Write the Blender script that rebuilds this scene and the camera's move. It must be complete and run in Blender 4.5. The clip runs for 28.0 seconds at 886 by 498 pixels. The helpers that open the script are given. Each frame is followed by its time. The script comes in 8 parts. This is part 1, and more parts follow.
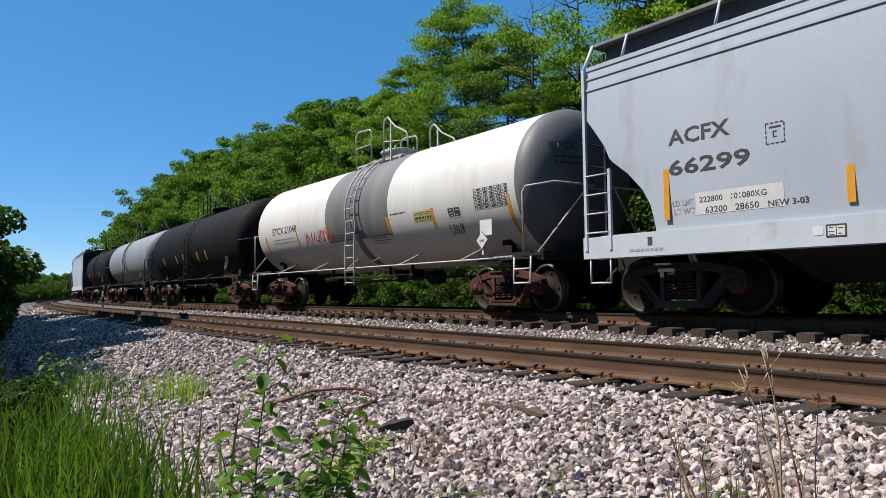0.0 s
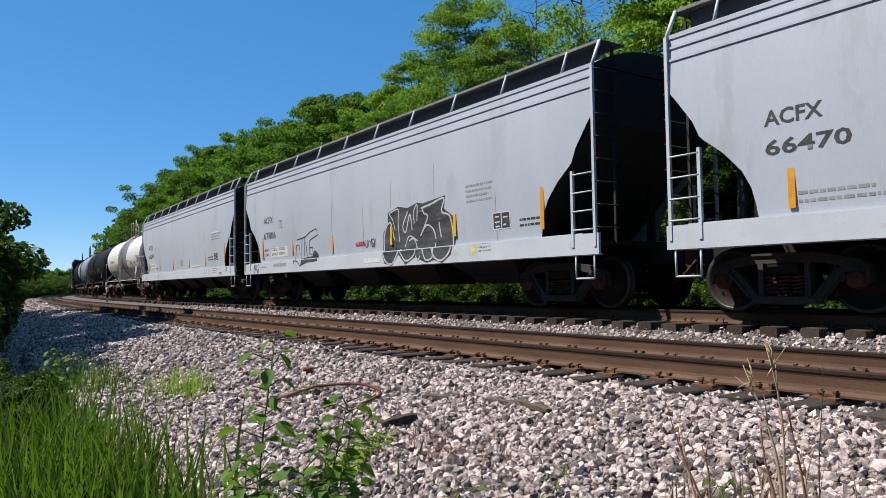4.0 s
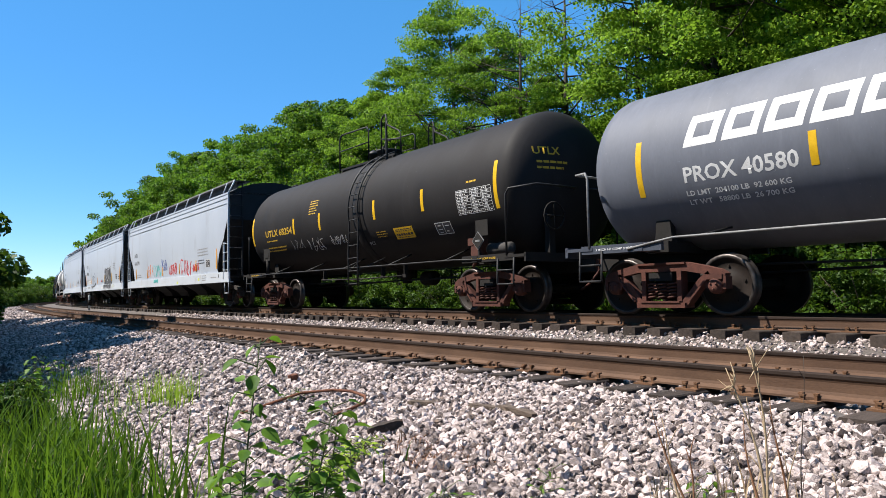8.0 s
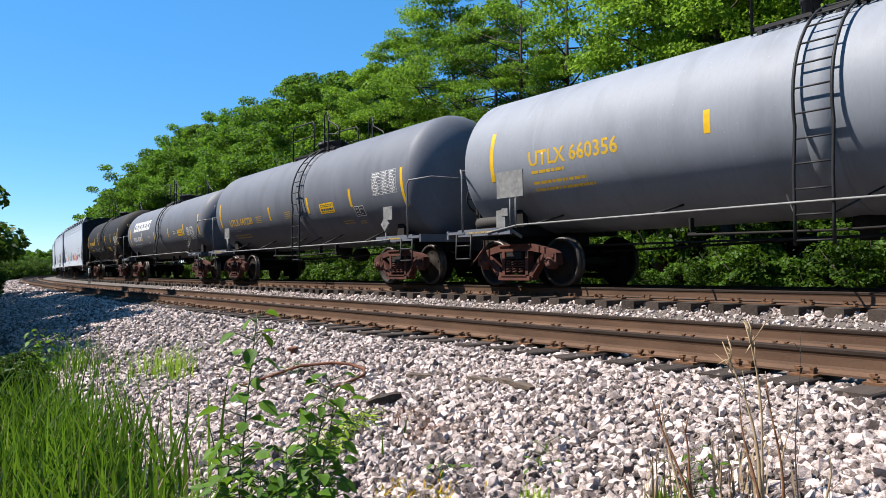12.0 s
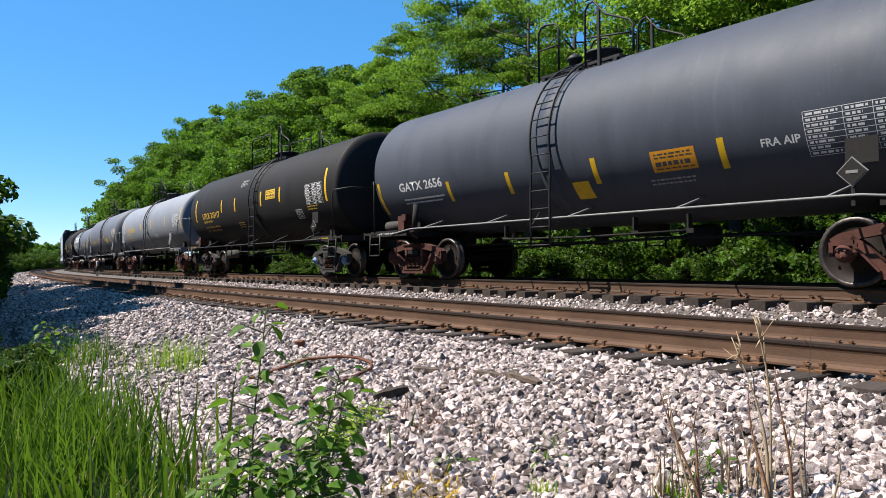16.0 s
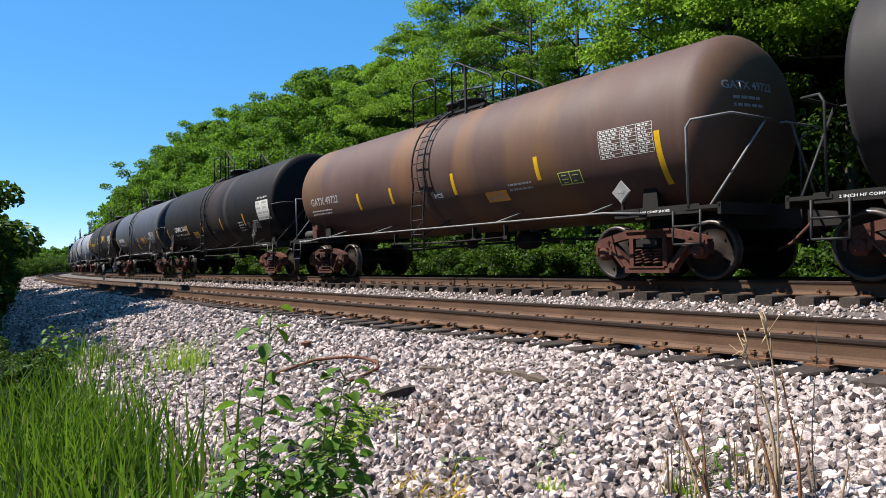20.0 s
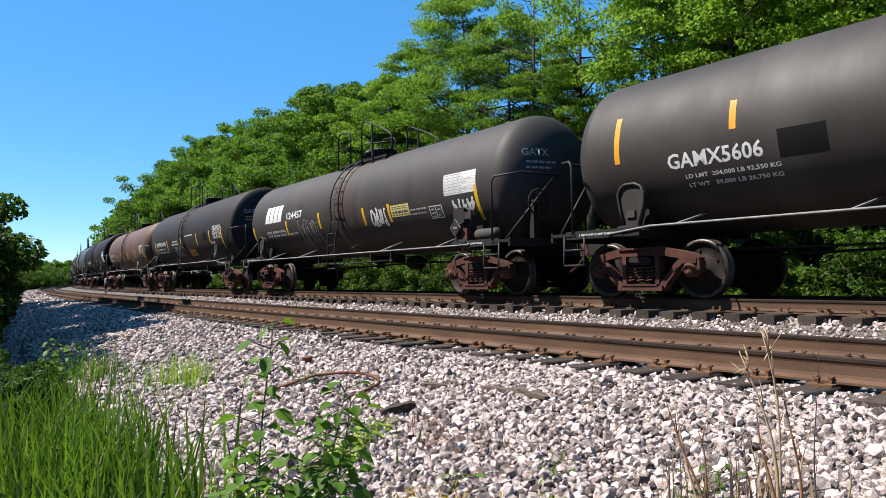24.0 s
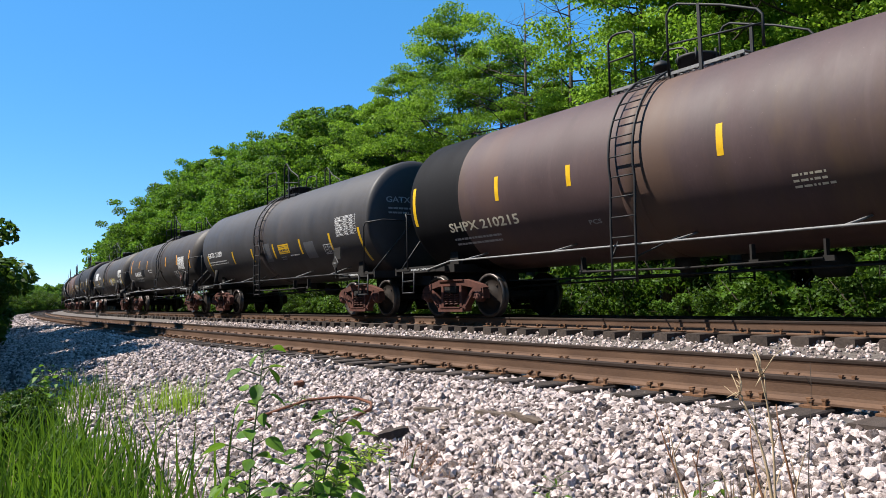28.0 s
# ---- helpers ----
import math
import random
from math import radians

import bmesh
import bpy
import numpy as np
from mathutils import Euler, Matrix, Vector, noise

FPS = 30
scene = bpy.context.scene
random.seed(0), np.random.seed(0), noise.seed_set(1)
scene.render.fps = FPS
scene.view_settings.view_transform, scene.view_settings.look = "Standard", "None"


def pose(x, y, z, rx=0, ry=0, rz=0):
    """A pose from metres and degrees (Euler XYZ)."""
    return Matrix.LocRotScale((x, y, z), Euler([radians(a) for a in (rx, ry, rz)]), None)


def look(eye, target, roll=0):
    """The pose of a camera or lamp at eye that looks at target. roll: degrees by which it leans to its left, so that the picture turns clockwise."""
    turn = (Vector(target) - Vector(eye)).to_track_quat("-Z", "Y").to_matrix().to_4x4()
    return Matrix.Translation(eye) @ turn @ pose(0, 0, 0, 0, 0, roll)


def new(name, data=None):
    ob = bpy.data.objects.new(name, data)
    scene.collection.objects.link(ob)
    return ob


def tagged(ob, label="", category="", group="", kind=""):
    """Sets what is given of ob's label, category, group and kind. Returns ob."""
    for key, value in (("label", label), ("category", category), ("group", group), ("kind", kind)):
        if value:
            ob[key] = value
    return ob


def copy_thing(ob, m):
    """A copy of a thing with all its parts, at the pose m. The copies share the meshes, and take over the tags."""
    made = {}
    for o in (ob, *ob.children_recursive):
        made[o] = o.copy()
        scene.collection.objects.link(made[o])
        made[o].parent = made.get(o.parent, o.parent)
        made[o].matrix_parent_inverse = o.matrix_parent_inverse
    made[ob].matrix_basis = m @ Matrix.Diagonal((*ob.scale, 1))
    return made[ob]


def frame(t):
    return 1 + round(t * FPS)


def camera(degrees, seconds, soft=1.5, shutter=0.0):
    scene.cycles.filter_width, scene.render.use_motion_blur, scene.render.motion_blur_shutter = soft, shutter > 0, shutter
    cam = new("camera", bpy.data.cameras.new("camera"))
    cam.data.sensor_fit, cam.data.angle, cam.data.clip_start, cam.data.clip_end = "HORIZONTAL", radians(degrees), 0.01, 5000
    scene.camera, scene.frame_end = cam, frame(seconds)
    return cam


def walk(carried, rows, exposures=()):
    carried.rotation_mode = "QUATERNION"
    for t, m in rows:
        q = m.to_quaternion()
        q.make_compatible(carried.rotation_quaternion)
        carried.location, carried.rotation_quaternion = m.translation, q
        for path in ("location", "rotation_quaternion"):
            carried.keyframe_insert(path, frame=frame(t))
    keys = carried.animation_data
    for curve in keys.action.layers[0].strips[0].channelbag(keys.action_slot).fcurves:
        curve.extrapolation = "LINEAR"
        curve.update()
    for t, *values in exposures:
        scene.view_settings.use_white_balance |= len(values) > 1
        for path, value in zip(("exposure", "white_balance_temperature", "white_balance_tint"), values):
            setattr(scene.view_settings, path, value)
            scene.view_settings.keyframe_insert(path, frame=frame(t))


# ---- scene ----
LENS = 63.36
CAM_X, CAM_Y, CAM_Z = 0.0, -5.367, 0.633
R = 702.75            # radius of the near rail's curve, centre on the far side
GAUGE = 1.505         # from rail centre to rail centre
OFF2 = 4.074          # near rail of the far track, seen from the near rail of the near track
DZ = 0.23             # the far track lies higher
MID2 = OFF2 + GAUGE / 2

cam = camera(LENS, 28.0, soft=0.45)
# seconds, pitch, roll, yaw, and the small sway of the camera
PATH = [
    (0, 3.34, -0.70, 53.43, -0.019, 0.017, 0.004),
    (0.5, 3.59, -0.69, 54.10, -0.009, 0.002, 0.008),
    (1, 3.85, -0.82, 54.61, 0.003, -0.005, 0.004),
    (1.5, 3.61, -0.62, 54.38, -0.018, 0.008, 0.007),
    (2, 3.32, -0.54, 54.22, -0.019, 0.005, -0.002),
    (2.5, 2.80, -0.90, 54.26, -0.027, 0.007, -0.003),
    (3, 2.31, -0.96, 54.13, -0.011, 0.013, 0.001),
    (3.5, 2.82, -0.86, 53.60, -0.021, 0.019, 0.006),
    (5.5, 3.03, -0.56, 54.14, -0.005, 0.001, 0.004),
    (6, 3.04, -0.65, 54.16, -0.025, 0.005, 0.001),
    (6.5, 3.07, -0.64, 54.06, -0.018, 0.018, 0.002),
    (7, 3.28, -0.53, 53.53, 0.000, -0.000, -0.000),
    (7.5, 3.76, -0.70, 52.66, -0.011, 0.009, 0.004),
    (8, 3.45, -0.99, 52.52, -0.012, 0.011, -0.000),
    (8.5, 3.18, -0.82, 52.05, -0.007, 0.010, 0.005),
    (9, 2.43, -0.81, 52.26, -0.006, 0.008, -0.003),
    (9.5, 1.94, -0.73, 52.21, -0.019, 0.012, -0.007),
    (10, 1.57, -0.85, 52.75, -0.021, 0.017, -0.002),
    (10.5, 1.50, -0.90, 52.57, -0.020, 0.019, -0.001),
    (11, 1.19, -0.97, 52.29, -0.019, 0.019, -0.001),
    (11.5, 1.19, -0.96, 52.35, -0.017, 0.029, 0.000),
    (13.5, 2.02, -0.73, 53.17, -0.007, 0.011, 0.002),
    (14, 1.79, -0.68, 53.00, -0.014, 0.010, -0.002),
    (14.5, 1.78, -0.78, 52.62, -0.006, 0.006, 0.005),
    (15, 1.59, -1.00, 52.37, -0.008, 0.013, 0.000),
    (15.5, 1.19, -1.10, 52.86, -0.006, 0.013, 0.002),
    (16, 0.90, -0.69, 53.05, -0.021, 0.017, -0.001),
    (16.5, 0.56, -0.26, 53.24, -0.007, 0.005, -0.003),
    (17, 0.39, -0.51, 53.13, -0.006, 0.011, -0.003),
    (17.5, 0.06, -0.58, 53.08, -0.010, 0.016, -0.006),
    (18, 0.19, -0.54, 52.78, -0.006, 0.011, -0.003),
    (18.5, 0.68, -0.83, 52.83, -0.003, 0.017, 0.002),
    (19, 1.11, -0.96, 52.68, 0.002, 0.004, 0.001),
    (19.5, 1.21, -1.15, 53.14, -0.003, 0.013, -0.004),
    (20, 0.82, -1.47, 53.47, -0.016, 0.020, 0.003),
    (20.5, 0.63, -0.82, 53.98, -0.020, 0.023, -0.008),
    (22.5, 0.49, -1.13, 54.52, -0.014, 0.022, 0.002),
    (23, 0.97, -0.96, 54.00, -0.012, 0.015, 0.002),
    (23.5, 1.91, -0.85, 53.30, -0.013, 0.017, 0.005),
    (24, 2.14, -1.00, 53.59, -0.010, 0.015, -0.003),
    (24.5, 2.01, -0.98, 53.65, -0.019, 0.020, -0.001),
    (25, 1.90, -0.94, 54.08, -0.024, 0.018, -0.000),
    (25.5, 2.42, -1.05, 54.15, -0.008, 0.013, 0.002),
    (26, 2.79, -0.72, 54.18, 0.003, 0.004, 0.002),
    (26.5, 2.73, -0.65, 53.91, -0.013, 0.012, 0.003),
    (27, 2.80, -0.93, 53.75, -0.018, 0.021, 0.006),
    (27.5, 2.69, -1.17, 53.76, -0.016, 0.027, 0.011),
    (28, 3.87, -1.30, 53.04, -0.006, 0.023, 0.011),
]
walk(cam, [(t, pose(CAM_X + dx, CAM_Y + dy, CAM_Z + dz, 90 + pitch, 0, yaw) @ pose(0, 0, 0, 0, 0, roll))
           for t, pitch, roll, yaw, dx, dy, dz in PATH],
     exposures=[(0, 0.83), (3, 0.85), (6, 0.85), (7, 1.10), (8, 1.29), (10, 1.36), (14, 1.30), (20, 1.29), (24, 1.35), (28, 1.36)])

# ---- light ----
SUN_DIR = Vector((-0.36, -0.46, 0.81)).normalized()
world = bpy.data.worlds.new("sky")
scene.world = world
world.use_nodes = True
sky = world.node_tree.nodes.new("ShaderNodeTexSky")
sky.sky_type = "NISHITA"
sky.sun_disc = False
sky.sun_elevation = math.asin(SUN_DIR.z)
sky.sun_rotation = math.atan2(SUN_DIR.x, SUN_DIR.y)
sky.air_density, sky.dust_density, sky.ozone_density = 0.85, 0.05, 3.0
sky.altitude = 1200
world.node_tree.nodes["Background"].inputs["Strength"].default_value = 0.100
tint = world.node_tree.nodes.new("ShaderNodeHueSaturation")
tint.inputs["Saturation"].default_value = 1.25
blue = world.node_tree.nodes.new("ShaderNodeMix")
blue.data_type = "RGBA"
blue.inputs[0].default_value = 0.55
blue.inputs[7].default_value = (0.35, 1.62, 3.5, 1)
world.node_tree.links.new(sky.outputs[0], tint.inputs["Color"])
world.node_tree.links.new(tint.outputs[0], blue.inputs[6])
world.node_tree.links.new(blue.outputs[2], world.node_tree.nodes["Background"].inputs["Color"])
sun = new("sun", bpy.data.lights.new("sun", "SUN"))
sun.data.energy, sun.data.angle, sun.data.color = 5.0, radians(0.5), (1.0, 0.935, 0.85)
sun.matrix_world = look(SUN_DIR * 60, (0, 0, 0))


# ---- materials ----
def nodes_of(name):
    m = bpy.data.materials.new(name)
    m.use_nodes = True
    return m, m.node_tree.nodes, m.node_tree.links, m.node_tree.nodes["Principled BSDF"]


def surface(name, low, high, scale=4.0, fine=60.0, rough=0.7, metal=0.0, bump=0.2, stretch=(1, 1, 1),
            stain=None, stain_at=0.62, stain_scale=1.5, per_object=0.0, per_island=0.0, gloss_vary=0.15, bump_scale=None, spec=0.25):
    """Two scales of noise between two colours, a stain colour with its own patches, relief and uneven gloss."""
    m, n, l, p = nodes_of(name)
    tc = n.new("ShaderNodeTexCoord")
    mp = n.new("ShaderNodeMapping")
    mp.inputs["Scale"].default_value = stretch
    l.new(tc.outputs["Object"], mp.inputs["Vector"])

    def grain(s, detail, rgh=0.6):
        t = n.new("ShaderNodeTexNoise")
        t.inputs["Scale"].default_value, t.inputs["Detail"].default_value, t.inputs["Roughness"].default_value = s, detail, rgh
        l.new(mp.outputs[0], t.inputs["Vector"])
        return t
    a, b = grain(scale, 5), grain(fine, 3)
    add = n.new("ShaderNodeMath")
    add.operation = "MULTIPLY_ADD"
    l.new(b.outputs[0], add.inputs[0])
    add.inputs[1].default_value = 0.45
    l.new(a.outputs[0], add.inputs[2])
    ramp = n.new("ShaderNodeMapRange")
    ramp.inputs[1].default_value, ramp.inputs[2].default_value = 0.45, 1.0
    l.new(add.outputs[0], ramp.inputs[0])
    fac = ramp.outputs[0]
    if per_object or per_island:
        src = n.new("ShaderNodeObjectInfo").outputs["Random"] if per_object else n.new("ShaderNodeNewGeometry").outputs["Random Per Island"]
        off = n.new("ShaderNodeMath")
        off.operation = "MULTIPLY_ADD"
        l.new(src, off.inputs[0])
        off.inputs[1].default_value = per_object or per_island
        sub = n.new("ShaderNodeMath")
        sub.inputs[1].default_value = -0.5 * (per_object or per_island)
        l.new(fac, sub.inputs[0])
        l.new(sub.outputs[0], off.inputs[2])
        off.use_clamp = True
        fac = off.outputs[0]
    mix = n.new("ShaderNodeMix")
    mix.data_type = "RGBA"
    mix.inputs[6].default_value, mix.inputs[7].default_value = (*low, 1), (*high, 1)
    l.new(fac, mix.inputs[0])
    col = mix.outputs[2]
    if stain:
        c = grain(stain_scale, 6, 0.65)
        r = n.new("ShaderNodeMapRange")
        r.inputs[1].default_value, r.inputs[2].default_value = stain_at, stain_at + 0.14
        l.new(c.outputs[0], r.inputs[0])
        mx = n.new("ShaderNodeMix")
        mx.data_type = "RGBA"
        mx.inputs[7].default_value = (*stain, 1)
        l.new(r.outputs[0], mx.inputs[0])
        l.new(col, mx.inputs[6])
        col = mx.outputs[2]
    l.new(col, p.inputs["Base Color"])
    gl = n.new("ShaderNodeMapRange")
    gl.inputs[3].default_value, gl.inputs[4].default_value = max(rough - gloss_vary, 0.05), min(rough + gloss_vary, 1)
    l.new(a.outputs[0], gl.inputs[0])
    l.new(gl.outputs[0], p.inputs["Roughness"])
    p.inputs["Metallic"].default_value = metal
    p.inputs["Specular IOR Level"].default_value = spec
    if bump:
        bp = n.new("ShaderNodeBump")
        bp.inputs["Strength"].default_value, bp.inputs["Distance"].default_value = bump, 0.01
        l.new((grain(bump_scale, 4) if bump_scale else b).outputs[0], bp.inputs["Height"])
        l.new(bp.outputs[0], p.inputs["Normal"])
    return m


def leaf_material(name, low, high, glow=0.45):
    """Leaves: colour varied leaf by leaf, part of the light goes through."""
    m, n, l, p = nodes_of(name)
    geo = n.new("ShaderNodeNewGeometry")
    info = n.new("ShaderNodeObjectInfo")
    add = n.new("ShaderNodeMath")
    add.operation = "MULTIPLY_ADD"
    add.inputs[1].default_value = 0.45
    l.new(info.outputs["Random"], add.inputs[0])
    sc = n.new("ShaderNodeMath")
    sc.operation = "MULTIPLY"
    sc.inputs[1].default_value = 0.55
    l.new(geo.outputs["Random Per Island"], sc.inputs[0])
    l.new(sc.outputs[0], add.inputs[2])
    mix = n.new("ShaderNodeMix")
    mix.data_type = "RGBA"
    mix.inputs[6].default_value, mix.inputs[7].default_value = (*low, 1), (*high, 1)
    tc = n.new("ShaderNodeTexCoord")
    patch = n.new("ShaderNodeTexNoise")
    patch.inputs["Scale"].default_value, patch.inputs["Detail"].default_value = 0.9, 3
    l.new(tc.outputs["Object"], patch.inputs["Vector"])
    shift = n.new("ShaderNodeMapRange")
    shift.inputs[1].default_value, shift.inputs[2].default_value, shift.inputs[3].default_value, shift.inputs[4].default_value = 0.35, 0.65, -0.35, 0.30
    l.new(patch.outputs[0], shift.inputs[0])
    both = n.new("ShaderNodeMath")
    both.use_clamp = True
    l.new(add.outputs[0], both.inputs[0])
    l.new(shift.outputs[0], both.inputs[1])
    l.new(both.outputs[0], mix.inputs[0])
    l.new(mix.outputs[2], p.inputs["Base Color"])
    p.inputs["Roughness"].default_value = 0.55
    p.inputs["Specular IOR Level"].default_value = 0.12
    tr = n.new("ShaderNodeBsdfTranslucent")
    br = n.new("ShaderNodeMix")
    br.data_type = "RGBA"
    br.inputs[0].default_value = 0.5
    br.inputs[7].default_value = (0.20, 0.36, 0.025, 1)
    l.new(mix.outputs[2], br.inputs[6])
    l.new(br.outputs[2], tr.inputs["Color"])
    ms = n.new("ShaderNodeMixShader")
    ms.inputs[0].default_value = glow
    l.new(p.outputs[0], ms.inputs[1])
    l.new(tr.outputs[0], ms.inputs[2])
    l.new(ms.outputs[0], n["Material Output"].inputs["Surface"])
    return m


def paint(name, rgb, rough=0.5, vary=0.25, rust=None, rust_at=0.66, streak=True, stain_scale=0.8, grime=None, grime_at=0.50, spec=0.3, spills=()):
    """Weathered car paint: blotches, stains, thin streaks running down the sides, pale chips."""
    m = surface(name, tuple(c * (1 - vary) for c in rgb), tuple(min(c * (1 + vary), 0.9) for c in rgb), 1.6, 30, rough, 0, 0.06,
                (1.0, 0.35, 0.35) if streak else (1, 1, 1), rust, rust_at, stain_scale, spec=spec)
    n, l = m.node_tree.nodes, m.node_tree.links
    p = n["Principled BSDF"]
    col = p.inputs["Base Color"].links[0].from_socket
    tc = n.new("ShaderNodeTexCoord")
    for stretch, scale, at, soft, rgb2, most in (((1.0, 0.5, 0.35), 2.2, grime_at, 0.22, grime or tuple(c * 0.6 + 0.003 for c in rgb), 0.5), ((1.0, 0.1, 0.05), 9.0, 0.60, 0.10, tuple(min(c * 1.4 + 0.008, 0.8) for c in rgb), 0.2),
                                                 ((1, 1, 1), 26.0, 0.70, 0.04, tuple(min(c * 1.9 + 0.03, 0.8) for c in rgb), 0.5)):
        mp = n.new("ShaderNodeMapping")
        mp.inputs["Scale"].default_value = stretch
        l.new(tc.outputs["Object"], mp.inputs["Vector"])
        t = n.new("ShaderNodeTexNoise")
        t.inputs["Scale"].default_value, t.inputs["Detail"].default_value = scale, 6
        l.new(mp.outputs[0], t.inputs["Vector"])
        r = n.new("ShaderNodeMapRange")
        r.inputs[1].default_value, r.inputs[2].default_value, r.inputs[4].default_value = at, at + soft, most
        l.new(t.outputs[0], r.inputs[0])
        mx = n.new("ShaderNodeMix")
        mx.data_type = "RGBA"
        mx.inputs[7].default_value = (*rgb2, 1)
        l.new(r.outputs[0], mx.inputs[0])
        l.new(col, mx.inputs[6])
        col = mx.outputs[2]
    for x0, wide, most, rgb2 in spills:
        # product and rust run down the sides from the hatch, ragged at the edges
        sep = n.new("ShaderNodeSeparateXYZ")
        l.new(tc.outputs["Object"], sep.inputs[0])
        off = n.new("ShaderNodeMath")
        off.operation = "SUBTRACT"
        off.inputs[1].default_value = x0
        l.new(sep.outputs["X"], off.inputs[0])
        far = n.new("ShaderNodeMath")
        far.operation = "ABSOLUTE"
        l.new(off.outputs[0], far.inputs[0])
        near = n.new("ShaderNodeMapRange")
        near.inputs[1].default_value, near.inputs[2].default_value, near.inputs[3].default_value, near.inputs[4].default_value = 0.0, wide, 0.75, 0.0
        l.new(far.outputs[0], near.inputs[0])
        mp = n.new("ShaderNodeMapping")
        mp.inputs["Scale"].default_value = (1.0, 0.25, 0.25)
        l.new(tc.outputs["Object"], mp.inputs["Vector"])
        t = n.new("ShaderNodeTexNoise")
        t.inputs["Scale"].default_value, t.inputs["Detail"].default_value = 3.0, 6
        l.new(mp.outputs[0], t.inputs["Vector"])
        add = n.new("ShaderNodeMath")
        l.new(near.outputs[0], add.inputs[0])
        l.new(t.outputs[0], add.inputs[1])
        r = n.new("ShaderNodeMapRange")
        r.inputs[1].default_value, r.inputs[2].default_value, r.inputs[4].default_value = 0.62, 1.05, most
        l.new(add.outputs[0], r.inputs[0])
        mx = n.new("ShaderNodeMix")
        mx.data_type = "RGBA"
        mx.inputs[7].default_value = (*rgb2, 1)
        l.new(r.outputs[0], mx.inputs[0])
        l.new(col, mx.inputs[6])
        col = mx.outputs[2]
    l.new(col, p.inputs["Base Color"])
    return m


M_STONE = surface("ballast_stone", (0.080, 0.061, 0.055), (0.540, 0.448, 0.418), 26, 150, 0.9, 0, 0.9, per_island=1.25, stain=(0.215, 0.150, 0.098), stain_at=0.61, stain_scale=7)
# bed kept dark so the gaps between loose stones read as shade
M_BALLAST = surface("shade_dark_ballast_bed", (0.030, 0.025, 0.022), (0.13, 0.112, 0.102), 22, 55, 0.95, 0, 1.0, stain=(0.1214, 0.09676, 0.07282), stain_at=0.66, stain_scale=0.6, bump_scale=24)
M_SOIL = surface("weedy_soil", (0.02275, 0.02503, 0.009102), (0.07257, 0.06396, 0.03186), 0.8, 25, 0.95, 0, 0.6, stain=(0.02275, 0.04096, 0.009102), stain_at=0.5, stain_scale=0.5)
M_RAIL = surface("rusty_rail_steel", (0.046, 0.024, 0.014), (0.102, 0.057, 0.034), 3, 90, 0.75, 0.0, 0.15, (0.4, 1, 1), stain=(0.1456, 0.08266, 0.02913), stain_at=0.68, stain_scale=1.2)
M_RAILTOP = surface("worn_rail_head", (0.015, 0.010, 0.008), (0.036, 0.025, 0.020), 5, 80, 0.8, 0.0, 0.05, (0.3, 1, 1), spec=0.1)
M_TIE = surface("weathered_tie_wood", (0.016, 0.0115, 0.009), (0.060, 0.045, 0.037), 6, 70, 0.9, 0, 0.5, (4, 0.6, 4), per_object=0.5, stain=(0.05, 0.028, 0.016), stain_at=0.60, stain_scale=3)
M_PLATE = surface("rusty_tie_plate", (0.06068, 0.03034, 0.01517), (0.146, 0.07282, 0.03641), 20, 120, 0.85, 0.0, 0.3)
M_TRUCK = surface("rusty_bogie_steel", (0.022, 0.0080, 0.006), (0.090, 0.032, 0.022), 5, 60, 0.85, 0.0, 0.3, stain=(0.020, 0.0146, 0.0135), stain_at=0.60, stain_scale=2.5, per_object=0.3)
M_TRUCK_DARK = surface("dusty_black_bogie_steel", (0.01669, 0.01533, 0.01434), (0.0469, 0.04271, 0.04005), 5, 60, 0.8, 0.0, 0.3, stain=(0.02002, 0.01335, 0.01001), stain_at=0.6, stain_scale=2.5)
M_WHEEL = surface("dark_wheel_steel", (0.006675, 0.00467, 0.003675), (0.01835, 0.01168, 0.008345), 8, 70, 0.7, 0.2, 0.2)
M_RIM = surface("worn_wheel_rim", (0.03337, 0.02837, 0.0267), (0.07351, 0.06494, 0.05998), 8, 60, 0.42, 0.6, 0.1)
M_UNDER = surface("grimy_underframe", (0.005097, 0.004581, 0.004064), (0.01529, 0.01326, 0.01171), 5, 50, 0.85, 0, 0.2)
M_BLACKPIPE = surface("black_pipe_paint", (0.007282, 0.007282, 0.00802), (0.0182, 0.0182, 0.01894), 9, 50, 0.6, 0, 0.1)
M_GREYPIPE = surface("dusty_grey_pipe", (0.09102, 0.09102, 0.09102), (0.1943, 0.1943, 0.1943), 9, 50, 0.65, 0, 0.1)
M_WHITEPIPE = surface("white_pipe_paint", (0.2731, 0.2608, 0.2427), (0.4551, 0.4428, 0.4248), 9, 50, 0.6, 0, 0.1, stain=(0.1337, 0.07888, 0.04854), stain_at=0.66, stain_scale=3)
M_YELLOW = surface("yellow_reflector", (0.4321, 0.2509, 0.00697), (0.592, 0.3624, 0.01394), 8, 60, 0.45, 0, 0.05)
M_ORANGE = surface("orange_reflector", (0.4182, 0.1738, 0.01041), (0.5437, 0.2509, 0.02091), 8, 60, 0.5, 0, 0.05)
M_GOLDINK = surface("yellow_stencil_ink", (0.3485, 0.2091, 0.01394), (0.4879, 0.3067, 0.02788), 10, 80, 0.6, 0, 0.0)
M_WHITEINK = surface("white_stencil_ink", (0.3838, 0.3838, 0.3838), (0.5715, 0.5715, 0.5715), 10, 80, 0.6, 0, 0.0)
M_GREYINK = surface("faded_grey_ink", (0.1673, 0.1673, 0.1706), (0.2788, 0.2788, 0.2854), 10, 80, 0.7, 0, 0.0)
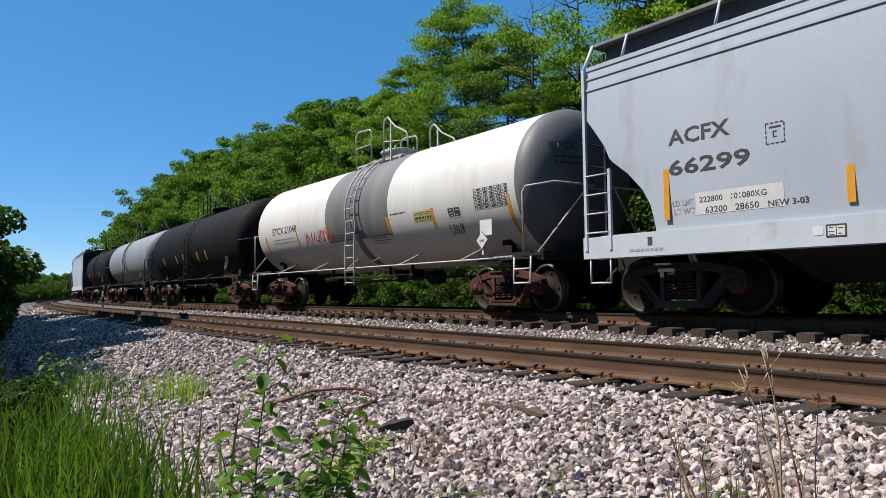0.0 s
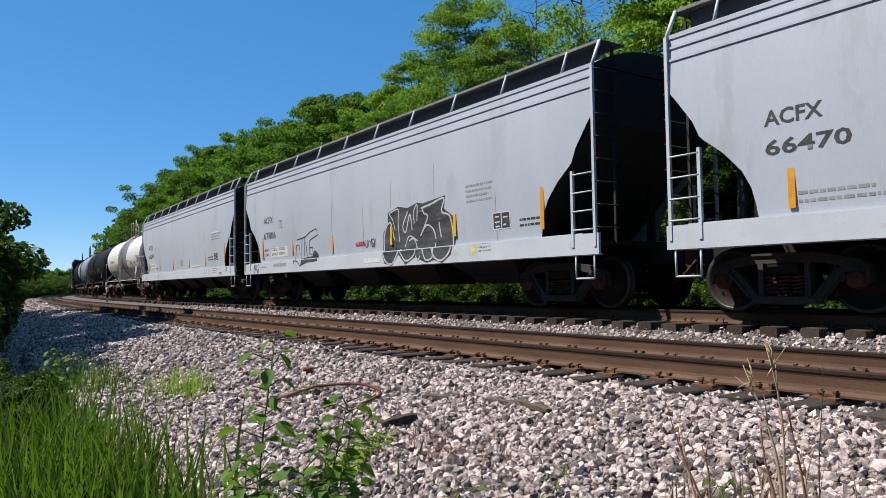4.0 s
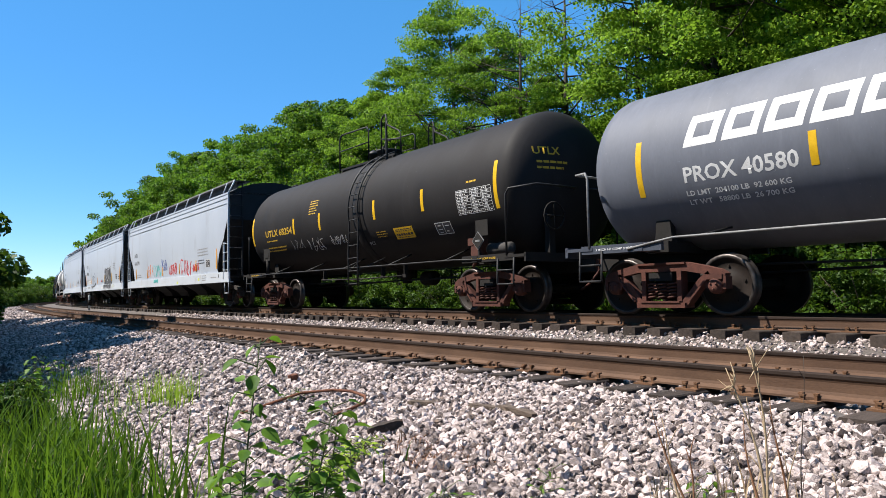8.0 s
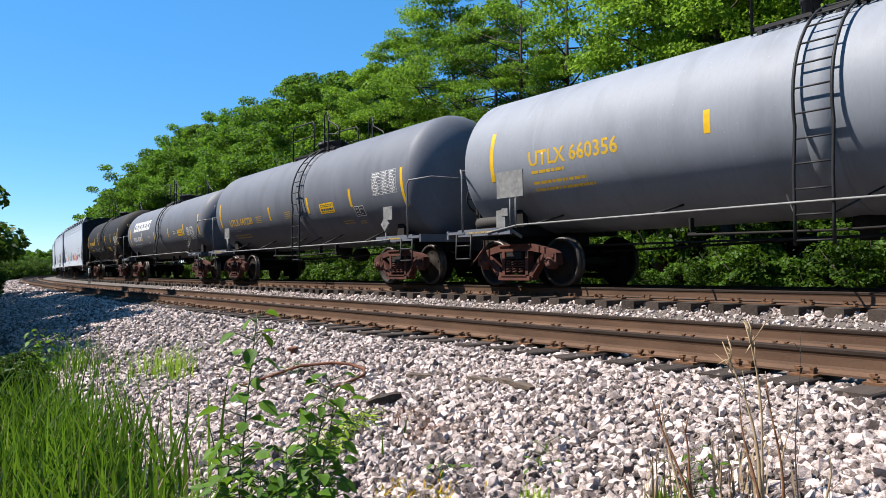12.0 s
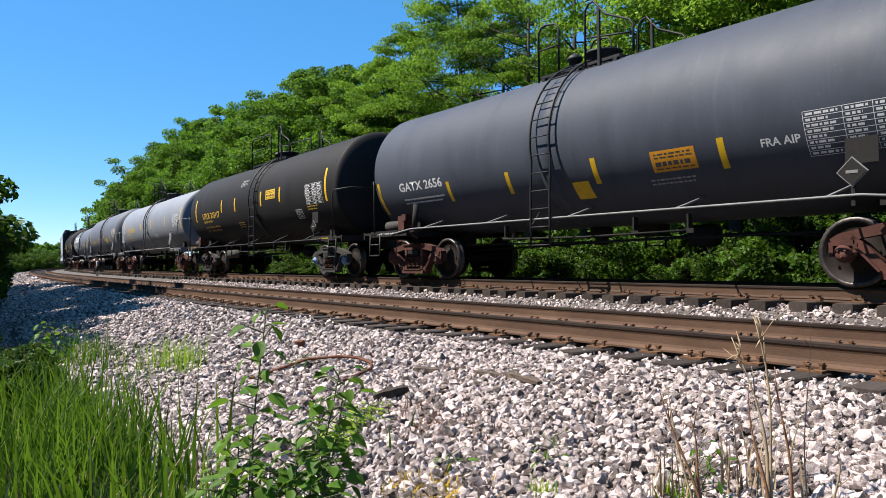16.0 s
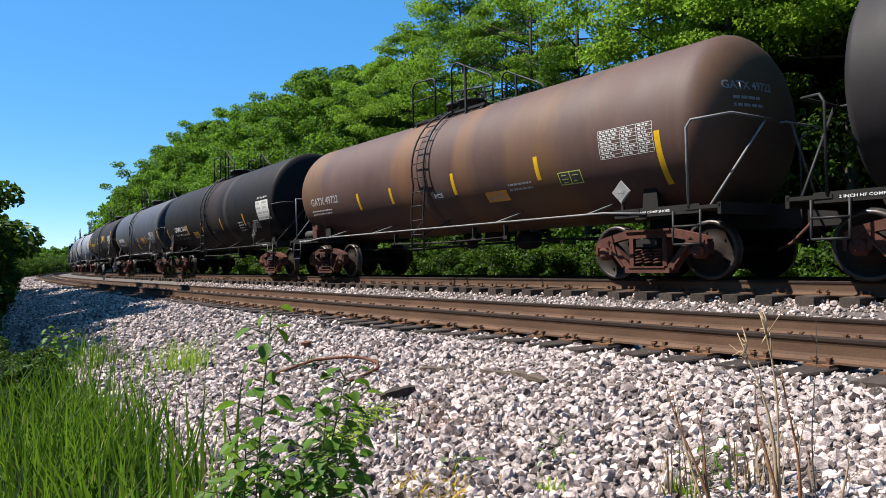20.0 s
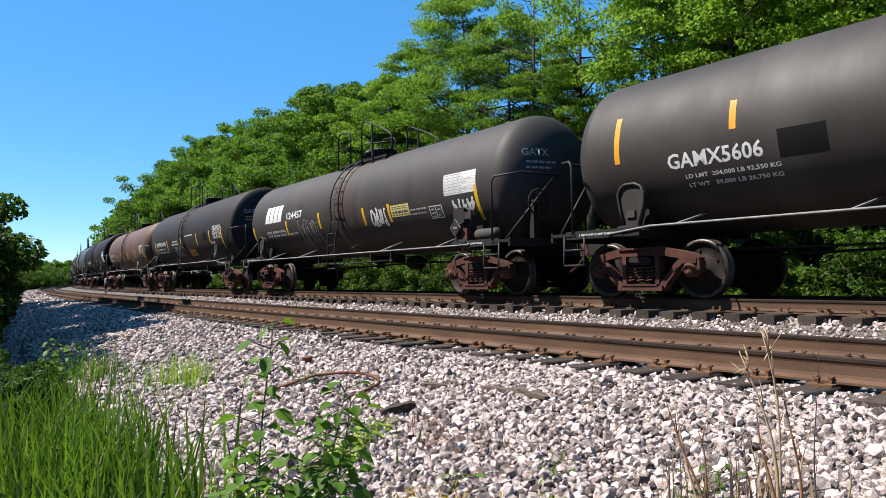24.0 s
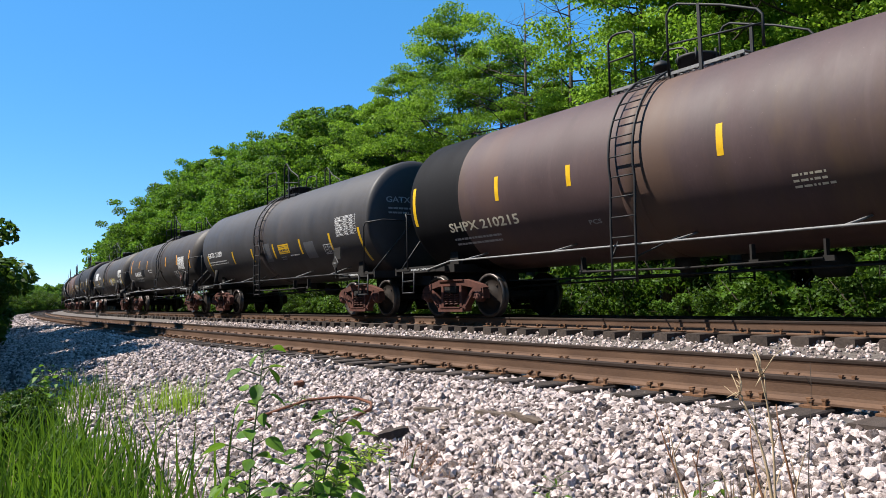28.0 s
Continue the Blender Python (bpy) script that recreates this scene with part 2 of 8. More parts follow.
M_DARKINK = surface("dark_grey_ink", (0.02091, 0.02091, 0.02444), (0.06273, 0.06273, 0.06626), 10, 80, 0.6, 0, 0.0)
M_REDINK = surface("red_spray_paint", (0.2927, 0.02091, 0.02091), (0.4321, 0.05576, 0.04879), 6, 40, 0.6, 0, 0.0)
M_TEALINK = surface("teal_spray_paint", (0.05576, 0.2927, 0.2927), (0.1255, 0.4182, 0.4043), 6, 40, 0.6, 0, 0.0)
M_BLUEINK = surface("blue_spray_paint", (0.02091, 0.04182, 0.1738), (0.05576, 0.08364, 0.2927), 6, 40, 0.6, 0, 0.0)
M_ORANGEINK = surface("orange_spray_paint", (0.4182, 0.09758, 0.02091), (0.5223, 0.1673, 0.04182), 6, 40, 0.6, 0, 0.0)
M_BARK = surface("tree_bark", (0.02731, 0.02181, 0.01697), (0.07888, 0.06371, 0.05158), 5, 40, 0.95, 0, 0.8, (1, 1, 0.3))
M_LEAF = leaf_material("oak_leaves", (0.008, 0.032, 0.003), (0.108, 0.232, 0.020), 0.40)
M_LOCUST = leaf_material("locust_leaves", (0.035, 0.090, 0.008), (0.215, 0.345, 0.030), 0.45)
# bush leaves darkened to carry the shade of trees and train
M_SHADELEAF = leaf_material("shade_dark_bush_leaves", (0.004, 0.014, 0.002), (0.060, 0.125, 0.012), 0.24)
# darker still: deep shade is put into these leaf colours
M_DARKLEAF = leaf_material("shade_dark_leaves", (0.004, 0.016, 0.002), (0.030, 0.070, 0.007), 0.18)
M_GRASS = leaf_material("tall_grass", (0.006, 0.022, 0.002), (0.078, 0.155, 0.010), 0.30)
M_WEED = leaf_material("weed_leaves", (0.024, 0.07, 0.008), (0.105, 0.19, 0.022), 0.33)
M_LIME = leaf_material("yellow_green_leaves", (0.187, 0.289, 0.0255), (0.34, 0.442, 0.051), 0.4)
M_ORANGEWEED = leaf_material("withered_yellow_leaves", (0.12, 0.07, 0.01), (0.42, 0.26, 0.03), 0.3)
M_STRAW = surface("dry_straw", (0.182, 0.1214, 0.06675), (0.3518, 0.2731, 0.1763), 12, 90, 0.8, 0, 0.2)
M_STALK = surface("reddish_dry_stalk", (0.09676, 0.04248, 0.02124), (0.2066, 0.1033, 0.05461), 12, 90, 0.8, 0, 0.2)
M_TWIG = surface("green_stem", (0.03641, 0.05461, 0.0182), (0.07888, 0.09676, 0.03641), 12, 90, 0.8, 0, 0.2)
M_OLDWOOD = surface("weathered_scrap_wood", (0.03641, 0.02731, 0.02124), (0.1337, 0.1, 0.07585), 9, 90, 0.9, 0, 0.6, (1, 6, 6))
M_RUST = surface("rusty_scrap_steel", (0.06068, 0.02124, 0.01337), (0.146, 0.06068, 0.03337), 12, 90, 0.85, 0.1, 0.4)
M_PALEYELLOW = surface("pale_yellow_label", (0.3337, 0.3034, 0.1091), (0.4371, 0.4002, 0.1697), 8, 60, 0.6, 0, 0.0)
M_PALEPANEL = surface("pale_painted_panel", (0.4182, 0.4182, 0.4043), (0.5158, 0.5158, 0.5018), 5, 60, 0.6, 0, 0.0)
M_LIMEINK = surface("lime_sticker", (0.3838, 0.4321, 0.08364), (0.474, 0.5158, 0.1394), 8, 60, 0.6, 0, 0.0)
M_IVORYINK = surface("ivory_stencil_ink", (0.3624, 0.3272, 0.2509), (0.5158, 0.474, 0.3764), 10, 80, 0.6, 0, 0.0)
M_TAN = surface("tan_patch", (0.146, 0.09102, 0.05461), (0.2181, 0.1517, 0.09676), 10, 80, 0.7, 0, 0.0)
M_SILVERINK = surface("silver_spray_paint", (0.24, 0.245, 0.26), (0.50, 0.50, 0.515), 7, 40, 0.5, 0, 0.0)
M_SMEAR = surface("smeared_black_spray", (0.008, 0.008, 0.010), (0.085, 0.087, 0.096), 2.2, 14, 0.6, 0, 0.0, (0.6, 1, 3), stain=(0.17, 0.18, 0.20), stain_at=0.60, stain_scale=2.6)
M_WHITEPOST = surface("white_post_paint", (0.3337, 0.3337, 0.3157), (0.4854, 0.4854, 0.4731), 8, 60, 0.6, 0, 0.1)
M_BLUECAP = surface("blue_bearing_cap", (0.08528, 0.1574, 0.3034), (0.1943, 0.2788, 0.4248), 20, 80, 0.5, 0, 0.1)


# ---- geometry helpers ----
class Geo:
    """Gathers the faces of one mesh."""

    def __init__(self):
        self.v, self.f, self.mi, self.smooth = [], [], [], []

    def face(self, idx, mat=0, smooth=False):
        self.f.append(idx)
        self.mi.append(mat)
        self.smooth.append(smooth)

    def box(self, c, s, rot=None, mat=0, taper=1.0, chamfer=0.0):
        b = len(self.v)
        for z in (-0.5, 0.5):
            k = taper if z > 0 else 1.0
            for x, y in ((-0.5, -0.5), (0.5, -0.5), (0.5, 0.5), (-0.5, 0.5)):
                p = Vector((x * s[0] * k, y * s[1] * k, z * s[2]))
                self.v.append(tuple((rot @ p if rot else p) + Vector(c)))
        for q in ((0, 3, 2, 1), (4, 5, 6, 7), (0, 1, 5, 4), (1, 2, 6, 5), (2, 3, 7, 6), (3, 0, 4, 7)):
            self.face(tuple(b + i for i in q), mat)
        return self

    def tube(self, pts, r, n=6, mat=0, caps=True):
        pts = [Vector(p) for p in pts]
        rs = r if isinstance(r, (list, tuple)) else [r] * len(pts)
        b = len(self.v)
        side = None
        for i, p in enumerate(pts):
            t = (pts[min(i + 1, len(pts) - 1)] - pts[max(i - 1, 0)]).normalized()
            if side is None:
                side = t.cross(Vector((0.31, 0.17, 0.93))).normalized()
            side = (side - t * side.dot(t)).normalized()
            up = t.cross(side)
            for k in range(n):
                a = 2 * math.pi * k / n
                self.v.append(tuple(p + (side * math.cos(a) + up * math.sin(a)) * rs[i]))
        for i in range(len(pts) - 1):
            for k in range(n):
                k2 = (k + 1) % n
                self.face((b + i * n + k, b + i * n + k2, b + (i + 1) * n + k2, b + (i + 1) * n + k), mat, True)
        if caps:
            self.face(tuple(b + n - 1 - k for k in range(n)), mat)
            self.face(tuple(b + (len(pts) - 1) * n + k for k in range(n)), mat)
        return self

    def lathe(self, prof, axis="x", n=32, c=(0, 0, 0), mats=None, smooth=True):
        """prof: (along, radius) pairs; closes on the axis where the radius is nought."""
        b = len(self.v)
        for a, r in prof:
            for k in range(n):
                t = 2 * math.pi * k / n
                u, w = r * math.cos(t), r * math.sin(t)
                p = (a, u, w) if axis == "x" else (w, a, u) if axis == "y" else (u, w, a)
                self.v.append((p[0] + c[0], p[1] + c[1], p[2] + c[2]))
        for i in range(len(prof) - 1):
            for k in range(n):
                k2 = (k + 1) % n
                self.face((b + i * n + k, b + i * n + k2, b + (i + 1) * n + k2, b + (i + 1) * n + k), mats[i] if mats else 0, smooth)
        self.face(tuple(b + n - 1 - k for k in range(n)), mats[0] if mats else 0)
        self.face(tuple(b + (len(prof) - 1) * n + k for k in range(n)), mats[-1] if mats else 0)
        return self

    def prism(self, outline, y0, y1, mat=0):
        """An (x, z) outline drawn out from y0 to y1."""
        b, n = len(self.v), len(outline)
        for y in (y0, y1):
            self.v += [(x, y, z) for x, z in outline]
        self.face(tuple(b + i for i in range(n)), mat)
        self.face(tuple(b + n + n - 1 - i for i in range(n)), mat)
        for i in range(n):
            j = (i + 1) % n
            self.face((b + j, b + i, b + n + i, b + n + j), mat)
        return self

    def bar(self, path, width, y0, y1, mat=0):
        """A flat bar along an (x, z) path, drawn out from y0 to y1."""
        left, right = [], []
        for i, (x, z) in enumerate(path):
            a, c = path[max(i - 1, 0)], path[min(i + 1, len(path) - 1)]
            d = Vector((c[0] - a[0], c[1] - a[1])).normalized()
            w = width[i] / 2 if isinstance(width, (list, tuple)) else width / 2
            left.append((x - d.y * w, z + d.x * w))
            right.append((x + d.y * w, z - d.x * w))
        for i in range(len(path) - 1):
            self.prism([right[i], right[i + 1], left[i + 1], left[i]], y0, y1, mat)
        return self

    def mesh(self, name, mats):
        me = bpy.data.meshes.new(name)
        me.from_pydata(self.v, [], self.f)
        for m in mats:
            me.materials.append(m)
        me.polygons.foreach_set("material_index", self.mi)
        me.polygons.foreach_set("use_smooth", self.smooth)
        me.update()
        return me


def part(name, geo, mats, parent=None, label="", m=None):
    """One mesh object, from a Geo or a ready mesh, under a thing or a part."""
    me = geo.mesh(name, mats if isinstance(mats, (list, tuple)) else [mats]) if isinstance(geo, Geo) else geo
    ob = new(name, me)
    if parent:
        ob.parent = parent
    if m is not None:
        ob.matrix_basis = m
    if label:
        ob["label"] = label
    return ob


def thing(name, label, category, group="", kind=""):
    return tagged(new(name), label, category, group, kind)


def soup(name, verts, faces, mats, smooth=False):
    """A mesh from arrays: verts (n, 3), faces (m, 3 or 4)."""
    me = bpy.data.meshes.new(name)
    k = faces.shape[1]
    me.vertices.add(len(verts))
    me.vertices.foreach_set("co", np.ascontiguousarray(verts, dtype=np.float32).ravel())
    me.loops.add(faces.size)
    me.loops.foreach_set("vertex_index", np.ascontiguousarray(faces, dtype=np.int32).ravel())
    me.polygons.add(len(faces))
    me.polygons.foreach_set("loop_start", np.arange(0, faces.size, k, dtype=np.int32))
    me.polygons.foreach_set("loop_total", np.full(len(faces), k, dtype=np.int32))
    for m in mats:
        me.materials.append(m)
    me.update(calc_edges=True)
    me.polygons.foreach_set("use_smooth", np.full(len(faces), smooth))
    return me


def on_track(s, off, z=0.0):
    """The place s metres along the near rail and off metres beyond it."""
    th = s / R
    return ((R - off) * math.sin(th), R - (R - off) * math.cos(th), z)


def track_pose(s, off, z=0.0, turn=0.0):
    x, y, zz = on_track(s, off, z)
    return pose(x, y, zz, 0, 0, math.degrees(s / R) + turn)


def arr_on_track(s, off, z):
    th = s / R
    return np.stack([(R - off) * np.sin(th), R - (R - off) * np.cos(th), z], -1)


# ---- ground ----
def height(off, s):
    """The ground's height above the near track's rail head, across the line."""
    z = np.interp(off, [-400, -60, -12, -7, -4.6, -2.6, -1.1, -0.75, 2.3, 3.0, 3.45, 3.75, 5.9, 6.2, 6.7, 8.2, 10.5, 20, 60, 400],
                  [-6, -3, -1.6, -1.25, -0.86, -0.56, -0.29, -0.245, -0.245, -0.15, -0.085, -0.03, -0.03, -0.06, -0.12, -0.55, -0.35, 0.6, 2.5, 8])
    rough = np.where((off > -0.9) & (off < 7), 0.008, 0.035)
    return z + rough * (np.sin(off * 2.3 + s * 0.9) + np.sin(s * 1.7 - off * 1.1)) * 0.6


def build_ground():
    s = np.concatenate([np.linspace(-1500, -200, 40), np.linspace(-190, -40, 60), np.linspace(-39, 12, 260), np.linspace(15, 500, 40)])
    o = np.concatenate([[-1500, -700, -300, -150, -80, -50, -30, -20, -14], np.arange(-10, 10.6, 0.2), [12, 15, 20, 30, 50, 80, 130, 200, 300, 450]])
    S, O = np.meshgrid(s, o, indexing="ij")
    V = arr_on_track(S, O, height(O, S)).reshape(-1, 3)
    ni, nj = S.shape
    i, j = np.meshgrid(np.arange(ni - 1), np.arange(nj - 1), indexing="ij")
    a = (i * nj + j).ravel()
    F = np.stack([a, a + nj, a + nj + 1, a + 1], -1)
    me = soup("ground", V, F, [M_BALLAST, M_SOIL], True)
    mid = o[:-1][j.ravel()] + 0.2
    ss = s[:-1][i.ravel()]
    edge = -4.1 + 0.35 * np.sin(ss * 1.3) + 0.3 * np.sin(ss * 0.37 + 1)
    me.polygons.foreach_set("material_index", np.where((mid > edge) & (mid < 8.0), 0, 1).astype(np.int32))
    tagged(new("ground", me), "grey ballast bed falling away to weedy soil beside the railway", "ground", kind="structure")


build_ground()


def stones(name, label, count, s_range, o_range, size, seed, near=None, lift=0.35):
    """Loose crushed stones strewn over the bed, each a rough block of its own."""
    rng = np.random.default_rng(seed)
    variants = []
    for k in range(10):
        bm = bmesh.new()
        bmesh.ops.create_icosphere(bm, subdivisions=1, radius=1.0)
        pts = np.array([v.co[:] for v in bm.verts])
        fac = np.array([[v.index for v in f.verts] for f in bm.faces])
        bm.free()
        if k == 9:
            cube = np.array([(x, y, z) for x in (-1, 1) for y in (-1, 1) for z in (-1, 1)], float) * 0.72
            pts = cube
            fac = np.array([(0, 1, 3), (0, 3, 2), (4, 6, 7), (4, 7, 5), (0, 4, 5), (0, 5, 1), (2, 3, 7), (2, 7, 6), (0, 2, 6), (0, 6, 4), (1, 5, 7), (1, 7, 3)])
        else:
            keep = rng.normal(size=(7, 3))
            keep /= np.linalg.norm(keep, axis=1)[:, None]
            for d in keep:
                over = pts @ d - 0.62
                pts = pts - np.outer(np.maximum(over, 0), d)
        pts = pts * rng.uniform(0.72, 1.12, (len(pts), 1))
        variants.append((pts, fac))
    s = rng.uniform(*s_range, count)
    o = rng.uniform(*o_range, count)
    z = height(o, s)
    C = arr_on_track(s, o, z)
    keepers = np.ones(count, bool)
    if near is not None:
        dist = np.hypot(C[:, 0] - CAM_X, C[:, 1] - CAM_Y)
        keepers = (dist > near[0]) & (dist <= near[1]) & (s < 0.6 - 0.30 * (o + 5.0))
    if o_range[1] < 0:
        keepers &= (o < -0.62) | (rng.uniform(size=count) < 0.22)
    C = C[keepers]
    ends = (o[keepers] > -0.75) & (o_range[1] < 0)
    count = len(C)
    r = size * np.clip(rng.lognormal(0, 0.28, count), 0.5, 1.9)
    C[:, 2] += r * np.where(ends, 0.1, lift) * rng.uniform(0.2, 1.5, count)
    q = rng.normal(size=(count, 4))
    q /= np.linalg.norm(q, axis=1)[:, None]
    w, x, y, zz = q.T
    M = np.stack([1 - 2 * (y * y + zz * zz), 2 * (x * y - w * zz), 2 * (x * zz + w * y), 2 * (x * y + w * zz), 1 - 2 * (x * x + zz * zz), 2 * (y * zz - w * x),
                  2 * (x * zz - w * y), 2 * (y * zz + w * x), 1 - 2 * (x * x + y * y)], -1).reshape(-1, 3, 3)
    sc = rng.uniform(0.65, 1.25, (count, 3)) * r[:, None]
    pick = rng.integers(0, len(variants), count)
    VV, FF, base = [], [], 0
    for k, (pts, fac) in enumerate(variants):
        idx = np.nonzero(pick == k)[0]
        P = np.einsum("nij,nvj->nvi", M[idx], pts[None] * sc[idx][:, None, :]) + C[idx][:, None, :]
        VV.append(P.reshape(-1, 3))
        FF.append((fac[None] + (np.arange(len(idx)) * len(pts))[:, None, None] + base).reshape(-1, 3))
        base += len(idx) * len(pts)
    me = soup(name, np.concatenate(VV), np.concatenate(FF), [M_STONE])
    tagged(new(name, me), label, "ballast", kind="stuff")


stones("ballast_stones", "loose light grey crushed stones on the sloping shoulder", 92000, (-11, 3), (-4.6, -0.05), 0.0265, 3, (0, 8.5), 0.55)
stones("ballast_stones", "light grey crushed stones along the track shoulder", 34000, (-34, -4.5), (-4.4, -0.05), 0.031, 4, (8.5, 90))
stones("ballast_stones", "light grey crushed stones far along the shoulder", 16000, (-100, -33), (-4.2, -0.05), 0.055, 9, None, 0.25)
stones("ballast_stones", "light grey crushed stones on the shoulder behind the viewpoint", 13000, (-2, 9), (-4.3, -0.05), 0.034, 8, None, 0.3)
stones("ballast_stones", "light grey crushed stones between the two tracks", 15000, (-32, 1), (1.75, 4.0), 0.028, 5, (0, 90))
stones("ballast_stones", "light grey crushed stones between the rails", 7000, (-24, 2), (0.1, 1.4), 0.030, 6, (0, 90), 0.1)
stones("ballast_stones", "light grey crushed stones between the rails of the far track", 6000, (-20, 2), (4.2, 5.5), 0.030, 7, (0, 90), 0.1)


# ---- tracks ----
def rail_mesh(off, z):
    """A rail of T section swept along the curve; the head carries the worn metal."""
    half = [(0, 0), (0.030, 0), (0.037, -0.007), (0.037, -0.030), (0.029, -0.042), (0.024, -0.060), (0.024, -0.125), (0.030, -0.148), (0.076, -0.170), (0.076, -0.186)]
    sec = [(-o, h) for o, h in half[::-1]] + half[1:]
    s = np.concatenate([np.linspace(-420, -120, 60), np.linspace(-118, -30, 80), np.linspace(-29, 10, 60), np.linspace(14, 120, 16)])
    n = len(sec)
    V = np.concatenate([arr_on_track(s, np.full_like(s, off + o), np.full_like(s, z + h)) for o, h in sec])
    V = V.reshape(n, len(s), 3).transpose(1, 0, 2).reshape(-1, 3)
    i, j = np.meshgrid(np.arange(len(s) - 1), np.arange(n - 1), indexing="ij")
    a = (i * n + j).ravel()
    me = soup("rail", V, np.stack([a, a + n, a + n + 1, a + 1], -1), [M_RAIL, M_RAILTOP])
    top = (j.ravel() >= 6) & (j.ravel() <= 11)
    me.polygons.foreach_set("material_index", top.astype(np.int32))
    return me


def build_track(off, z, label, lift):
    tr = thing("railway_track", label, "railway track", kind="structure")
    for o in (0, GAUGE):
        part("rail", rail_mesh(off + o, z), None, tr)
    rng = random.Random(int(off * 10) + 3)
    tie_meshes = []
    for k in range(4):
        g = Geo()
        bev = 0.012
        out = [(-0.115, -0.18), (0.115, -0.18), (0.115, -bev), (0.115 - bev, 0), (-0.115 + bev, 0), (-0.115, -bev)]
        g.prism(out, -1.30 + rng.uniform(-.03, .03), 1.30 + rng.uniform(-.03, .03))
        tie_meshes.append(g.mesh("sleeper", [M_TIE]))
    g = Geo()
    g.box((0, 0, 0.008), (0.19, 0.36, 0.016))
    for x in (-0.055, 0.055):
        for y in (-0.105, 0.105):
            g.box((x, y, 0.035), (0.022, 0.022, 0.04))
            g.box((x, y * 0.93, 0.058), (0.034, 0.042, 0.014))
    for x in (-0.02,):
        g.box((x, -0.15, 0.03), (0.022, 0.022, 0.04))
        g.box((x, -0.15, 0.052), (0.034, 0.036, 0.014))
    plate = g.mesh("tie_plate", [M_PLATE])
    far = Geo()
    n = 0
    s = 5.0
    while s > -260:
        turn = rng.uniform(-1.2, 1.2)
        if s > -58:
            t = part("sleeper", tie_meshes[n % 4], None, tr)
            t.matrix_basis = track_pose(s, off + GAUGE / 2 + rng.uniform(-.04, .04), z - 0.203 + rng.uniform(-.006, .004) + lift, turn)
            for y in (-GAUGE / 2, GAUGE / 2):
                p = part("tie_plate", plate, None, t)
                p.matrix_basis = pose(0, y, 0.001, 0, 0, 180 if y > 0 else 0)
        else:
            x, y, zz = on_track(s, off + GAUGE / 2, z - 0.29)
            far.box((x, y, zz), (0.23, 2.6, 0.17), Matrix.Rotation(s / R, 3, "Z"))
        n += 1
        s -= 0.50 + rng.uniform(-.03, .03)
    tagged(part("sleepers_far", far, M_TIE, tr), kind="stuff")
    return tr


build_track(0.0, 0.0, "empty railway track with rust-brown rails on grey ballast", 0.0)
build_track(OFF2, DZ, "railway track with rust-brown rails under the passing train", 0.03)


# ---- plants ----
def leaf_soup(name, centres, size, rng, mat, droop=0.3, long=1.5, facing=None, spill=0.6):
    """Small pointed leaves, each a bent pair of triangles pairs, at the given places."""
    n = len(centres)
    d = rng.normal(size=(n, 3))
    d[:, 2] -= droop
    d /= np.linalg.norm(d, axis=1)[:, None]
    up = rng.normal(size=(n, 3)) * 0.75 + np.array([0, 0, 0.9])
    if facing is not None:
        # leaves of a clump lie like scales on it, and face outward
        up = facing + rng.normal(size=(n, 3)) * spill + np.array([0, 0, 0.15])
        up /= np.linalg.norm(up, axis=1)[:, None]
        d -= up * np.sum(d * up, axis=1)[:, None]
        d /= np.linalg.norm(d, axis=1)[:, None] + 1e-9
    w = np.cross(d, up)
    w /= np.linalg.norm(w, axis=1)[:, None] + 1e-9
    L = size * rng.uniform(0.6, 1.35, n)[:, None]
    W = L / long * 0.5
    a, b = centres - d * L * 0.5, centres + d * L * 0.5
    m = centres - d * L * 0.08
    V = np.stack([a, m + w * W, b, m - w * W], 1).reshape(-1, 3)
    F = np.arange(n * 4).reshape(-1, 4)
    return soup(name, V, F, [mat])


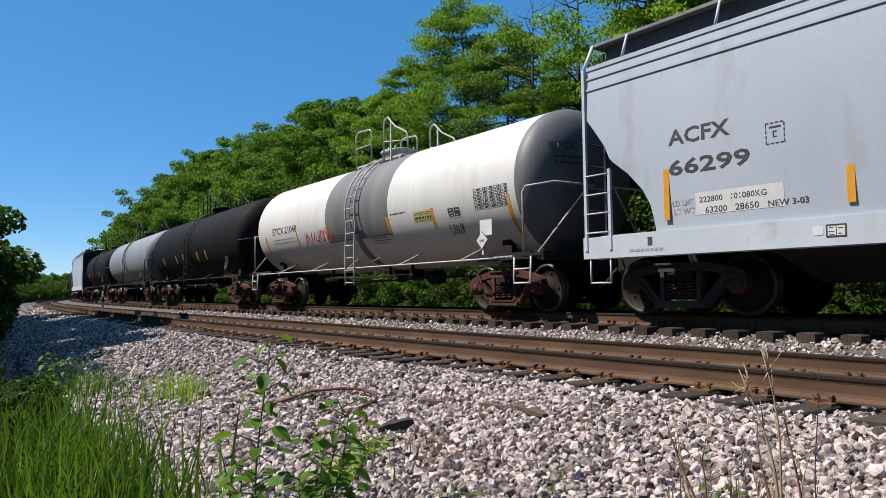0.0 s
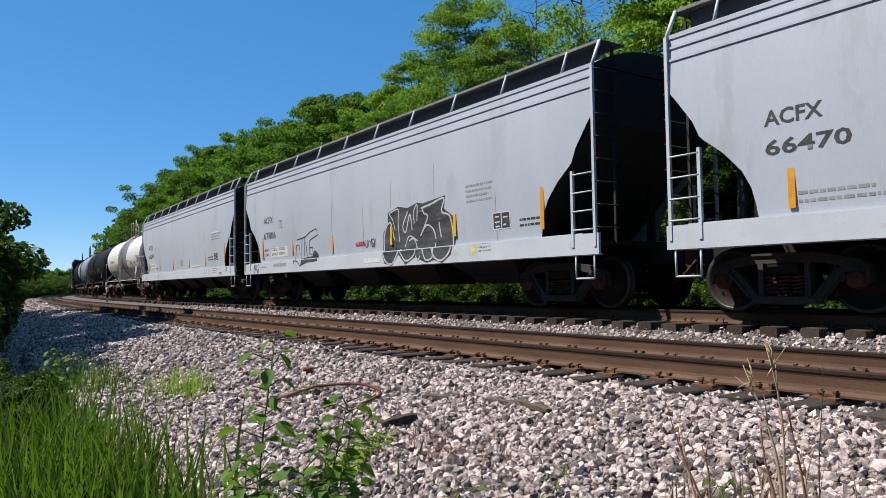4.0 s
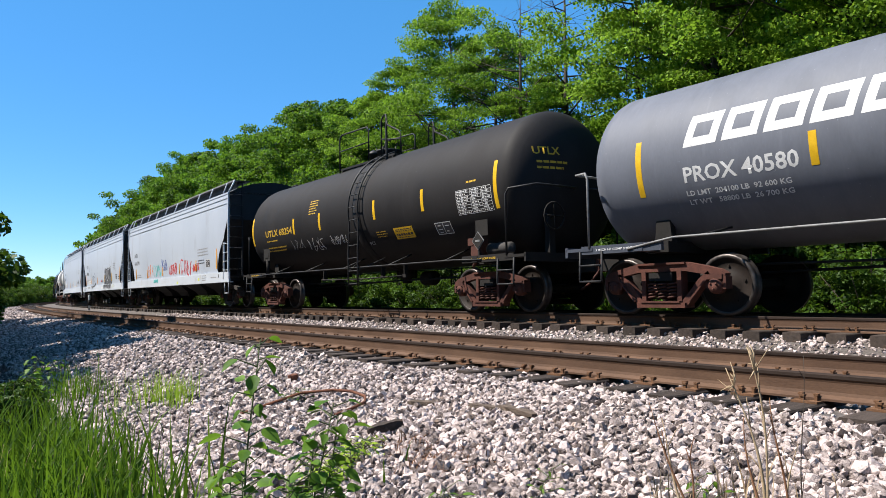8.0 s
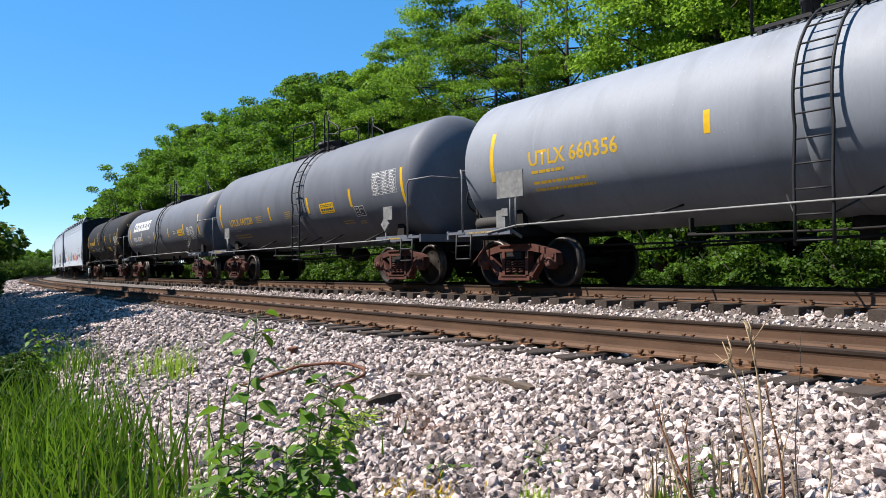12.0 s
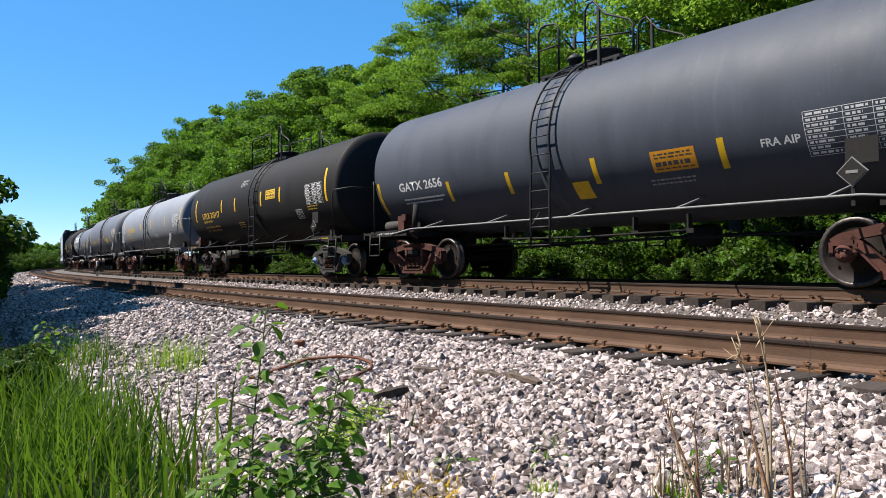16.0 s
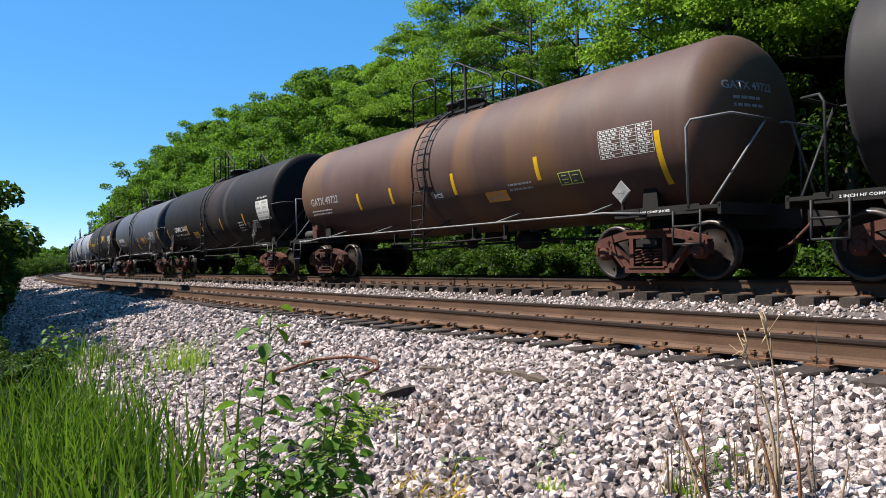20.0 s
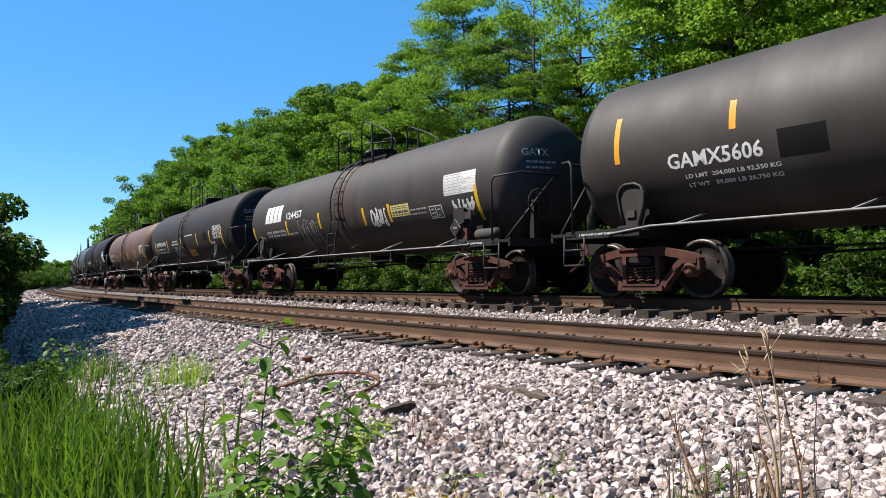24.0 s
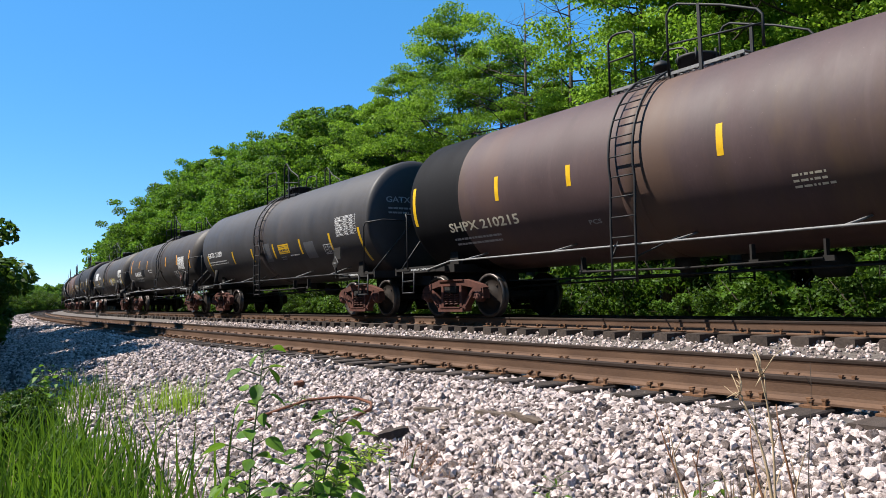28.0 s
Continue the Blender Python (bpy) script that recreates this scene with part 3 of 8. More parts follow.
def tree_parts(seed, tall, spread, leaves, leaf, mat, airy=0.0, lean=0.0, low=0.22):
    """Trunk with forking limbs, boughs and twigs, and a crown of many flat leaf sprays about the twigs' ends."""
    rng = np.random.default_rng(seed)
    g = Geo()
    top = Vector((lean * tall, rng.uniform(-.03, .03) * tall, tall * 0.97))
    tr = [Vector((0, 0, -0.6)), Vector((rng.uniform(-.1, .1), rng.uniform(-.1, .1), tall * 0.25)), top * 0.55 + Vector((rng.uniform(-.3, .3), rng.uniform(-.3, .3), 0)), top]
    r0 = tall * 0.0125
    g.tube(tr, [r0 * 1.3, r0, r0 * 0.55, r0 * 0.08], 7)
    tips = []
    n_limb = 26 if airy < 0.5 else 20
    for i in range(n_limb):
        u = low + (0.97 - low) * (i + rng.uniform(0, 0.8)) / n_limb
        base = tr[1].lerp(tr[2], u / 0.55) if u < 0.55 else tr[2].lerp(tr[3], (u - 0.55) / 0.45)
        a = i * 2.4 + rng.uniform(-.6, .6)
        v = (u - low) / (1 - low)
        # widest a third of the way up, drawn in to a point
        reach = spread * min((v + 0.25) / 0.5, 1.0) ** 0.6 * (1 - max(v - 0.35, 0) / 0.72) ** (1.0 if airy else 0.75) * rng.uniform(0.62, 1.15)
        rise = reach * rng.uniform(0.10, 0.55)
        end = base + Vector((math.cos(a) * reach, math.sin(a) * reach, rise))
        mid = base.lerp(end, 0.5) + Vector((0, 0, -reach * 0.05))
        rr = r0 * (0.42 - 0.30 * u)
        g.tube([base, mid, end], [rr, rr * 0.55, rr * 0.12], 5)
        for k in range(5):
            f = 0.30 + 0.70 * (k + rng.uniform(0, 1)) / 5
            p = base.lerp(end, f)
            q = p + Vector(rng.normal(size=3)) * (0.16 * reach + 0.18)
            q.z += 0.1
            g.tube([p, q], [rr * 0.26, rr * 0.08], 4, caps=False)
            tips.append((q, rng.uniform(0.11, 0.21) * spread * (1.1 - 0.35 * v) * (0.8 if airy else 1.0)))
        tips.append((end, rng.uniform(0.10, 0.17) * spread))
    tips.append((top, spread * 0.12))
    w = np.array([t[1] ** 2 for t in tips])
    pick = rng.choice(len(tips), leaves, p=w / w.sum())
    c = np.array([t[0][:] for t in tips])[pick]
    rad = np.array([t[1] for t in tips])[pick]
    d = rng.normal(size=(leaves, 3)) + np.array([0, 0, 0.30])
    d /= np.linalg.norm(d, axis=1)[:, None]
    rr = rng.uniform(0, 1, leaves) ** (1 / 2.4)
    P = c + d * (rad * rr)[:, None] * np.array([1.2, 1.2, 0.34 if airy else 0.62])
    # leaves lie level or droop; the outer ones turn outward
    return g, leaf_soup("crown", P, leaf, rng, mat, facing=d * 0.45 + np.array([0, 0, 0.35]), spill=1.0)


def make_tree(name, label, category, *a, **k):
    g, crown = tree_parts(*a, **k)
    t = thing(name, label, category)
    part("trunk", g, M_BARK, t)
    part("crown", crown, None, t)
    return t


TREES = [make_tree("tree", "tall broadleaf tree with a full dark green crown", "tree", 11, 11.5, 4.0, 50000, 0.15, M_LEAF),
         make_tree("tree", "broadleaf tree with a dense rounded green crown", "tree", 12, 10.5, 3.9, 48000, 0.15, M_LEAF),
         make_tree("tree", "leafy green forest tree beside the railway", "tree", 13, 12.5, 4.2, 52000, 0.155, M_LEAF, lean=0.04),
         make_tree("tree", "feathery light green locust tree with gaps of sky", "tree", 14, 13.0, 4.6, 52000, 0.095, M_LOCUST, airy=0.85, low=0.30),
         make_tree("tree", "feathery pale green locust tree with a leaning crown", "tree", 15, 12.0, 4.3, 48000, 0.095, M_LOCUST, airy=0.8, lean=-0.03, low=0.28)]
TREES += [make_tree("tree", "distant broadleaf tree with a full green crown", "tree", 41, 11.0, 4.4, 5200, 0.42, M_LEAF),
          make_tree("tree", "distant rounded green tree beside the line", "tree", 42, 10.0, 4.6, 5200, 0.42, M_LEAF),
          make_tree("tree", "bare dead tree with grey twigs", "tree", 43, 12.0, 2.6, 60, 0.10, M_LOCUST, low=0.45)]
TREES.append(make_tree("tree", "tall slim tree with shade-darkened leaves, throwing shade over the ballast", "tree", 44, 16.0, 2.9, 34000, 0.19, M_DARKLEAF, low=0.06))
for t in TREES:
    t["group"] = "trees along the railway"


def bush_parts(seed, tall, wide, leaves, leaf, mat, stems=9, clump=1.0):
    rng = np.random.default_rng(seed)
    g = Geo()
    tips = []
    for i in range(stems):
        a = i * 2.4
        e = Vector((math.cos(a) * wide * rng.uniform(.3, .9), math.sin(a) * wide * rng.uniform(.3, .9), tall * rng.uniform(.4, .95)))
        g.tube([Vector((0, 0, -0.3)), e * 0.5 + Vector((0, 0, 0.1)), e], [0.03, 0.02, 0.006], 5)
        for k in range(2):
            tips.append(e * rng.uniform(0.45, 1.0) + Vector(rng.normal(size=3)) * wide * 0.2)
    pick = rng.integers(0, len(tips), leaves)
    c = np.array([t[:] for t in tips])[pick]
    size = rng.uniform(0.20, 0.40, len(tips))[pick] * clump
    d = rng.normal(size=(leaves, 3))
    d /= np.linalg.norm(d, axis=1)[:, None]
    P = c + d * (wide * size * rng.uniform(0, 1, leaves) ** 0.28)[:, None] * np.array([1, 1, 0.7])
    return g, leaf_soup("foliage", P, leaf, rng, mat, facing=d * 0.6 + np.array([0, 0, 0.4]), spill=0.7)


BUSHES = []
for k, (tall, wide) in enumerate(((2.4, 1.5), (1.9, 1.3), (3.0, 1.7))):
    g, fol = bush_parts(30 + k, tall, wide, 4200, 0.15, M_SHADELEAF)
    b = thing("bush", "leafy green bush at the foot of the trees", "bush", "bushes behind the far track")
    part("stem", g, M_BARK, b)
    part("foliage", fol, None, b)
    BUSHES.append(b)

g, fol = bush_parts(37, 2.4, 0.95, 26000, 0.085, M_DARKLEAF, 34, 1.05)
DARKBUSH = thing("bush", "dense green bush, leaves darkened as if in deep shade", "bush", "bushes beside the ballast")
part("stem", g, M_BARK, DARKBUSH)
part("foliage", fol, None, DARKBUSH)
_used = set()


def plant(kind, s, off, scale=1.0, turn=None, rng=random.Random(5)):
    """Sets a copy (the first time, the tree itself) on the ground."""
    z = float(height(np.array(off), np.array(s)))
    m = track_pose(s, off, z) @ pose(0, 0, 0, 0, 0, rng.uniform(0, 360) if turn is None else turn)
    if kind in _used:
        return copy_thing(kind, m @ Matrix.Scale(scale / kind.scale.x, 4))
    _used.add(kind)
    kind.matrix_basis = m @ Matrix.Scale(scale, 4)
    return kind


def canopy(s):
    """Height of the tree line along the railway."""
    return float(np.interp(s, [-400, -90, -75, -66, -56, -43, -36, -31, 10], [10, 11.2, 11.8, 12.6, 12.4, 12.0, 11.3, 11.0, 11.0]))


def true_height(tree):
    z = sorted(v.co.z for v in tree.children[1].data.vertices)
    return z[int(len(z) * 0.995)]


TALL = {k: true_height(t) for k, t in enumerate(TREES)}


def plant_woods():
    rng = random.Random(8)
    # the front row: broadleaf trees, two locusts above them, bare trees in the gap, then the dark wood
    for s, off, k, h in ((-30.6, 13.0, 1, 10.0), (-27.4, 12.2, 4, 11.5), (-23.8, 12.6, 3, 13.1), (-22.0, 14.6, 0, 7.4), (-20.4, 12.8, 4, 11.0), (-17.2, 12.4, 4, 8.2), (-17.8, 15.2, 1, 6.4), (-13.4, 12.8, 4, 12.2), (-10.9, 12.4, 3, 13.4),
                         (-12.2, 15.6, 0, 8.2), (-8.0, 12.6, 4, 13.0), (-9.0, 15.6, 2, 12.0), (-5.4, 12.2, 3, 13.5), (-5.0, 15.4, 1, 12.0), (-2.6, 12.6, 2, 13.0), (0.6, 12.4, 1, 13.5), (4.2, 12.6, 0, 13.0), (8.0, 13.0, 2, 13.5)):
        plant(TREES[k], s, off, h / TALL[k], rng=rng)
    i = 0
    s = -35.0
    while s > -160:
        k = i % 3 if s > -80 else 5 + i % 2
        plant(TREES[k], s, rng.uniform(12.2, 14.0) if s > -60 else rng.uniform(10.3, 12.3), canopy(s) * rng.uniform(0.90, 1.0) / TALL[k], rng=rng)
        i += 1
        s -= rng.uniform(2.9, 3.7) if s > -60 else rng.uniform(4.0, 5.2)
    s = 4.0
    while s > -150:
        k = i % 3 if s > -60 else 5 + i % 2
        plant(TREES[k], s, rng.uniform(16.5, 19), canopy(s) * rng.uniform(0.9, 1.0) * (0.50 if -36 < s < -15 else 0.8 if s < -15 else 1.0) / TALL[k], rng=rng)
        i += 1
        s -= rng.uniform(3.8, 5.0)
    s = 2.0
    while s > -60:
        k = 5 + i % 2
        plant(TREES[k], s, rng.uniform(22, 25), rng.uniform(7.5, 9.0) / TALL[k], rng=rng)
        i += 1
        s -= rng.uniform(3.5, 4.5)
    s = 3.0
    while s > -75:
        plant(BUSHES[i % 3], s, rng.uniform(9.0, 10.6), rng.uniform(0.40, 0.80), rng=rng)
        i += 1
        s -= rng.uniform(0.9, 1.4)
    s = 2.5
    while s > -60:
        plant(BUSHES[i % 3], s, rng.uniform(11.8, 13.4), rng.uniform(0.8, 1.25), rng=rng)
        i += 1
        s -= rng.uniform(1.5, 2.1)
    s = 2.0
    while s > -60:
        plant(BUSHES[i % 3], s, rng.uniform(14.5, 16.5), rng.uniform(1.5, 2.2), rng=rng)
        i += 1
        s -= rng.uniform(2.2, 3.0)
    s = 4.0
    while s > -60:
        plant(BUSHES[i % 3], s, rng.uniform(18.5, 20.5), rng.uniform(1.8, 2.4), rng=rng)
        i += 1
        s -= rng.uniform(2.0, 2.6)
    # camera's side: trees by the shoulder, whose shade falls over the ballast
    for s, off, k, h in ((-18.6, -9.2, 8, 9.5), (-21, -9.6, 8, 12.5), (-23, -10.2, 8, 15.5), (-27, -10.0, 8, 18.5), (-31.5, -10.4, 8, 20.0), (-36, -10.0, 8, 19.0), (-41, -10.2, 8, 18.0), (-46, -10.4, 8, 16.0), (-13.5, -9.4, 8, 5.8), (-50, -8.6, 0, 8.0), (-58, -8.6, 1, 8.5)):
        plant(TREES[k], s, off, h / TALL[k], rng=rng)
    for s, off, sc in ((-10.5, -6.9, 0.9), (-13, -6.5, 0.9), (-14.5, -6.3, 0.9), (-17, -6.3, 1.0), (-19, -6.3, 1.1), (-21.5, -6.3, 1.15), (-25, -5.6, 1.1), (-29, -5.2, 1.1), (-17, -7.4, 1.4), (-34, -4.9, 1.1), (-39, -4.7, 1.1), (-44, -4.6, 1.0), (-50, -4.6, 1.1), (-54, -4.6, 1.2), (-59, -4.6, 1.2), (-63, -4.6, 1.2)):
        plant(BUSHES[i % 3], s, off, sc, rng=rng)
        i += 1
    # the first, smallest ones stand in for the shadow gap behind the grass
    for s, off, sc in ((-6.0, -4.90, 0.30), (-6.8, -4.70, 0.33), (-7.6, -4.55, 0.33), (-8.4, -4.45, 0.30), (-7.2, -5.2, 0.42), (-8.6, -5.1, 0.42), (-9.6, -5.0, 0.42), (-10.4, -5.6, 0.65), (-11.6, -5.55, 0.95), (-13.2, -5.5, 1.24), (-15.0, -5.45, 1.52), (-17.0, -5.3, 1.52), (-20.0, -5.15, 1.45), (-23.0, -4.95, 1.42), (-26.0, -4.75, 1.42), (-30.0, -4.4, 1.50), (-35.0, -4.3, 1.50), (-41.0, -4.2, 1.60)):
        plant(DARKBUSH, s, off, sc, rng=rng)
    # unseen trees added behind the viewpoint to cut sky light and darken reflections
    s = 40.0
    while s > -70:
        k = 5 + i % 2
        plant(TREES[k], s, rng.uniform(-26, -22), rng.uniform(11, 14) / TALL[k], rng=rng)
        i += 1
        s -= rng.uniform(3.8, 5.2)
    s = -66.0
    while s > -300:
        k = 5 + i % 2
        plant(TREES[k], s, rng.uniform(-8.6, -7.2), rng.uniform(6.5, 8.5) / TALL[k], rng=rng)
        plant(BUSHES[i % 3], s + 2, rng.uniform(-5.2, -4.6), rng.uniform(1.2, 1.6), rng=rng)
        plant(BUSHES[(i + 1) % 3], s - 1, rng.uniform(-5.4, -4.8), rng.uniform(1.2, 1.6), rng=rng)
        i += 1
        s -= rng.uniform(5, 7)
    plant(TREES[7], -18.4, 11.8, 11.6 / 12.0, rng=rng)
    plant(TREES[7], -16.3, 12.2, 12.4 / 12.0, rng=rng)
    s = -165.0
    while s > -330:
        k = 5 + i % 2
        plant(TREES[k], s, rng.uniform(8.5, 11), rng.uniform(9, 11) / TALL[k], rng=rng)
        i += 1
        s -= rng.uniform(6, 8)


plant_woods()


def grass(name, label, seed, count, s_c, o_c, spread, tall, mat, width=0.012, most_lean=0.40):
    """A stand of long bent blades."""
    rng = np.random.default_rng(seed)
    s = s_c + rng.normal(size=count) * spread[0]
    o = o_c + rng.normal(size=count) * spread[1]
    root = arr_on_track(s, o, height(o, s) - 0.03)
    L = tall * rng.uniform(0.55, 1.1, count)
    a = rng.uniform(0, 2 * np.pi, count)
    lean = rng.uniform(0.05, most_lean, count)
    dirv = np.stack([np.cos(a), np.sin(a), np.zeros(count)], -1)
    side = np.stack([-np.sin(a + 0.6), np.cos(a + 0.6), np.zeros(count)], -1)
    segs = 5
    V = []
    for k in range(segs + 1):
        u = k / segs
        c = root + dirv * (lean * L * u ** 2.2)[:, None] + np.array([0, 0, 1.0]) * (L * (u - 0.35 * lean * u ** 3))[:, None]
        w = width * (1 - u ** 1.8) * rng.uniform(0.8, 1.2, count) + 0.0008
        V += [c - side * w[:, None], c + side * w[:, None]]
    V = np.stack(V, 1)
    nv = V.shape[1]
    F = np.array([(2 * k, 2 * k + 1, 2 * k + 3, 2 * k + 2) for k in range(segs)])
    FF = (F[None] + (np.arange(count) * nv)[:, None, None]).reshape(-1, 4)
    tagged(new(name, soup(name, V.reshape(-1, 3), FF, [mat], True)), label, "grass", kind="stuff")


grass("tall_grass", "dense stand of tall bright green grass", 21, 1900, -4.9, -4.70, (0.85, 0.27), 0.86, M_GRASS, 0.0115)


# ---- train ----
V0, ACC, JERK = 8.083, 0.04196, -0.001278


def run(t):
    """How far the train has gone at t seconds."""
    return V0 * t + ACC * t * t / 2 + JERK * t ** 3 / 6


WHEEL_R = 0.44
SEG = 112


def wheelset_mesh():
    g = Geo()
    g.lathe([(-0.98, 0.06), (-0.8, 0.085), (0.8, 0.085), (0.98, 0.06)], "y", 12)
    for sgn in (-1, 1):
        y = sgn * 0.7525
        prof = [(-0.07, 0.10), (-0.07, 0.13), (-0.02, 0.20), (-0.02, 0.36), (-0.062, 0.385), (-0.067, 0.437), (-0.01, WHEEL_R), (0.035, WHEEL_R + 0.002), (0.05, WHEEL_R + 0.025), (0.068, WHEEL_R + 0.02), (0.068, 0.38), (0.02, 0.34), (0.02, 0.2), (0.07, 0.13), (0.07, 0.10)]
        if sgn > 0:
            prof = [(-a, r) for a, r in prof[::-1]]
            m = [0] * 4 + [0] * 1 + [1] * 5 + [0] * 4
        else:
            m = [0] * 4 + [1] * 5 + [0] * 5
        g.lathe(prof, "y", 28, (0, y, 0), m)
        for k in range(5):
            a = k * 2 * math.pi / 5
            g.lathe([(-0.012, 0.02), (0.012, 0.02)], "y", 6, (math.cos(a) * 0.27, y + sgn * 0.028, math.sin(a) * 0.27))
    return g.mesh("wheelset", [M_WHEEL, M_RIM])


ME_WHEELSET = wheelset_mesh()


def side_frame_mesh(mat):
    """Cast side frame: arched top chord, sloping tension members, columns and pedestals."""
    g = Geo()
    y0, y1 = -0.07, 0.07
    g.bar([(-1.03, 0.57), (-0.93, 0.615), (-0.70, 0.66), (-0.42, 0.715), (0.42, 0.715), (0.70, 0.66), (0.93, 0.615), (1.03, 0.57)], [0.07, 0.10, 0.12, 0.13, 0.13, 0.12, 0.10, 0.07], y0, y1)
    g.bar([(-0.42, 0.768), (0.42, 0.768)], 0.03, y0 - 0.03, y1 + 0.03)
    for k in (-1, 1):
        # tension member with a raised rim, column beside the springs, bearing jaw
        g.bar([(k * 0.80, 0.60), (k * 0.66, 0.50), (k * 0.44, 0.24), (k * 0.36, 0.16)], [0.10, 0.10, 0.11, 0.10], y0, y1)
        g.bar([(k * 0.76, 0.53), (k * 0.47, 0.21)], 0.028, y0 - 0.035, y0 + 0.01)
        g.bar([(k * 0.31, 0.66), (k * 0.31, 0.22)], 0.075, y0 - 0.01, y1 + 0.01)
        g.box((k * 0.88, 0, 0.555), (0.24, 0.19, 0.07))
        g.box((k * 1.025, 0, 0.475), (0.05, 0.16, 0.18))
        g.box((k * 0.745, 0, 0.475), (0.05, 0.16, 0.16))
    g.bar([(-0.42, 0.155), (0.42, 0.155)], 0.075, y0 - 0.05, y1 + 0.05)
    g.bar([(-0.34, 0.205), (0.34, 0.205)], 0.025, y0 - 0.065, y1 + 0.065)
    return g.mesh("side_frame", [mat])


def springs_mesh():
    g = Geo()
    for x in (0.0,):
        pts = [(x + 0.07 * math.cos(a), -0.03 + 0.07 * math.sin(a), 0.24 + 0.25 * a / (2 * math.pi * 5.2)) for a in np.linspace(0, 2 * math.pi * 5.2, 52)]
        g.tube(pts, 0.016, 5)
    return g.mesh("spring", [M_TRUCK])


def cap_mesh(mat):
    g = Geo()
    g.lathe([(-0.09, 0.0), (-0.09, 0.05), (-0.075, 0.085), (-0.06, 0.10), (-0.03, 0.105), (-0.03, 0.12), (0.08, 0.12)], "y", 20)
    for k in range(3):
        a = k * 2.094 + 0.5
        g.lathe([(-0.105, 0.0), (-0.105, 0.016), (-0.07, 0.016)], "y", 6, (math.cos(a) * 0.05, 0, math.sin(a) * 0.05))
    return g.mesh("bearing_cap", [mat])


def bolster_mesh():
    g = Geo()
    g.box((0, 0, 0.60), (0.34, 2.0, 0.20))
    g.box((0, 0, 0.72), (0.5, 0.5, 0.10))
    for y in (-1.05, 1.05):
        g.box((0, y, 0.575), (0.40, 0.16, 0.12))
    for x in (-0.52, 0.52):
        g.box((x, 0, 0.40), (0.08, 1.5, 0.10))
        for y in (-0.7525, 0.7525):
            g.box((x * 0.86, y, 0.40), (0.06, 0.09, 0.26))
    return g.mesh("bogie", [M_UNDER])


ME_FRAME, ME_FRAME_DARK = side_frame_mesh(M_TRUCK), side_frame_mesh(M_TRUCK_DARK)
ME_SPRING, ME_CAP, ME_CAP_BLUE, ME_BOLSTER = springs_mesh(), cap_mesh(M_TRUCK), cap_mesh(M_BLUECAP), bolster_mesh()
WHEELSETS = []


def bogie(car, x, dark=False, blue=False):
    b = part("bogie", ME_BOLSTER, None, car, "dusty black four-wheel bogie" if dark else "rust-brown four-wheel bogie", pose(x, 0, 0))
    for sgn in (-1, 1):
        part("side_frame", ME_FRAME_DARK if dark else ME_FRAME, None, b, m=pose(0, sgn * 1.03, 0, 0, 0, 0 if sgn < 0 else 180))
        for x in (-0.17, 0.0, 0.17):
            part("spring", ME_SPRING, None, b, m=pose(x, sgn * 1.03, 0, 0, 0, 0 if sgn < 0 else 180))
        for ax in (-0.88, 0.88):
            part("bearing_cap", ME_CAP_BLUE if blue else ME_CAP, None, b, "blue bearing cap" if blue else "", m=pose(ax, sgn * 1.06, WHEEL_R - 0.005, 0, 0, 0 if sgn < 0 else 180))
    for ax in (-0.88, 0.88):
        w = part("wheelset", ME_WHEELSET, None, b, "steel wheels on an axle with worn bright rims")
        WHEELSETS.append((w, ax))
    return b


def coupler_mesh():
    g = Geo()
    g.box((0, 0, 0), (0.9, 0.16, 0.16))
    g.box((-0.40, 0, 0), (0.24, 0.28, 0.28))
    g.box((-0.52, 0.09, 0), (0.14, 0.10, 0.26))
    g.tube([(-0.1, -0.3, -0.1), (-0.35, -0.32, -0.35), (-0.6, -0.25, -0.45)], 0.025, 6)
    return g.mesh("coupler", [M_TRUCK])


ME_COUPLER = coupler_mesh()


def strip_on_tank(x0, x1, z0, z1, r, zc, lift=0.0022, n=18, skew=0.0):
    """A thin painted or taped patch bent onto the near side of a tank."""
    g = Geo()
    a0, a1 = math.asin(max(-1, min(1, (z0 - zc) / r))), math.asin(max(-1, min(1, (z1 - zc) / r)))
    b = len(g.v)
    for layer in (lift, -0.01):
        for i in range(n + 1):
            a = a0 + (a1 - a0) * i / n
            for x in (x0, x1):
                g.v.append((x + skew * (i / n - 0.5), -(r + layer) * math.cos(a), zc + (r + layer) * math.sin(a)))
    for i in range(n):
        k = 2 * i
        g.face((k, k + 1, k + 3, k + 2))
    m = 2 * (n + 1)
    for i in range(n):
        k = 2 * i
        g.face((k, k + 2, m + k + 2, m + k))
        g.face((k + 1, m + k + 1, m + k + 3, k + 3))
    g.face((0, m, m + 1, 1))
    g.face((2 * n, 2 * n + 1, m + 2 * n + 1, m + 2 * n))
    return g


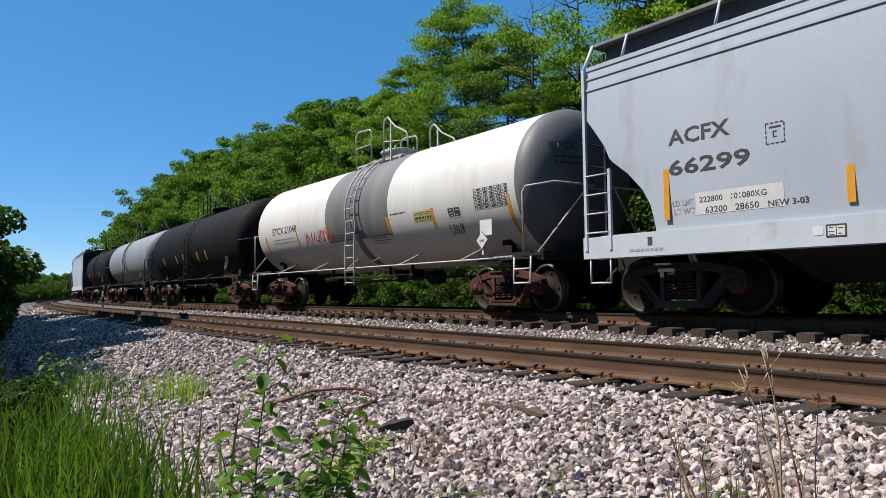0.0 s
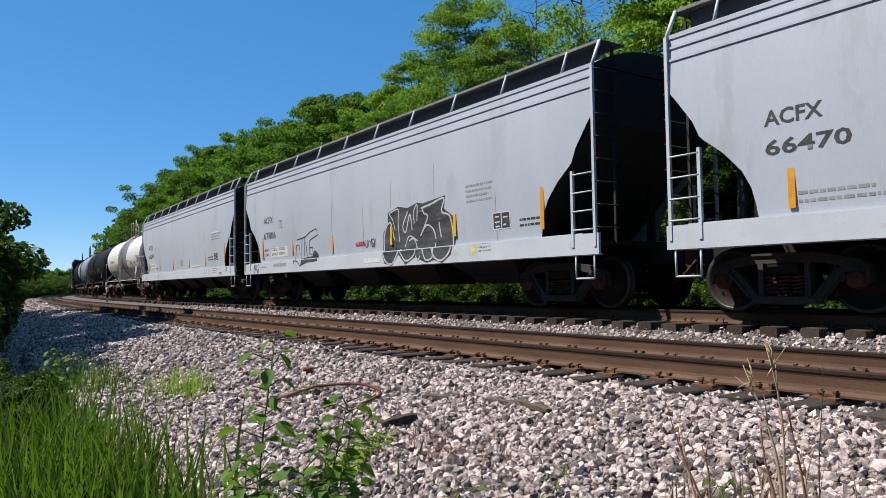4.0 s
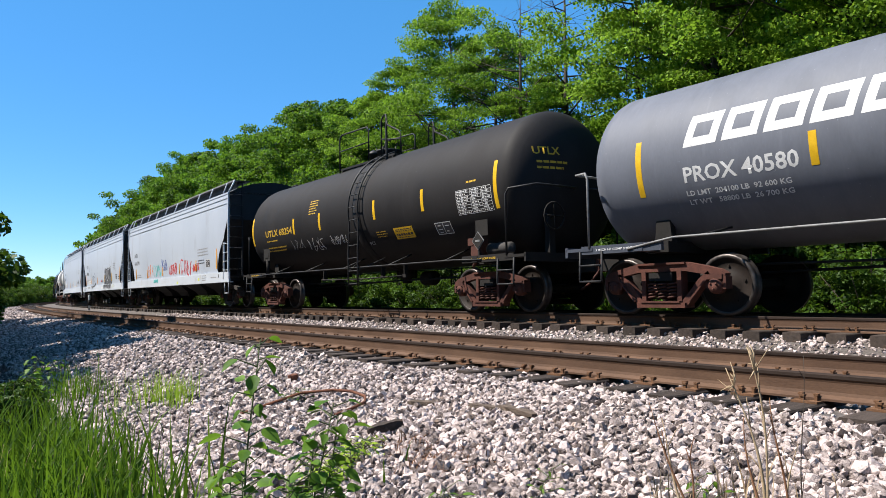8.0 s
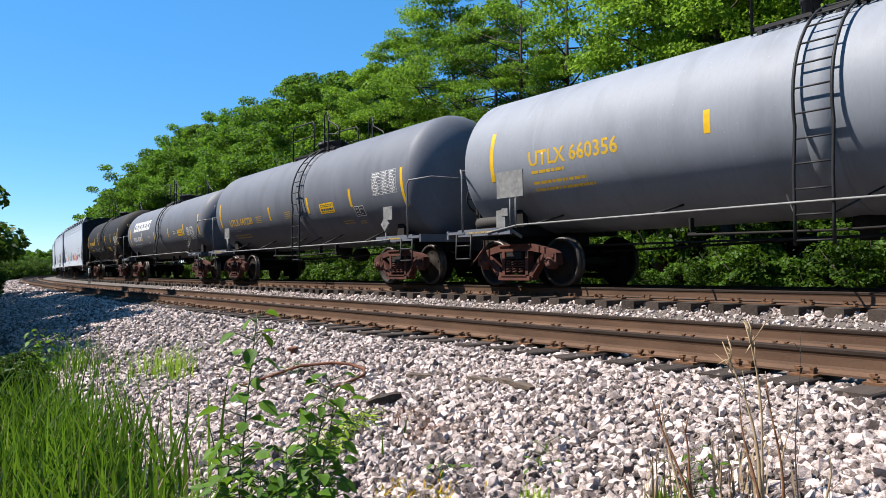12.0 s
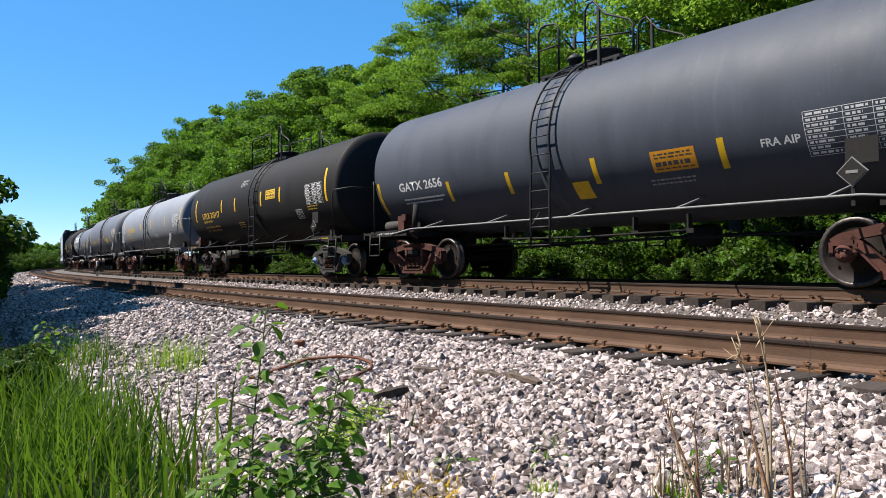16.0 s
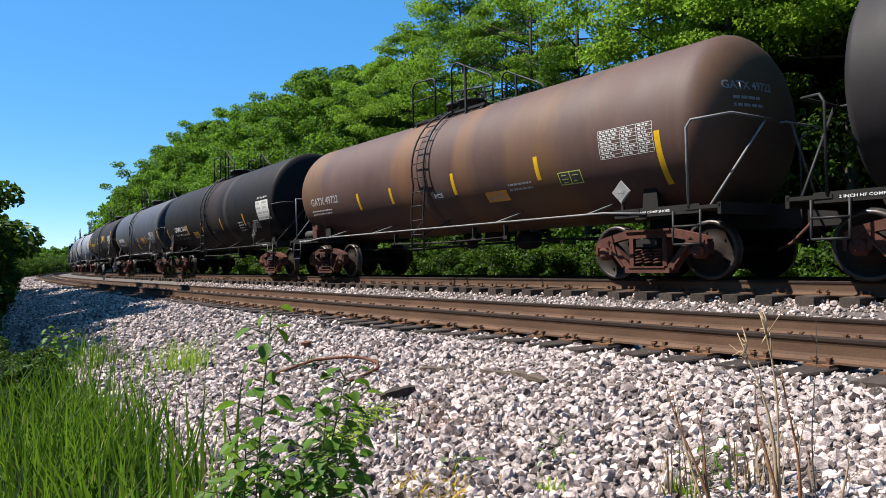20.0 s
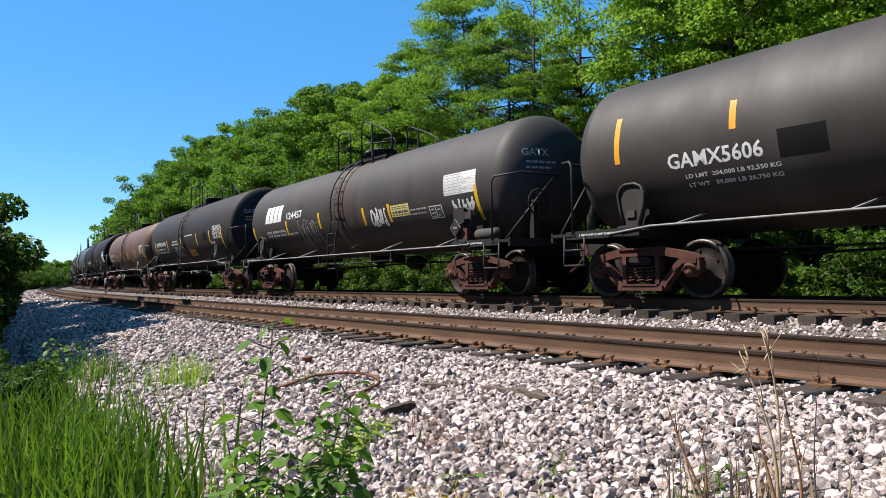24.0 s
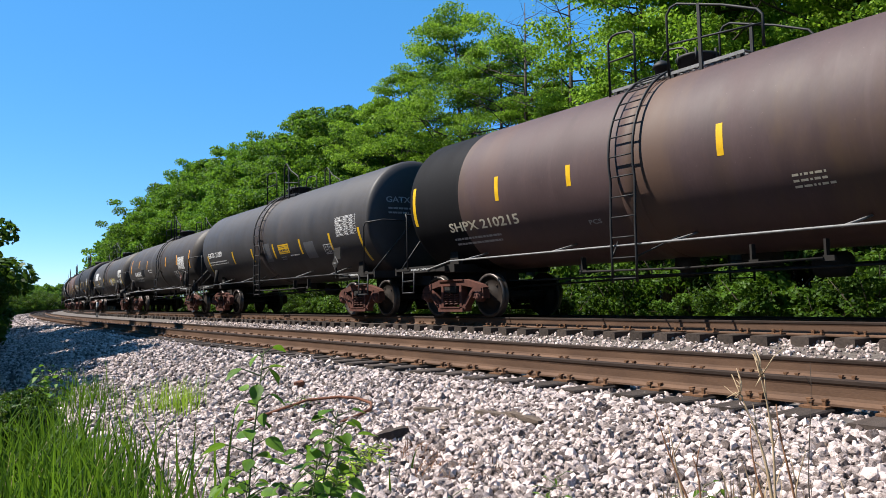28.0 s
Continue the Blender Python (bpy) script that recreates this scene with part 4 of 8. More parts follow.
def wrap(me, x, z, r, zc, lift=0.0016, wall=None):
    """Bends a flat mesh (x to the right, y up) onto a tank's near side, with z the height of its origin; r None: a flat wall at zc."""
    bm = bmesh.new()
    bm.from_mesh(me)
    if r:
        ys = [v.co.y for v in bm.verts] or [0]
        y = min(ys) + 0.06
        while y < max(ys):
            bmesh.ops.bisect_plane(bm, geom=bm.verts[:] + bm.edges[:] + bm.faces[:], plane_co=(0, y, 0), plane_no=(0, 1, 0))
            y += 0.06
        a0 = math.asin(max(-0.98, min(0.98, (z - zc) / r)))
        for v in bm.verts:
            a = a0 + v.co.y / r
            v.co = Vector((x + v.co.x, -(r + lift + v.co.z) * math.cos(a), zc + (r + lift) * math.sin(a)))
    else:
        if wall:
            ys = [v.co.y for v in bm.verts] or [0]
            for y in [1.205 - z, 1.225 - z] + list(np.arange(min(ys) + 0.1, max(ys), 0.1)):
                if min(ys) < y < max(ys):
                    bmesh.ops.bisect_plane(bm, geom=bm.verts[:] + bm.edges[:] + bm.faces[:], plane_co=(0, y, 0), plane_no=(0, 1, 0))
        for v in bm.verts:
            h = z + v.co.y
            y = -((wall(h) if h > 1.215 else 1.6105) + lift) if wall else zc - lift
            v.co = Vector((x + v.co.x, y - v.co.z, h))
    bm.to_mesh(me)
    bm.free()
    return me


def letters(body, w, h, mat):
    """Flat lettering of a given width and capital height, its foot on y = 0."""
    cu = bpy.data.curves.new("stencil", "FONT")
    cu.body, cu.size, cu.offset, cu.resolution_u = body, 1.0, 0.02, 2
    ob = bpy.data.objects.new("stencil", cu)
    me = bpy.data.meshes.new_from_object(ob)
    bpy.data.objects.remove(ob)
    bpy.data.curves.remove(cu)
    me.materials.clear()
    me.materials.append(mat)
    xs, ys = [v.co.x for v in me.vertices], [v.co.y for v in me.vertices]
    kx, ky = w / (max(xs) - min(xs)), h / (max(ys) - min(ys))
    x0, y0 = min(xs), min(ys)
    for v in me.vertices:
        v.co.x, v.co.y = (v.co.x - x0) * kx, (v.co.y - y0) * ky
    return me


def rects(boxes, mats):
    """A flat sheet of rectangles (x0, y0, x1, y1, layer, material)."""
    g = Geo()
    for x0, y0, x1, y1, lay, m in boxes:
        b = len(g.v)
        z = lay * 0.0012
        g.v += [(x0, y0, z), (x1, y0, z), (x1, y1, z), (x0, y1, z)]
        g.face((b, b + 1, b + 2, b + 3), m)
    return g.mesh("panel", mats)


ME_RUNG = {}


def tank_car(cfg):
    """A tank car on two bogies, with ladder, platform, hand rails, end steps and couplers."""
    tc, r, zc = cfg["tc"], cfg.get("r", 1.45), cfg.get("zc", 2.42)
    car = thing("tank_car", cfg["label"], "tank car", "train")
    pipe = cfg.get("pipe", M_BLACKPIPE)
    he = tc / 2 + cfg.get("over", 1.45)
    h0 = he - cfg.get("lead", 0.0)
    head = cfg.get("head", 0.62)
    bands = cfg.get("bands", [])
    xs = [-h0 + head]
    for x0, x1, m in bands:
        xs += [x for x in (x0, x1) if -he + head < x < he - head]
    xs = sorted(set(xs + [he - head] + [x for x in (-3.2, 3.2)]))
    prof = [(-h0 + head * (1 - math.sin(a)), r * math.cos(a)) for a in np.linspace(math.pi / 2 * 0.97, 0.06, 11)]
    nh = len(prof)
    prof += [(x, r) for x in xs]
    prof += [(he - head * (1 - math.sin(a)), r * math.cos(a)) for a in np.linspace(0.06, math.pi / 2 * 0.97, 11)]
    mats = [cfg["mat"]]
    idx = []
    for i in range(len(prof) - 1):
        xm = (prof[i][0] + prof[i + 1][0]) / 2
        k = 0
        for x0, x1, m in bands:
            if x0 <= xm <= x1:
                if m not in mats:
                    mats.append(m)
                k = mats.index(m)
        idx.append(k)
    part("tank", Geo().lathe(prof, "x", SEG, (0, 0, zc), idx), mats, car)
    # weld bands standing proud of the shell
    for x in cfg.get("welds", ()):
        part("weld_band", Geo().lathe([(x - 0.02, r), (x - 0.015, r + 0.003), (x + 0.015, r + 0.003), (x + 0.02, r)], "x", SEG, (0, 0, zc)), cfg["mat"], car)
    lx = cfg.get("ladder", 0.0)
    # band under the ladder
    if cfg.get("saddle", True):
        part("ladder_band", Geo().lathe([(lx - 0.17, r), (lx - 0.165, r + 0.010), (lx + 0.165, r + 0.010), (lx + 0.17, r)], "x", SEG, (0, 0, zc)), cfg.get("band_mat", cfg["mat"]), car)
    for sgn in (-1, 1):
        g = Geo()
        rr = r + 0.10
        ry = max(rr, 1.50)
        lad = []
        for z in np.linspace(0.58, 1.45, 3):
            lad.append((-ry, z))
        for a in np.linspace(math.radians(-12), math.radians(72), 12):
            lad.append((-rr * math.cos(a), zc + rr * math.sin(a)))
        near = sgn < 0
        rungs = []
        for x in (-0.23, 0.23):
            if near and x > 0:
                continue
            g.tube([(lx + x, -sgn * y, z) for y, z in lad], 0.022, 5)
        length = [0.0]
        for i in range(1, len(lad)):
            length.append(length[-1] + math.dist(lad[i], lad[i - 1]))
        d = 0.06
        while d < length[-1]:
            y, z = np.interp(d, length, [p[0] for p in lad]), np.interp(d, length, [p[1] for p in lad])
            if near:
                rungs.append((-sgn * y, z))
            else:
                g.tube([(lx - 0.23, -sgn * y, z), (lx + 0.23, -sgn * y, z)], 0.013, 4)
            d += 0.31
        braces = [Geo().tube([(lx + x, sgn * ry, 0.95), (lx + x + (0.35 if x > 0 else -0.35), sgn * 1.0, 1.25)], 0.014, 4) for x in (-0.23, 0.23)]
        lad_mat = cfg.get("ladder_mat", pipe)
        ladder = part("ladder", g, lad_mat, car)
        if near:
            part("stringer", Geo().tube([(lx + 0.23, -sgn * y, z) for y, z in lad], 0.022, 5), lad_mat, ladder)
            for y, z in rungs:
                part("rung", ME_RUNG.setdefault(lad_mat.name, Geo().tube([(-0.23, 0, 0), (0.23, 0, 0)], 0.013, 5).mesh("rung", [lad_mat])), None, ladder, m=pose(lx, y, z))
        for brace in braces:
            part("ladder_brace", brace, lad_mat, ladder)
        # running pipe along the side, and its struts to the tank
        g = Geo()
        zp = cfg.get("pipe_z", 1.0)
        g.tube([(-tc / 2 - 0.3, sgn * 1.5, 1.0), (-tc / 2 + 0.5, sgn * 1.5, zp), (0, sgn * 1.52, zp), (tc / 2 - 0.5, sgn * 1.5, zp), (tc / 2 + 0.3, sgn * 1.5, 1.0)], 0.017, 6)
        for x in np.linspace(-tc / 2 + 0.9, tc / 2 - 0.9, 5):
            if abs(x - lx) > 0.5:
                part("strut", Geo().tube([(x, sgn * 1.5, zp - 0.01), (x + 0.10, sgn * (r * 0.62), zc - r * 0.79)], 0.017, 6), cfg.get("strut_mat", pipe), car)
        part("side_rail", g, cfg.get("rail_mat", pipe), car)
    # platform on top, with its hand rails, hatch and valve housing
    zt = zc + r
    px, half = cfg.get("plat", lx), cfg.get("plat_len", 2.3) / 2
    deck_mat, rail_mat = cfg.get("plat_deck", cfg.get("plat_mat", pipe)), cfg.get("plat_mat", pipe)
    zd = zt - 0.085
    for y in (-0.53, 0.53):
        g = Geo()
        for k in (-1, 1):
            g.box((px, y + k * 0.17, zd - 0.015), (2 * half, 0.02, 0.05))
        for x in np.arange(px - half, px + half + 0.01, 0.11):
            g.box((x, y, zd), (0.035, 0.34, 0.02))
        for k in range(4):
            g.box((px, y - 0.12 + 0.08 * k, zd + 0.006), (2 * half, 0.018, 0.02))
        part("platform", g, deck_mat, car)
        for x in (px - half + 0.1, px, px + half - 0.1):
            part("platform_leg", Geo().box((x, y * 1.25, zd - 0.16), (0.07, 0.09, 0.28)), rail_mat, car)
    hr = cfg.get("rail_h", 0.85)
    for y in (-0.72, 0.72):
        a, b = px - half, px + half
        xl = min(max(lx, a + 0.7), b - 0.9)
        part("platform_rail", Geo().tube([(a, y, zd - 0.1), (a, y, zt + hr - 0.12), (a + 0.08, y, zt + hr - 0.02), (a + 0.2, y, zt + hr), (xl - 0.40, y, zt + hr - 0.04), (xl - 0.32, y, zt + hr - 0.12), (xl - 0.32, y, zd)], 0.021, 6), rail_mat, car)
        part("platform_rail", Geo().tube([(a, y, zt + hr * 0.48), (xl - 0.32, y, zt + hr * 0.48)], 0.017, 5), rail_mat, car)
        part("platform_rail", Geo().tube([(xl + 0.32, y, zd - 0.05), (xl + 0.32, y, zt + hr - 0.02), (xl + 0.40, y, zt + hr + 0.08), (xl + 0.52, y, zt + hr + 0.10), (b - 0.3, y, zt + hr - 0.18), (b + 0.22, y, zt + hr - 0.42), (b + 0.30, y, zt + hr - 0.52), (b + 0.30, y, zt - 0.12)], 0.021, 6), rail_mat, car)
        part("platform_rail", Geo().tube([(xl + 0.32, y, zt + hr * 0.42), (b + 0.30, y, zt + hr * 0.24)], 0.017, 5), rail_mat, car)
        part("platform_rail_post", Geo().box(((xl + b) / 2 + 0.1, y, zt + hr * 0.36), (0.05, 0.04, hr + 0.2)), rail_mat, car)
    g = Geo()
    g.lathe([(zt - 0.1, 0.30), (zt + 0.22, 0.30), (zt + 0.24, 0.34), (zt + 0.28, 0.34), (zt + 0.30, 0.2), (zt + 0.34, 0.0)], "z", 20, (px, 0, 0))
    part("hatch", g, cfg.get("plat_mat", pipe), car)
    for k in range(6):
        a = k * 1.047
        part("hatch_bolt", Geo().tube([(px + 0.33 * math.cos(a), 0.33 * math.sin(a), zt + 0.14), (px + 0.33 * math.cos(a), 0.33 * math.sin(a), zt + 0.34)], 0.02, 5), cfg.get("plat_mat", pipe), car)
    g = Geo()
    g.lathe([(zt - 0.1, 0.11), (zt + 0.24, 0.11), (zt + 0.25, 0.15), (zt + 0.30, 0.15), (zt + 0.36, 0.08), (zt + 0.40, 0.0)], "z", 14, (px - 0.62, -0.1, 0))
    part("safety_valve", g, cfg.get("plat_mat", pipe), car)
    # ends: stub sill, bolster saddle, step, end hand rail, coupler, bogie
    for e in (-1, 1):
        xt = e * tc / 2
        g = Geo()
        g.box((xt + e * 0.62, 0, 0.90), (2.6, 0.34, 0.34))
        g.box((xt, 0, 1.02), (0.36, 2.3, 0.16))
        for sgn in (-1, 1):
            g.prism([(xt - 0.16, 1.0), (xt + 0.16, 1.0), (xt + 0.12, 1.42), (xt - 0.12, 1.42)], sgn * 0.95 - 0.06, sgn * 0.95 + 0.06)
        part("stub_sill", g, M_UNDER, car)
        g = Geo()
        xe = xt + e * 1.35
        g.box((xe - e * 0.1, 0, 1.03), (0.55, 3.0, 0.05))
        g.box((xe + e * 0.16, 0, 1.00), (0.05, 3.0, 0.16))
        for sgn in (-1, 1):
            g.box((xt + e * 0.45, sgn * 1.46, 1.02), (1.5, 0.06, 0.13))
            g.box((xt + e * 0.1, sgn * 1.3, 1.02), (0.16, 0.4, 0.12))
        part("end_platform", g, cfg.get("sill_mat", M_UNDER), car)
        if cfg.get("key"):
            part("sill_stencil", wrap(letters("2 INCH HF COMP SHOES", 0.72, 0.036, cfg.get("sill_ink", M_WHITEINK)), xt + e * 0.45 - 0.45, 1.0, None, -1.492, 0.006), None, car)
        for sgn in (-1, 1):
            g = Geo()
            x1, x2 = xt + e * 0.78, xt + e * 1.22
            for x in (x1, x2):
                g.tube([(x, sgn * 1.50, 1.0), (x, sgn * 1.52, 0.56), (x, sgn * 1.50, 0.52)], 0.018, 5)
            for z in (0.53, 0.78):
                g.tube([(x1, sgn * 1.52, z), (x2, sgn * 1.52, z)], 0.018, 5)
            part("sill_step", g, pipe, car)
            g = Geo()
            xh = xt + e * 1.03
            xf = he * e + e * 0.08
            g.tube([(xh, sgn * 1.5, 1.05), (xh, sgn * 1.5, 2.15), (xh + e * 0.06, sgn * 1.48, 2.25), (xf, sgn * 1.2, 2.30), (xf, sgn * 0.2, 2.30)], 0.02, 6)
            if cfg.get("brace"):
                g.tube([(xf, sgn * 0.35, 2.28), (xt + e * 1.35, sgn * 1.45, 1.05)], 0.02, 6)
            g.tube([(xf, sgn * 0.2, 2.30), (xf - e * 0.2, sgn * 0.2, 2.30)], 0.02, 5)
            part("end_hand_rail", g, cfg.get("end_mat", pipe), car)
        part("coupler", ME_COUPLER, None, car, m=pose(xt + e * 1.72, 0, 0.86, 0, 0, 180 if e > 0 else 0))
        bogie(car, xt, cfg.get("dark_bogie", False), cfg.get("blue_caps", False) and e > 0)
    # brake rods, hanger and levers slung under the tank
    for x0, x1, y, z in ((-tc / 2 + 1.2, tc / 2 - 1.2, -0.55, 0.72), (-2.2, 1.9, -0.95, 0.80)):
        part("brake_rod", Geo().tube([(x0, y, z), ((x0 + x1) / 2, y, z - 0.03), (x1, y, z)], 0.018, 6), M_UNDER, car)
    for x in (-2.2, 0.9, 1.9):
        part("brake_hanger", Geo().box((x, -0.85, 0.93), (0.03, 0.10, 0.24)).box((x + 0.06, -0.92, 0.80), (0.14, 0.05, 0.07)), M_UNDER, car)
    # brake gear slung under the middle
    g = Geo()
    zb = zc - r
    g.lathe([(0.0, 0.0), (0.0, 0.16), (0.05, 0.18), (0.40, 0.18), (0.45, 0.16), (0.45, 0.0)], "x", 14, (1.3, 0.1, zb - 0.22))
    g.tube([(1.75, 0.1, zb - 0.22), (2.6, 0.0, zb - 0.22), (tc / 2 - 0.6, 0, 0.6)], 0.022, 5)
    g.tube([(1.3, 0.1, zb - 0.22), (0.2, 0.0, zb - 0.25), (-tc / 2 + 0.6, 0, 0.6)], 0.022, 5)
    g.box((0.5, 0.1, zb - 0.1), (0.5, 0.3, 0.2))
    part("brake_cylinder", g, M_UNDER, car)
    g = Geo()
    g.lathe([(zb - 0.32, 0.0), (zb - 0.32, 0.12), (zb - 0.20, 0.12), (zb - 0.18, 0.20), (zb + 0.05, 0.20)], "z", 14, (lx, 0, 0))
    part("bottom_outlet", g, M_UNDER, car)
    gear = cfg.get("gear", 0)
    if gear:
        # air reservoir, control valve and brake wheel on one end platform
        xg = gear * tc / 2
        g = Geo().lathe([(-0.34, 0.0), (-0.34, 0.08), (-0.29, 0.115), (0.29, 0.115), (0.34, 0.08), (0.34, 0.0)], "x", 14, (xg + gear * 0.55, -1.22, 1.20))
        part("air_reservoir", g, M_TRUCK_DARK, car, "dusty black air reservoir")
        g = Geo().box((xg + gear * 0.02, -1.30, 1.24), (0.24, 0.24, 0.32)).box((xg - gear * 0.1, -1.36, 1.36), (0.16, 0.14, 0.14)).tube([(xg, -1.3, 1.1), (xg - gear * 0.3, -1.2, 0.9)], 0.03, 6)
        part("brake_valve", g, cfg.get("gear_mat", M_TRUCK), car, "grimy brake valve")
        g = Geo()
        xw, yw, zw = xg + gear * 1.5, -0.75, 1.75
        ring = [(xw, yw + 0.25 * math.cos(a), zw + 0.25 * math.sin(a)) for a in np.linspace(0, 2 * math.pi, 15)]
        g.tube(ring, 0.018, 5, caps=False)
        for k in range(4):
            a = k * math.pi / 2
            g.tube([(xw, yw, zw), (xw, yw + 0.25 * math.cos(a), zw + 0.25 * math.sin(a))], 0.012, 4)
        g.tube([(xw - gear * 0.12, yw, zw), (xw, yw, zw)], 0.03, 6).box((xw - gear * 0.12, yw, 1.42), (0.12, 0.14, 0.78))
        part("brake_wheel", g, M_UNDER, car)
    if cfg.get("tank_under"):
        xr = cfg["tank_under"]
        part("air_reservoir", Geo().lathe([(-0.50, 0.0), (-0.50, 0.10), (-0.44, 0.15), (0.40, 0.15), (0.46, 0.10), (0.62, 0.09), (0.62, 0.0)], "x", 16, (xr, -1.05, 0.72)), M_TRUCK_DARK, car, "dusty air reservoir under the tank")
        for dx in (-0.3, 0.25):
            part("reservoir_strap", Geo().tube([(xr + dx, -1.05, 1.2), (xr + dx, -1.20, 0.95), (xr + dx, -1.21, 0.70), (xr + dx, -1.08, 0.56)], 0.014, 5), M_UNDER, car)
    if cfg.get("lugs"):
        # heavy bracket plates between the tank and the end sills
        for e in (-1, 1):
            for sgn in (-1, 1):
                xt = e * tc / 2
                xb = xt - e * 0.05
                web = [(-0.10, 1.10), (0.12, 1.10), (0.23, 1.42), (0.24, 1.60), (0.18, 1.70), (0.08, 1.74), (-0.10, 1.74), (-0.19, 1.69), (-0.23, 1.58), (-0.20, 1.42)]
                g = Geo().prism([(xb + x, z) for x, z in web], sgn * 1.30 - 0.045, sgn * 1.30 + 0.045)
                rim = [(-0.12, 1.08), (-0.21, 1.42), (-0.24, 1.60), (-0.18, 1.71), (-0.10, 1.755), (0.08, 1.755), (0.19, 1.71), (0.25, 1.60), (0.24, 1.42), (0.14, 1.08)]
                g.tube([(xb + x, sgn * 1.365, z) for x, z in rim], 0.024, 6)
                g.prism([(xb - 0.24, 1.04), (xb + 0.24, 1.04), (xb + 0.16, 1.12), (xb - 0.16, 1.12)], sgn * 1.34 - 0.12, sgn * 1.34 + 0.10)
                part("bracket_plate", Geo().box((xb, sgn * 1.362, 1.30), (0.16, 0.02, 0.12)), M_TRUCK_DARK, car)
                part("bolster_bracket", g, cfg["mat"], car)
    # placard board on its post
    for x, kind in cfg.get("placards", ((tc / 2 - 0.15, "diamond"),)):
        board_mat = cfg.get("placard_mat", M_UNDER)
        if kind == "post":
            part("support_post", Geo().tube([(x, -1.44, 1.02), (x, -1.38, 1.62)], 0.065, 10).lathe([(1.0, 0.10), (1.05, 0.10)], "z", 10, (x, -1.44, 0)), board_mat, car)
        elif kind == "diamond":
            part("placard_post", Geo().box((x, -1.47, 1.22), (0.045, 0.03, 0.50)), board_mat, car)
            zd = cfg.get("placard_z", 1.36)
            if cfg.get("placard_board", True):
                part("placard_board", Geo().box((x + 0.10, -1.478, 1.60), (0.36, 0.014, 0.30)), board_mat, car)
            turn = Matrix.Rotation(math.radians(45), 3, "Y")
            part("placard", Geo().box((x, -1.492, zd), (0.25, 0.012, 0.25), turn), cfg.get("placard_rim", M_GREYPIPE), car, "faded diamond placard")
            part("placard_face", Geo().box((x, -1.501, zd), (0.225, 0.008, 0.225), turn), cfg.get("placard_face", board_mat), car)
            part("placard_mark", Geo().box((x, -1.507, zd), (0.13, 0.006, 0.035)), M_GREYPIPE, car)
        elif kind == "wide":
            for dx in (-0.02, 0.12):
                part("placard_post", Geo().tube([(x + dx, -1.50, 1.05), (x + dx, -1.50, 1.70)], 0.016, 6), board_mat, car)
            part("placard_board", Geo().box((x, -1.52, 1.835), (0.68, 0.02, 0.47)), board_mat, car, "blank grey metal board")
        else:
            part("placard_post", Geo().tube([(x, -1.45, 1.02), (x, -1.47, 1.48)], 0.055, 10), board_mat, car)
            part("placard_board", Geo().box((x, -1.50, 1.62), (0.46, 0.02, 0.36)), board_mat, car)
            part("placard_holder", Geo().box((x, -1.515, 1.60), (0.24, 0.012, 0.16)), board_mat, car)
    return car, r, zc


